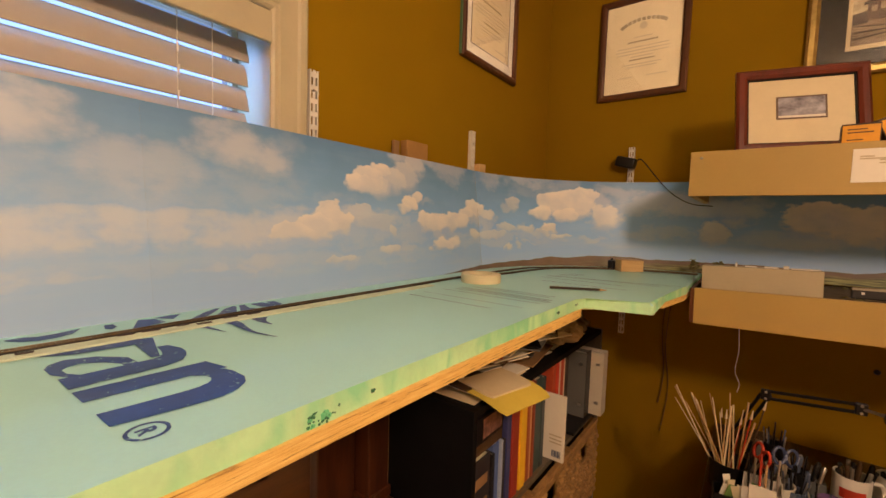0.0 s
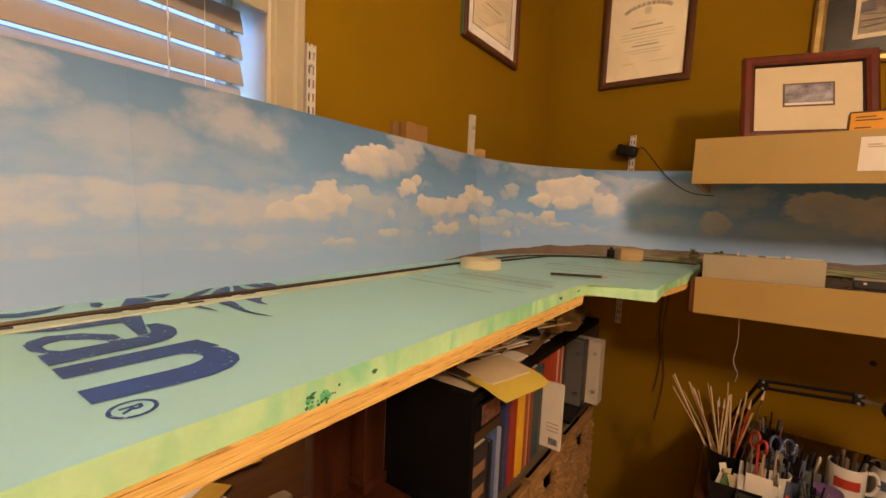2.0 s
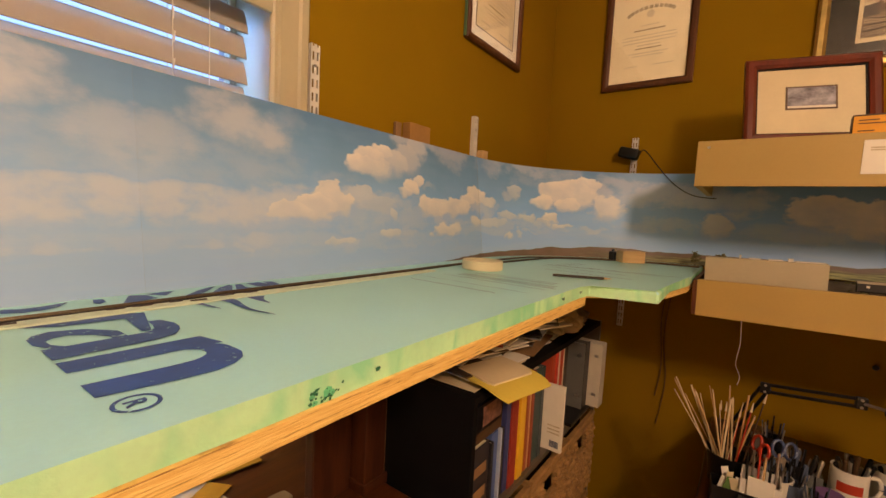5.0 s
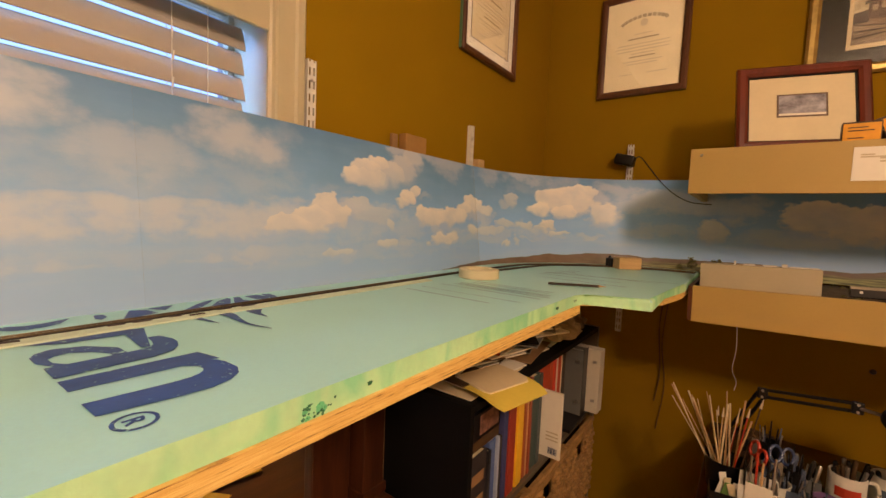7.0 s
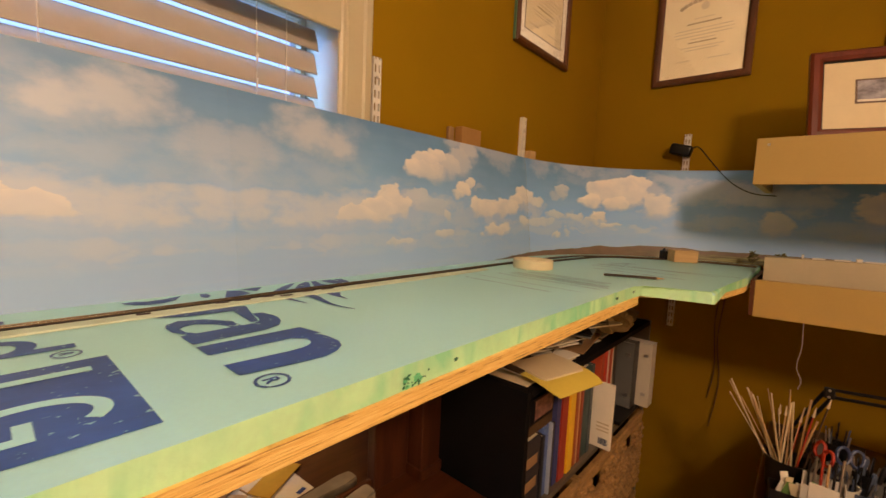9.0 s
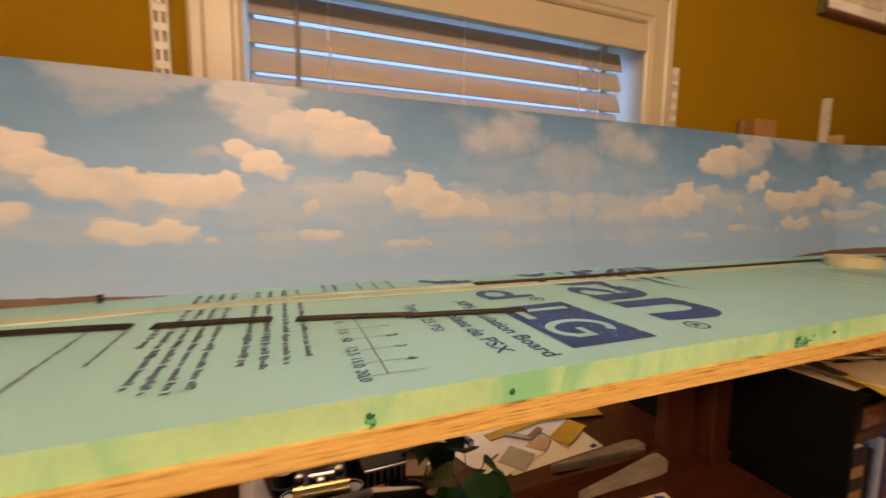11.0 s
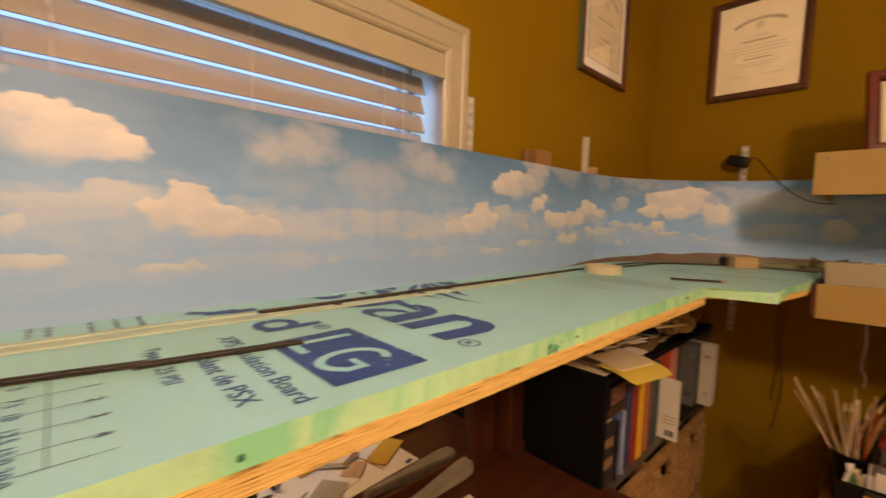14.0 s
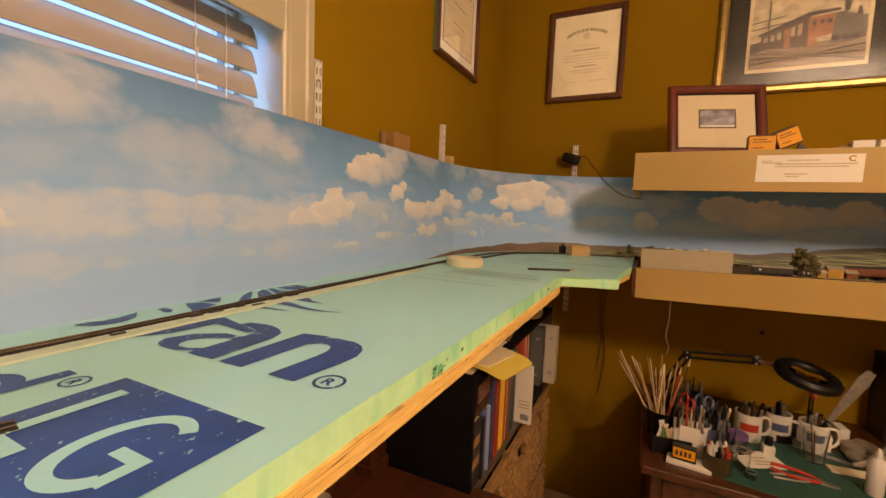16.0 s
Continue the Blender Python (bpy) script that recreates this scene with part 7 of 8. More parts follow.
wicker = mat("woven_wicker", (0.36, 0.21, 0.075), 0.6, var=0.40, scale=24, bump=0.3, bscale=110, stretch=(1, 1, 2.4))


def basket(x, z, w, h):
    t = thing("storage_basket", pose(x, KY0 - 0.006, z), "brown woven storage basket with a dark handle hole", "basket", "baskets in the bookcase")
    bm = bmesh.new()
    hx0, hx1, hz0, hz1 = w * 0.32, w * 0.68, h * 0.62, h * 0.84
    box(bm, 0, hx0, 0, 0.012, 0, h)
    box(bm, hx1, w, 0, 0.012, 0, h)
    box(bm, hx0, hx1, 0, 0.012, 0, hz0)
    box(bm, hx0, hx1, 0, 0.012, hz1, h)
    box(bm, 0, 0.010, 0.0121, 0.30, 0, h)
    box(bm, w - 0.010, w, 0.0121, 0.30, 0, h)
    box(bm, 0.0101, w - 0.0101, 0.0121, 0.30, 0, 0.010)
    box(bm, 0.0101, w - 0.0101, 0.290, 0.30, 0.0101, h)
    part("wicker_body", bm, wicker, t)
    weave = bmesh.new()
    rows_of = int((h - 0.03) / 0.020)
    for r in range(rows_of):
        zz = 0.012 + 0.020 * r
        if hz0 - 0.008 < zz < hz1 + 0.008:
            spans = ((0.0, hx0), (hx1, w))
        else:
            spans = ((0.0, w),)
        for a, c in spans:
            m2 = max(4, int((c - a) / 0.007))
            tube(weave, [(a + (c - a) * q / m2, -0.0020 - 0.0036 * math.sin(q * 1.05 + math.pi * (r % 2)), zz + 0.0012 * math.sin(q * 0.37 + r)) for q in range(m2 + 1)], 0.0085, 5)
    part("weave", weave, wicker, t)
    part("rim", B(-0.003, w + 0.003, -0.004, 0.0, h - 0.018, h + 0.002, bevel=0.004), wicker, t)
    # black block added within the basket as shade behind the handle hole
    part("inside", B(0.02, w - 0.02, 0.05, 0.28, 0.0105, h * 0.9), black_lam, t)
    return t


for z, h in ((0.3955, 0.325), (0.0605, 0.29)):
    for k in range(3):
        basket(KX0 + 0.030 + 0.331 * k, z, 0.318, h)

for n, (cx, cy, w, h, yaw2, z, m2, lab) in enumerate(((1.14, 0.315, 0.30, 0.25, 1, 0.0, cream_paper, "cream magazine on the bookcase"), (1.18, 0.31, 0.28, 0.21, -8, 0.006, paper, "white papers on the bookcase"), (1.22, 0.34, 0.26, 0.19, 12, 0.012, brown_card, "dark brochure on the bookcase"),
                                                      (1.14, 0.36, 0.24, 0.18, -14, 0.016, paper, "loose white sheet on the bookcase"), (1.40, 0.33, 0.28, 0.22, -6, 0.0, paper, "white magazine on the bookcase"), (1.43, 0.30, 0.26, 0.20, 9, 0.008, cardboard, "brown brochure on the bookcase"), (1.38, 0.36, 0.27, 0.19, -20, 0.016, paper, "white papers on the bookcase"), (1.45, 0.32, 0.23, 0.17, 16, 0.022, slate_cover, "grey magazine on the bookcase"),
                                                      (1.70, 0.33, 0.30, 0.22, 3, 0.0, paper, "white papers on the bookcase"), (1.72, 0.31, 0.26, 0.20, -10, 0.007, cream_paper, "cream papers on the bookcase"))):
    solid("magazine", B(-w / 2, w / 2, -h / 2, h / 2, 0, 0.0045, bevel=0.0006), m2, lab, "papers", "papers on the bookcase", at=pose(cx, cy, KZ + 0.0004 + z, 0, 0, yaw2))


def limp_sheet(name, w, h, droop, material, label, at, thick=0.003):
    """A folder whose near end hangs down."""
    bm = bmesh.new()
    n = 10
    rows = []
    for k in range(n + 1):
        y = h / 2 - h * k / n
        sag = droop * max(0.0, (k / n - 0.45) / 0.55) ** 2
        inset = 0.010 if k == n else 0.002 if k == n - 1 else 0.0
        rows.append([bm.verts.new((sx * (w / 2 - inset), y, -sag + dz)) for sx, dz in ((-1, thick), (1, thick), (1, 0), (-1, 0))])
    for p, q in zip(rows, rows[1:]):
        for k in range(4):
            bm.faces.new((p[k], p[(k + 1) % 4], q[(k + 1) % 4], q[k]))
    bm.faces.new(rows[0])
    bm.faces.new(rows[-1][::-1])
    return solid(name, bm, material, label, "folder", "papers on the bookcase", at=at, smooth=True)


limp_sheet("yellow_folder", 0.190, 0.170, 0.018, yellow_card, "yellow folder drooping over the shelf edge", pose(1.092, 0.162, KZ + 0.0205, 0, 0, -12))
limp_sheet("tan_folder", 0.162, 0.120, 0.006, cream_paper, "tan folder lying on a yellow one", pose(1.102, 0.190, KZ + 0.0250, 0, 0, -14), 0.006)
for cx, cy, w, h, yaw2, z, m2, lab in ((1.075, 0.285, 0.13, 0.15, -6, 0.0345, brown_card, "dark brochure at the bookcase edge"), (1.085, 0.345, 0.10, 0.14, 14, 0.0395, paper, "small white leaflet on the bookcase"), (1.20, 0.330, 0.30, 0.19, -16, 0.0490, paper, "glossy white brochure on the bookcase"), (1.15, 0.345, 0.24, 0.17, -28, 0.0540, brown_card, "dark brochure on the bookcase"), (1.275, 0.275, 0.19, 0.13, -12, 0.0590, paper, "white leaflet with a dark picture"), (1.26, 0.320, 0.18, 0.12, 25, 0.0640, red_plastic, "red-edged booklet on the bookcase"), (1.29, 0.290, 0.16, 0.13, 8, 0.0690, paper, "glossy white leaflet on the bookcase")):
    solid("brochure", B(-w / 2, w / 2, -h / 2, h / 2, 0, 0.0045, bevel=0.0006), m2, lab, "papers", "papers on the bookcase", at=pose(cx, cy, KZ + 0.0004 + z - 0.012, 0, 0, yaw2))
solid("printed_picture", B(-0.045, 0.045, -0.035, 0.035, 0, 0.0004), brown_card, "dark printed picture on a leaflet", "picture", at=pose(1.29, 0.275, KZ + 0.0622, 0, 0, 8))
cloth = mat("grey_brown_cloth", (0.13, 0.105, 0.075), 0.9, var=0.3, scale=35, bump=0.6, bscale=60)
for cx, cy, r, lab, m2 in ((1.63, 0.235, 0.085, "crumpled tan cloth bag on the bookcase", mat("tan_cloth", (0.36, 0.29, 0.19), 0.9, var=0.3, scale=35, bump=0.6, bscale=60)), (1.78, 0.25, 0.075, "crumpled dark grey cloth on the bookcase", cloth)):
    bm = bmesh.new()
    bmesh.ops.create_icosphere(bm, subdivisions=4, radius=r)
    for v in bm.verts:
        v.co *= 1 + 0.35 * noise.noise(v.co * 22) + 0.18 * noise.noise(v.co * 60)
        v.co.z = max(v.co.z * 0.75, -0.028)
    solid("crumpled_cloth", bm, m2, lab, "cloth", at=pose(cx, cy, KZ + 0.0535), smooth=True)


# upper, looser layer of the papers under the shelf
for k, (cx, cy, w, h, yaw2) in enumerate(((1.40, 0.285, 0.24, 0.20, 14), (1.45, 0.270, 0.26, 0.17, -22), (1.36, 0.290, 0.22, 0.18, 31), (1.44, 0.265, 0.21, 0.16, -9), (1.50, 0.275, 0.23, 0.17, 24), (1.41, 0.285, 0.20, 0.15, -35), (1.47, 0.270, 0.22, 0.15, 6), (1.43, 0.280, 0.18, 0.13, 40))):
    m2, lab = ((slate_cover, "grey-covered brochure in the paper pile"), (paper, "white leaflet in the paper pile"), (black_lam, "black folder in the paper pile"), (cream_paper, "cream booklet in the paper pile"))[k % 4]
    solid("brochure", B(-w / 2, w / 2, -h / 2, h / 2, 0, 0.0055, bevel=0.0006), m2, lab, "papers", "papers on the bookcase", at=pose(cx, cy, KZ + 0.0640 + 0.0058 * k, 0, 0, yaw2))

# ---------------------------------------------------------------- workbench desk at the far wall
WT = 0.730
bench = thing("work_desk", pose(0, 0, 0), "dark mahogany work desk against the far wall", "desk")
part("desk_top", B(1.462, FAR_X - 0.004, -1.75, -0.252, WT - 0.028, WT, bevel=0.007, seg=3), mahogany_x, bench, "dark polished top")
part("apron", B(1.500, 1.520, -1.70, -0.290, WT - 0.16, WT - 0.0285), mahogany_x, bench)
part("side_panel", B(1.5205, FAR_X - 0.01, -0.310, -0.290, 0, WT - 0.0285), mahogany, bench)
part("side_panel", B(1.5205, FAR_X - 0.01, -1.70, -1.68, 0, WT - 0.0285), mahogany, bench)
for y0, y1 in ((-0.70, -0.325), (-1.10, -0.715), (-1.66, -1.115)):
    drawer = part("drawer_front", B(1.488, 1.4995, y0, y1, WT - 0.150, WT - 0.040, bevel=0.003), mahogany_x, bench, "moulded drawer front")
    bm = bmesh.new()
    lathe(bm, [(0.004, 0), (0.004, 0.010), (0.011, 0.014), (0.011, 0.020), (0, 0.023)], 16, pose(1.488, (y0 + y1) / 2, WT - 0.095, 0, -90, 0))
    part("knob", bm, brass, drawer, smooth=True)
WS = WT + 0.0004
green_mat = mat("green_cutting_mat", (0.022, 0.085, 0.062), 0.55, var=0.15, scale=30, bump=0.1)
cm = thing("cutting_mat", pose(1.70, -0.79, WS, 0, 0, -6), "dark green cutting mat on the desk", "cutting mat")
part("mat_sheet", B(-0.22, 0.22, -0.30, 0.28, 0, 0.003, bevel=0.001), green_mat, cm)
for k in range(9):
    part("grid_line", B(-0.20, 0.20, -0.28 + 0.065 * k, -0.279 + 0.065 * k, 0.003, 0.0033), mat("faint_mat_line", (0.07, 0.15, 0.11), 0.6), cm)
MS = WS + 0.0034

# bin of sticks and dowels
tub = thing("stick_bin", pose(1.740, -0.318, WS), "black bin crammed with wooden sticks and brushes", "bin")
bm = bmesh.new()
lathe(bm, [(0, 0), (0.048, 0), (0.057, 0.092), (0.059, 0.096), (0.055, 0.096), (0.045, 0.006), (0, 0.005)], 28)
part("bin_wall", bm, black_plastic, tub, smooth=True)
stick_mats = (pine, mat("pale_dowel", (0.80, 0.66, 0.42), 0.6, var=0.1), mat("tan_dowel", (0.55, 0.36, 0.17), 0.6, var=0.15), mat("pale_dowel", (0.80, 0.66, 0.42), 0.6))
for k in range(20):
    a = random.uniform(0, 6.283)
    b0 = random.uniform(0.005, 0.034)
    lean_y = 0.050 - 0.225 * (k + random.random()) / 20
    lean_x = random.uniform(-0.05, 0.05)
    h = random.uniform(0.255, 0.305) if k % 4 else random.uniform(0.19, 0.25)
    bm = bmesh.new()
    rod(bm, (b0 * math.cos(a), b0 * math.sin(a), 0.008), (b0 * math.cos(a) * 0.8 + lean_x, b0 * math.sin(a) * 0.8 - lean_y, h), random.choice((0.0013, 0.0016, 0.002, 0.0030)), seg=7)
    part("stick", bm, stick_mats[k % 4], tub)
for k in range(5):
    a = 1.2 * k
    p0 = Vector((0.03 * math.cos(a), 0.03 * math.sin(a), 0.01))
    p1 = Vector((0.05 * math.cos(a), 0.055 * math.sin(a) - 0.02, 0.20 + 0.02 * k))
    bm = bmesh.new()
    rod(bm, p0, p1, 0.003, 0.002, 8)
    part("brush_handle", bm, (red_plastic, brown_card, pine)[k % 3], tub)
    bm = bmesh.new()
    rod(bm, p1, p1 + (p1 - p0).normalized() * 0.03, 0.004, 0.001, 8)
    part("brush_tip", bm, stick_mats[1], tub)

def scissors(at, grip, label):
    t = thing("scissors", at, label, "scissors", "scissors on the desk")
    for sgn in (-1, 1):
        bm = bmesh.new()
        tube(bm, [(0.017 * math.cos(a) + sgn * 0.018, 0, 0.042 + 0.024 * math.sin(a)) for a in [2 * math.pi * k / 18 for k in range(18)]], 0.0045, 8, True)
        part("handle_ring", bm, grip, t, "plastic ring")
        bm = bmesh.new()
        prism(bm, [(sgn * 0.010, 0.018), (sgn * 0.002, 0.022), (-sgn * 0.003, -0.10), (-sgn * 0.001, -0.11)], -0.001, 0.001, m=Matrix(((1, 0, 0, 0), (0, 0, -1, 0.002 * sgn), (0, 1, 0, 0), (0, 0, 0, 1))))
        part("blade", bm, steel, t)
    return t


scissors(pose(1.715, -0.385, WS + 0.115, 8, -16, 30), red_plastic, "red-handled scissors standing in the clutter")
scissors(pose(1.735, -0.452, WS + 0.112, -14, 10, -60), mat("blue_grip", (0.045, 0.07, 0.17), 0.35, var=0.15), "blue-handled scissors standing in a tub")


def open_box(name, at, w, d, h, material, label, category, wall=0.0025):
    t = thing(name, at, label, category)
    bm = bmesh.new()
    box(bm, -w, w, -d, d, 0, wall)
    box(bm, -w, w, -d, -d + wall, wall, h)
    box(bm, -w, w, d - wall, d, wall, h)
    box(bm, -w, -w + wall, -d + wall, d - wall, wall, h)
    box(bm, w - wall, w, -d + wall, d - wall, wall, h)
    part("shell", bm, material, t)
    return t


caddy = open_box("white_caddy", pose(1.640, -0.400, WS, 0, 0, -92), 0.046, 0.045, 0.098, white_plastic, "white plastic caddy with a white card", "desk caddy")
part("card", B(-0.030, 0.032, -0.049, -0.0455, 0.028, 0.112, bevel=0.001), paper, caddy, "white card")
for k in range(6):
    bm = bmesh.new()
    rod(bm, (-0.03 + 0.012 * k, 0.01 - 0.006 * k, 0.003), (-0.035 + 0.014 * k, 0.02, 0.15 + 0.012 * (k % 3)), 0.0035, 0.003, 8)
    part("tool", bm, (black_plastic, steel, red_plastic, pine)[k % 4], caddy)

match = thing("orange_matchbox", pose(1.555, -0.385, WS + 0.012, 0, 0, -96), "small orange-labelled box on a white pad", "small carton")
part("carton", B(-0.036, 0.036, -0.016, 0.016, 0, 0.046, bevel=0.001), black_plastic, match)
label_face = part("label_face", B(-0.033, 0.033, -0.0172, -0.0162, 0.008, 0.043), orange_card, match, "orange label")
for k in range(4):
    part("figure", B(-0.026 + 0.013 * k, -0.018 + 0.013 * k, -0.0177, -0.0172, 0.016, 0.034, bevel=0.0002), brown_card, label_face)
solid("note_pad", B(-0.066, 0.066, -0.034, 0.034, 0, 0.0115, bevel=0.001), paper, "small white note pad on the desk", "note pad", at=pose(1.552, -0.400, WS, 0, 0, -96))

tin = thing("olive_tin", pose(1.555, -0.480, WS), "round olive tin holding tubes of paint", "tin")
bm = bmesh.new()
lathe(bm, [(0, 0), (0.040, 0), (0.041, 0.002), (0.041, 0.062), (0.0425, 0.064), (0.0395, 0.064), (0.0395, 0.003), (0, 0.002)], 30)
part("can", bm, mat("olive_can", (0.11, 0.085, 0.035), 0.4, 0.3, var=0.15), tin, smooth=True)
for k, m2 in enumerate((white_plastic, red_plastic, white_plastic, black_plastic, red_plastic, paper)):
    a = k * 1.05
    bm = bmesh.new()
    cyl(bm, 0.010, 0.004, 0.075 + 0.006 * (k % 3), 0.009, 14, pose(0.024 * math.cos(a), 0.024 * math.sin(a), 0, random.uniform(-6, 6), random.uniform(-6, 6), 0))
    cyl(bm, 0.005, 0.075 + 0.006 * (k % 3), 0.09 + 0.006 * (k % 3), 0.004, 12, pose(0.024 * math.cos(a), 0.024 * math.sin(a), 0))
    part("paint_tube", bm, m2, tin)


def mug(at, label, print_mat, tools, yaw_h=0):
    t = thing("mug", at @ Matrix.Scale(1.12, 4), label, "mug", "mugs full of tools")
    bm = bmesh.new()
    lathe(bm, [(0, 0), (0.034, 0), (0.039, 0.004), (0.040, 0.010), (0.040, 0.092), (0.0392, 0.095), (0.0365, 0.094), (0.036, 0.012), (0, 0.008)], 34)
    cup = part("cup", bm, white_plastic, t, "white glazed cup", smooth=True)
    bm = bmesh.new()
    tube(bm, [tuple(p) for p in smooth_curve([(0.038, 0, 0.078), (0.060, 0, 0.078), (0.068, 0, 0.050), (0.058, 0, 0.024), (0.038, 0, 0.020)], 6)], 0.0052, 10)
    part("handle", bm, white_plastic, t, "", pose(0, 0, 0, 0, 0, yaw_h), True)
    if print_mat is not None:
        bm = bmesh.new()
        rows = []
        for k in range(9):
            a = radians(138 + 78 * k / 8)
            rows.append((bm.verts.new((0.0406 * math.cos(a), 0.0406 * math.sin(a), 0.040)), bm.verts.new((0.0406 * math.cos(a), 0.0406 * math.sin(a), 0.066))))
        for p, q in zip(rows, rows[1:]):
            bm.faces.new((p[0], q[0], q[1], p[1]))
        part("print", bm, print_mat, cup)
    for k in range(tools):
        a, r = random.uniform(0, 6.283), random.uniform(0.0, 0.026)
        p0 = Vector((r * math.cos(a) * 0.7, r * math.sin(a) * 0.7, 0.010))
        p1 = Vector((r * math.cos(a) * 1.7, r * math.sin(a) * 1.7, random.uniform(0.098, 0.132)))
        bm = bmesh.new()
        rod(bm, p0, p1, random.uniform(0.0035, 0.007), None, 8)
        bmesh.ops.create_icosphere(bm, subdivisions=1, radius=0.006, matrix=Matrix.Translation(p1))
        part("tool", bm, (black_plastic, steel, black_plastic, brown_card, steel)[k % 5], t)
    return t


mug(pose(1.868, -0.618, WS), "white mug with a red print, full of black tools", red_plastic, 16, -75)
mug(pose(1.930, -0.722, WS), "white mug with a dark print, full of pens", grey_ink, 8, -120)
mug(pose(1.900, -0.822, WS), "white mug with a dark print holding files", grey_ink, 5, -85)
tumbler = thing("glass_tumbler", pose(1.800, -0.800, MS), "clear plastic tumbler on the cutting mat", "tumbler")
bm = bmesh.new()
lathe(bm, [(0, 0), (0.028, 0), (0.036, 0.105), (0.0345, 0.105), (0.0265, 0.004), (0, 0.003)], 28)
part("wall", bm, clear_glass, tumbler, smooth=True)
for k in range(3):
    bm = bmesh.new()
    rod(bm, (-0.008 + 0.01 * k, 0, 0.006), (-0.02 + 0.02 * k, 0.012, 0.115 + 0.008 * k), 0.0022, 0.0015, 8)
    part("brush", bm, (brown_card, pine, black_plastic)[k], tumbler)
lid_jar = thing("lidded_jar", pose(1.738, -0.562, WS), "dark glass jar with a purple lid on the desk", "jar")
bm = bmesh.new()
lathe(bm, [(0, 0), (0.034, 0), (0.037, 0.004), (0.037, 0.044), (0.030, 0.052), (0, 0.052)], 28)
part("jar_wall", bm, mat("dark_jar_glass", (0.03, 0.035, 0.04), 0.15, var=0.2), lid_jar, smooth=True)
bm = bmesh.new()
lathe(bm, [(0, 0.0522), (0.0335, 0.0522), (0.0350, 0.054), (0.0350, 0.066), (0.0335, 0.068), (0.030, 0.0675), (0, 0.067)], 28)
part("lid", bm, mat("purple_lid", (0.17, 0.09, 0.24), 0.4, var=0.15), lid_jar, "purple lid", smooth=True)
for x, y, h, m2, lab in ((1.80, -0.49, 0.10, black_plastic, "dark jar of small tools"), (1.72, -0.475, 0.075, mat("dusty_blue", (0.09, 0.12, 0.19), 0.4), "dusty blue jar with a lid"), (1.86, -0.43, 0.14, black_plastic, "tall black pot of clips"), (1.67, -0.525, 0.06, steel, "small steel pot of fine tools")):
    t = thing("tool_jar", pose(x, y, WS), lab, "jar", "jars on the desk")
    bm = bmesh.new()
    lathe(bm, [(0, 0), (0.026, 0), (0.028, 0.004), (0.028, h), (0.025, h), (0.025, 0.006), (0, 0.005)], 22)
    part("jar_wall", bm, m2, t, smooth=True)
    for k in range(12):
        a = 0.9 * k + random.uniform(-0.3, 0.3)
        bm = bmesh.new()
        rod(bm, (0.012 * math.cos(a), 0.012 * math.sin(a), 0.007), (0.030 * math.cos(a), 0.030 * math.sin(a), h + 0.012 + 0.014 * (k % 4) + random.uniform(0, 0.012)), random.uniform(0.002, 0.0048), 0.002, 7)
        part("tool", bm, (black_plastic, steel, mat("dusty_blue", (0.09, 0.12, 0.19), 0.4), black_plastic)[k % 4], t)
bottle = thing("glue_bottle", pose(1.655, -0.905, MS), "white plastic glue bottle on the mat", "bottle")
bm = bmesh.new()
lathe(bm, [(0, 0), (0.020, 0), (0.022, 0.004), (0.022, 0.105), (0.012, 0.118), (0, 0.118)], 24)
flask = part("flask", bm, white_plastic, bottle, smooth=True)
bm = bmesh.new()
lathe(bm, [(0.009, 0.118), (0.009, 0.132), (0.003, 0.150), (0, 0.150)], 16)
part("nozzle", bm, white_plastic, flask, smooth=True)
sheet("instruction_card", 1.702, -0.622, 0.105, 0.15, 25, MS, paper, "white printed card on the mat", "card", 0.0015)
sheet("balsa_strip", 1.768, -0.893, 0.042, 0.13, 6, MS, cream_paper, "cream strip of card on the mat", "card", 0.006)
sheet("steel_rule", 1.840, -0.900, 0.025, 0.28, -20, MS, steel, "steel rule lying on the mat", "ruler", 0.0015)
small_bottle = thing("paint_bottle", pose(1.775, -0.665, WS), "small white paint bottle with a black cap", "bottle")
part("flask", B(-0.018, 0.018, -0.018, 0.018, 0, 0.035, bevel=0.004), white_plastic, small_bottle)
bm = bmesh.new()
cyl(bm, 0.013, 0.0352, 0.062, 0.012, 18)
part("cap", bm, black_plastic, small_bottle, "black cap")

pliers = thing("pliers", pose(1.640, -0.762, MS + 0.007, 0, 0, 76), "cutting pliers with red handles on the mat", "pliers")
for s in (-1, 1):
    bm = bmesh.new()
    tube(bm, [tuple(p) for p in smooth_curve([(-0.012, s * 0.004, 0), (0.02, s * 0.020, 0), (0.07, s * 0.026, 0), (0.115, s * 0.018, 0)], 6)][::-1], 0.0058, 10)
    part("grip", bm, red_plastic, pliers, "red dipped handle")
    bm = bmesh.new()
    prism(bm, [(-0.012, s * 0.002), (-0.014, s * 0.011), (-0.045, s * 0.007), (-0.058, s * 0.0005)], -0.004, 0.004)
    part("jaw", bm, steel, pliers)
bm = bmesh.new()
cyl(bm, 0.008, -0.006, 0.006, seg=18, m=pose(-0.012, 0, 0))
part("rivet", bm, steel, pliers)

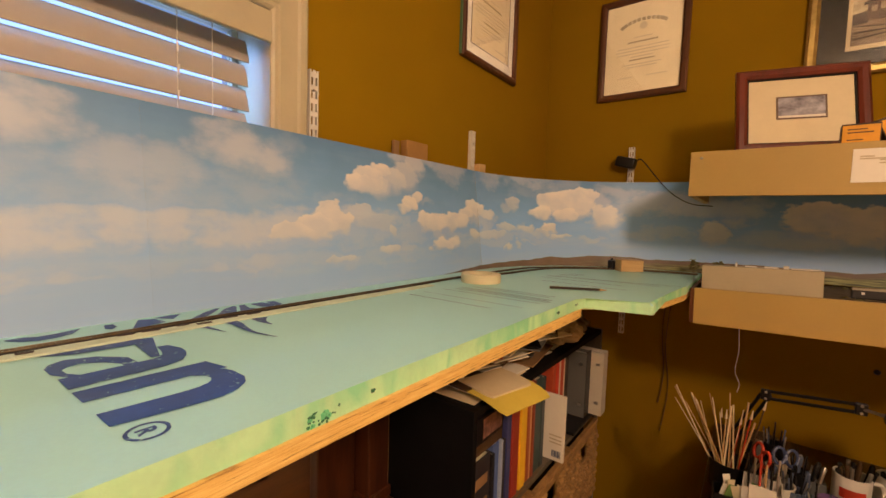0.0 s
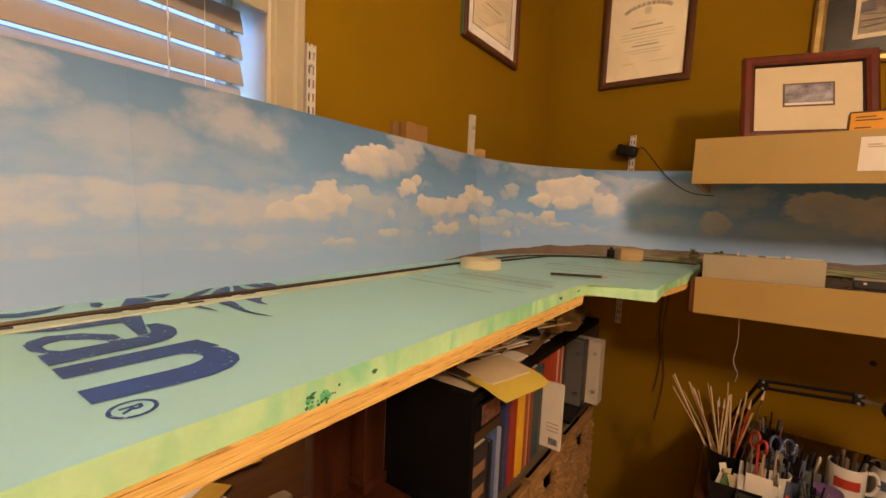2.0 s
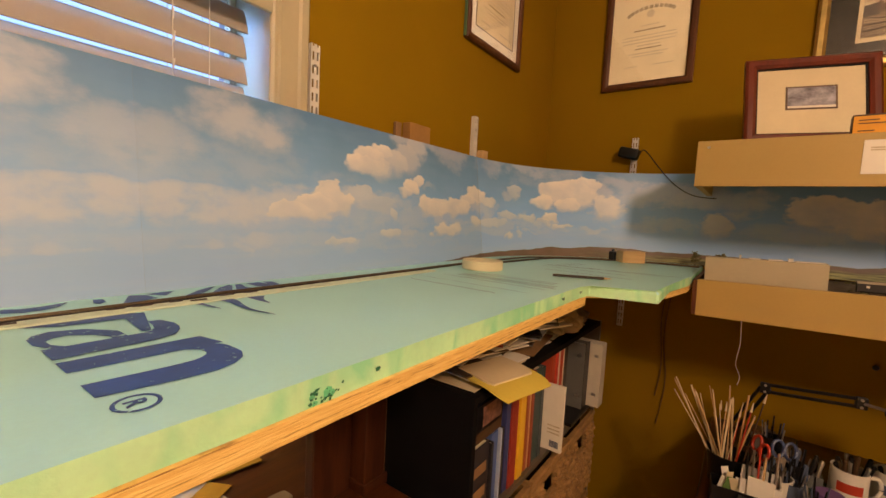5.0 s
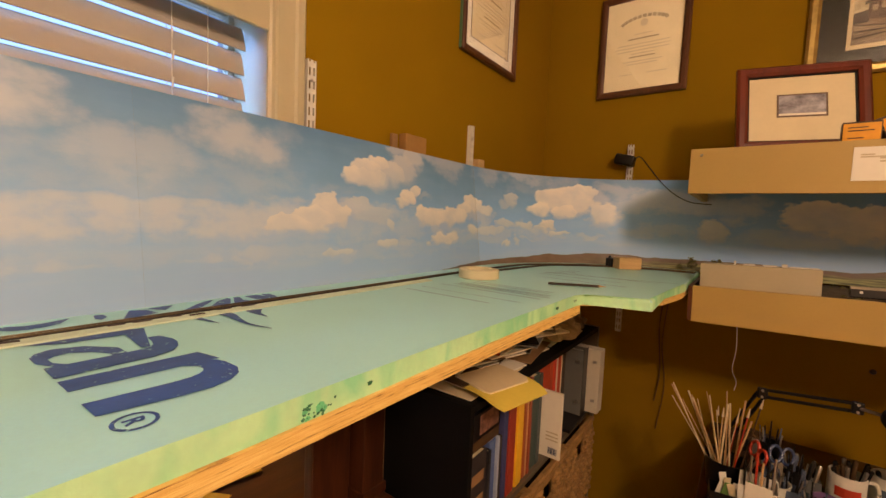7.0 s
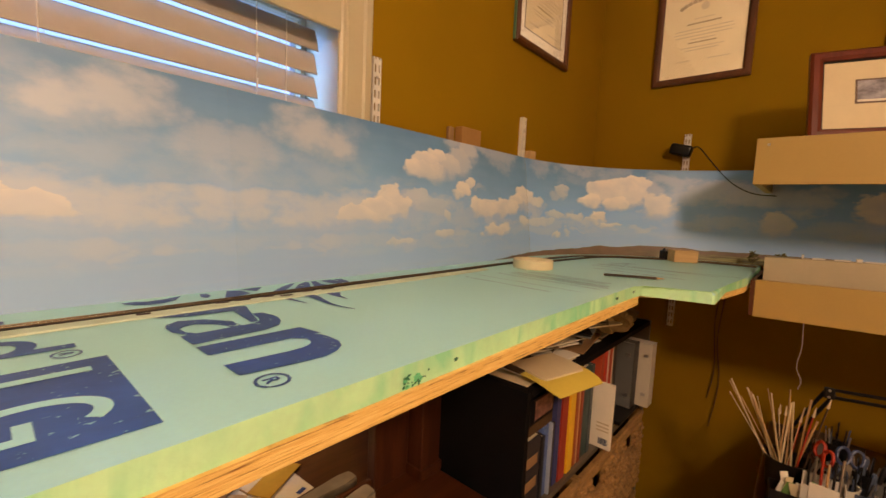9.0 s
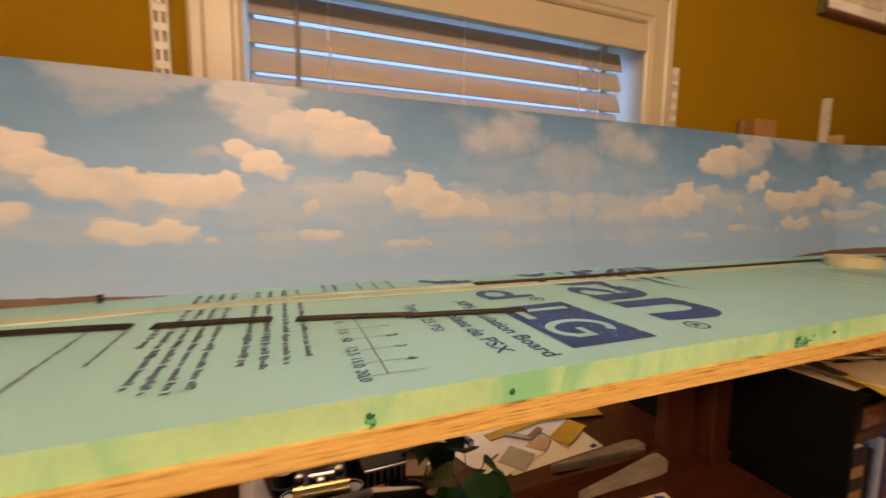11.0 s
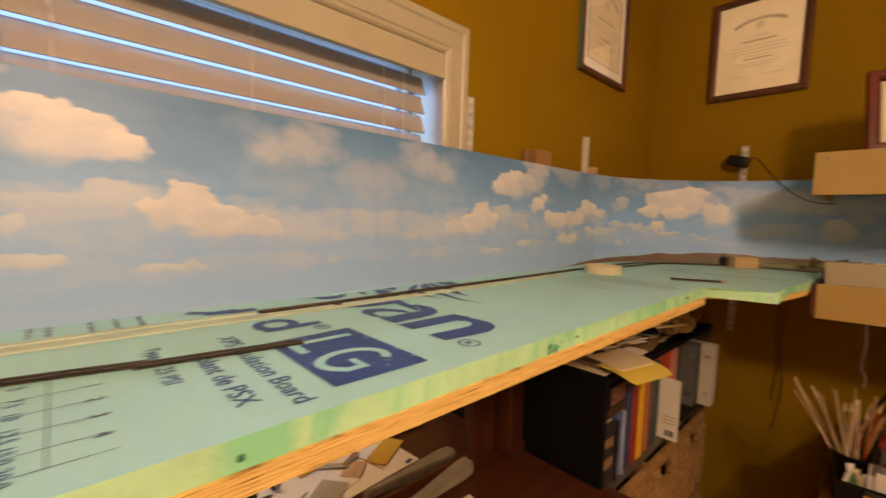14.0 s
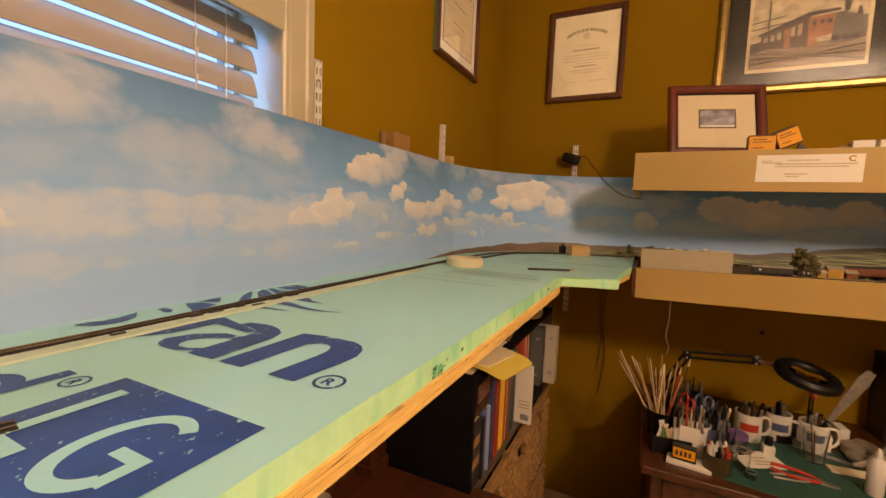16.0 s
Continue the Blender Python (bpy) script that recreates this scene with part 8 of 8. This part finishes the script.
# magnifier lamp on a jointed arm
mag = thing("magnifier_lamp", pose(0, 0, 0), "black jointed magnifier lamp on the desk", "magnifier lamp")
P0, P1, P2, P3 = Vector((1.960, -0.300, WS)), Vector((1.905, -0.400, 1.010)), Vector((1.865, -0.622, 1.042)), Vector((1.770, -0.748, 1.040))
bm = bmesh.new()
lathe(bm, [(0, 0), (0.050, 0), (0.050, 0.012), (0.018, 0.022), (0.014, 0.050), (0, 0.050)], 24, Matrix.Translation(P0))
part("base", bm, black_plastic, mag, smooth=True)
for off in (-0.012, 0.012):
    bm = bmesh.new()
    rod(bm, P0 + Vector((0, off, 0.04)), P1 + Vector((0, off, 0)), 0.0055, seg=10)
    part("lower_arm", bm, black_plastic, mag)
    bm = bmesh.new()
    rod(bm, P1 + Vector((0, 0, off)), P2 + Vector((0, 0, off)), 0.0055, seg=10)
    part("upper_arm", bm, black_plastic, mag)
for p in (P1, P2):
    bm = bmesh.new()
    box(bm, -0.008, 0.008, -0.014, 0.014, -0.018, 0.018, bevel=0.004, m=Matrix.Translation(p))
    part("joint", bm, black_plastic, mag)
    for dz in (-0.011, 0.011):
        bm = bmesh.new()
        cyl(bm, 0.004, -0.011, 0.011, seg=12, m=Matrix.Translation(p + Vector((0, 0, dz))) @ pose(0, 0, 0, 0, 90, 0))
        part("bolt", bm, steel, mag, "shiny bolt")
bm = bmesh.new()
rod(bm, P2, P3 + Vector((0.055, 0.068, 0.006)), 0.005, seg=10)
part("neck", bm, steel, mag, "bright steel neck")
head = Matrix.Translation(P3) @ pose(0, 0, 0, 0, -11, 0) @ pose(0, 0, 0, 10, 0, 0)
bm = bmesh.new()
lathe(bm, [(0.056, -0.013), (0.088, -0.016), (0.096, -0.008), (0.096, 0.006), (0.086, 0.016), (0.064, 0.014), (0.056, 0.006), (0.056, -0.013)], 44, head)
ring_of = part("lamp_ring", bm, black_plastic, mag, "black round lamp housing", smooth=True)
bm = bmesh.new()
lathe(bm, [(0.0, -0.004), (0.045, -0.002), (0.0558, 0.002), (0.0558, 0.004), (0.045, 0.008), (0.0, 0.011)], 36, head)
part("magnifying_lens", bm, clear_glass, ring_of, "glass lens", smooth=True)
for y0, y1, h in ((-0.97, -1.09, 0.24), (-0.955, -1.10, 0.15)):
    bm = bmesh.new()
    rod(bm, (1.80, y0 + 0.05, WS + 0.02), (1.80, y1, WS + h), 0.007, 0.009, 10)
    solid("long_file", bm, (steel, brown_card, black_plastic)[int(h * 100) % 3], "long hand file leaning among the mugs", "file", "hand files")
saw = thing("hand_saw", pose(1.905, -0.812, WS + 0.012, 30, 10, 0), "grey-bladed craft saw standing in a mug", "hand saw")
bm = bmesh.new()
prism(bm, [(-0.008, 0.10), (0.008, 0.10), (0.024, 0.30), (0.018, 0.345), (-0.010, 0.345), (-0.016, 0.30)], -0.0012, 0.0012, m=pose(0, 0, 0, 90, 0, 90))
part("blade", bm, mat("dull_blade", (0.20, 0.18, 0.15), 0.55, 0.3, var=0.25, scale=30), saw, "broad grey blade")
bm = bmesh.new()
rod(bm, (0, 0, 0.0), (0, 0, 0.115), 0.007, 0.009, 10)
part("handle", bm, black_plastic, saw)
for x, y, h, col, lab in ((1.895, -0.812, 0.195, red_plastic, "tool with a red ball end in a mug"), (1.912, -0.808, 0.225, yellow_card, "tool with a yellow ball end in a mug")):
    t = thing("ball_tool", pose(x, y, WS + 0.010), lab, "tool")
    bm = bmesh.new()
    rod(bm, (0, 0, 0), (-0.004, 0.004, h - 0.01), 0.003, seg=8)
    part("shaft", bm, black_plastic, t)
    bm = bmesh.new()
    bmesh.ops.create_uvsphere(bm, u_segments=16, v_segments=10, radius=0.011, matrix=Matrix.Translation((-0.004, 0.004, h)))
    part("ball", bm, col, t, smooth=True)
for cx, cy, r in ((1.915, -0.975, 0.055), (1.855, -0.955, 0.040)):
    bm = bmesh.new()
    bmesh.ops.create_icosphere(bm, subdivisions=4, radius=r)
    for v in bm.verts:
        v.co *= 1 + 0.30 * noise.noise(v.co * 30) + 0.16 * noise.noise(v.co * 80)
        v.co.x *= 1.5
        v.co.z = max(v.co.z * 0.6, -0.018)
    solid("plastic_bag", bm, grey_film, "crumpled grey plastic bag on the desk", "plastic bag", at=pose(cx, cy, MS + 0.0182), smooth=True)
tub2 = thing("white_tub", pose(1.722, -0.440, WS), "round white tub of small tools", "tub")
bm = bmesh.new()
lathe(bm, [(0, 0), (0.036, 0), (0.040, 0.076), (0.042, 0.080), (0.038, 0.080), (0.033, 0.006), (0, 0.005)], 28)
part("tub_wall", bm, paper, tub2, smooth=True)
for k in range(9):
    a = 0.7 * k
    bm = bmesh.new()
    rod(bm, (0.02 * math.cos(a), 0.02 * math.sin(a), 0.008), (0.034 * math.cos(a), 0.034 * math.sin(a), 0.10 + 0.014 * (k % 4)), 0.0045, 0.003, 8)
    part("tool", bm, (mat("dusty_blue", (0.09, 0.12, 0.19), 0.4), black_plastic, steel)[k % 3], tub2)
# clear jars, a black tray, grey pliers and tubes between the larger things
for x, y, r, h, lab in ((1.612, -0.560, 0.021, 0.070, "small clear glass jar on the desk"), (1.560, -0.575, 0.015, 0.026, "tiny clear glass pot at the desk's edge"), (1.600, -0.520, 0.014, 0.055, "slim clear vial on the desk")):
    jar = thing("glass_jar", pose(x, y, WS), lab, "jar", "clear jars")
    bm = bmesh.new()
    lathe(bm, [(0, 0), (r, 0), (r, h), (r * 0.92, h), (r * 0.90, 0.004), (0, 0.003)], 22)
    part("jar_wall", bm, clear_glass, jar, smooth=True)
    bm = bmesh.new()
    lathe(bm, [(r * 0.93, h * 0.90), (r * 1.06, h * 0.90), (r * 1.06, h * 1.02), (r * 0.93, h * 1.02), (r * 0.93, h * 0.90)], 22)
    part("rim", bm, steel, jar, "bright metal rim", smooth=True)
tray = open_box("black_tray", pose(1.615, -0.345, WS, 0, 0, -84), 0.062, 0.034, 0.060, black_plastic, "low black tray full of scraps and papers", "tray")
for k in range(9):
    a = 0.7 * k
    bm = bmesh.new()
    box(bm, -0.010, 0.010, -0.0006, 0.0006, 0.0, 0.075 + 0.008 * (k % 4), m=pose(-0.045 + 0.011 * k, 0.006 * math.sin(a), 0.004, 12 * math.sin(a * 2), 14 * math.cos(a), 30 * math.sin(a)))
    part("paper_scrap", bm, (paper, mat("green_scrap", (0.16, 0.30, 0.08), 0.6), cream_paper)[k % 3], tray)
grey_pliers = thing("pliers", pose(1.632, -0.742, MS + 0.006, 0, 0, 104), "long-nosed steel pliers lying on the mat", "pliers")
for sgn in (-1, 1):
    bm = bmesh.new()
    tube(bm, [tuple(p) for p in smooth_curve([(-0.010, sgn * 0.003, 0), (0.02, sgn * 0.012, 0), (0.07, sgn * 0.014, 0), (0.105, sgn * 0.009, 0)], 5)], 0.0042, 8)
    part("grip", bm, steel, grey_pliers)
    bm = bmesh.new()
    prism(bm, [(-0.010, sgn * 0.001), (-0.012, sgn * 0.008), (-0.055, sgn * 0.0015), (-0.056, sgn * 0.0004)], -0.003, 0.003)
    part("jaw", bm, steel, grey_pliers)
for k in range(12):
    x, y = 1.770 + 0.024 * (k % 4) + random.uniform(-0.006, 0.006), -0.405 - 0.0125 * k
    t = thing("screwdriver", pose(x, y, WS, random.uniform(-14, 14), random.uniform(-14, 14), 0), ("dusty blue-handled screwdriver standing in the clutter", "steel needle file standing in the clutter", "black-handled craft knife standing in the clutter")[k % 3], "hand tool", "small hand tools")
    hh = random.uniform(0.055, 0.085)
    bm = bmesh.new()
    rod(bm, (0, 0, 0), (0, 0, hh), 0.0022, seg=7)
    part("shaft", bm, steel, t)
    bm = bmesh.new()
    lathe(bm, [(0.002, hh), (0.0062, hh + 0.004), (0.0055, hh + 0.020), (0.0068, hh + 0.048), (0.004, hh + 0.055), (0, hh + 0.056)], 12)
    part("handle", bm, (mat("dusty_blue", (0.09, 0.12, 0.19), 0.4), steel, black_plastic)[k % 3], t, smooth=True)
for z0, x0, x1, m2 in ((0.030, -0.03, 0.03, pale_ink), (0.012, -0.034, 0.020, pale_ink), (-0.010, -0.03, 0.034, pale_ink), (-0.045, -0.02, 0.03, red_plastic)):
    solid("ink_mark", B(x0, x1, z0 - 0.004, z0 + 0.004, 0, 0.0004), m2, "small printed mark on the card", "printed mark", at=pose(1.702, -0.622, MS + 0.0016, 0, 0, 115))
# low clutter pushed back on the desk
for k in range(16):
    x, y = 1.88 + 0.20 * random.random(), -0.36 - 0.62 * random.random()
    w, d, h = random.uniform(0.015, 0.045), random.uniform(0.015, 0.04), random.uniform(0.02, 0.075)
    solid("parts_box", B(-w, w, -d, d, 0, h, bevel=0.002), (black_plastic, brown_card, paper, steel, slate_cover)[k % 5], "small box of parts among the desk clutter", "parts box", "parts boxes", at=pose(x, y, WS, 0, 0, random.uniform(-30, 30)))

dark_stain = mat("dark_stained_wood", (0.014, 0.008, 0.007), 0.45, var=0.3, scale=9, stretch=(1, 1, 8))
chest = thing("dark_wooden_chest", pose(2.175, -1.300, WS + 0.0004), "dark stained wooden chest on the desk by the wall", "chest")
part("body", B(-0.068, 0.075, -0.205, 0.205, 0, 0.330, bevel=0.003), dark_stain, chest)
for k in range(3):
    front = part("drawer_front", B(-0.0765, -0.0685, -0.195, 0.195, 0.012 + 0.105 * k, 0.108 + 0.105 * k, bevel=0.002), dark_stain, chest)
    bm = bmesh.new()
    rod(bm, (-0.0766, 0, 0.060 + 0.105 * k), (-0.092, 0, 0.060 + 0.105 * k), 0.005, 0.009, 14)
    part("knob", bm, black_plastic, front, "small black knob")
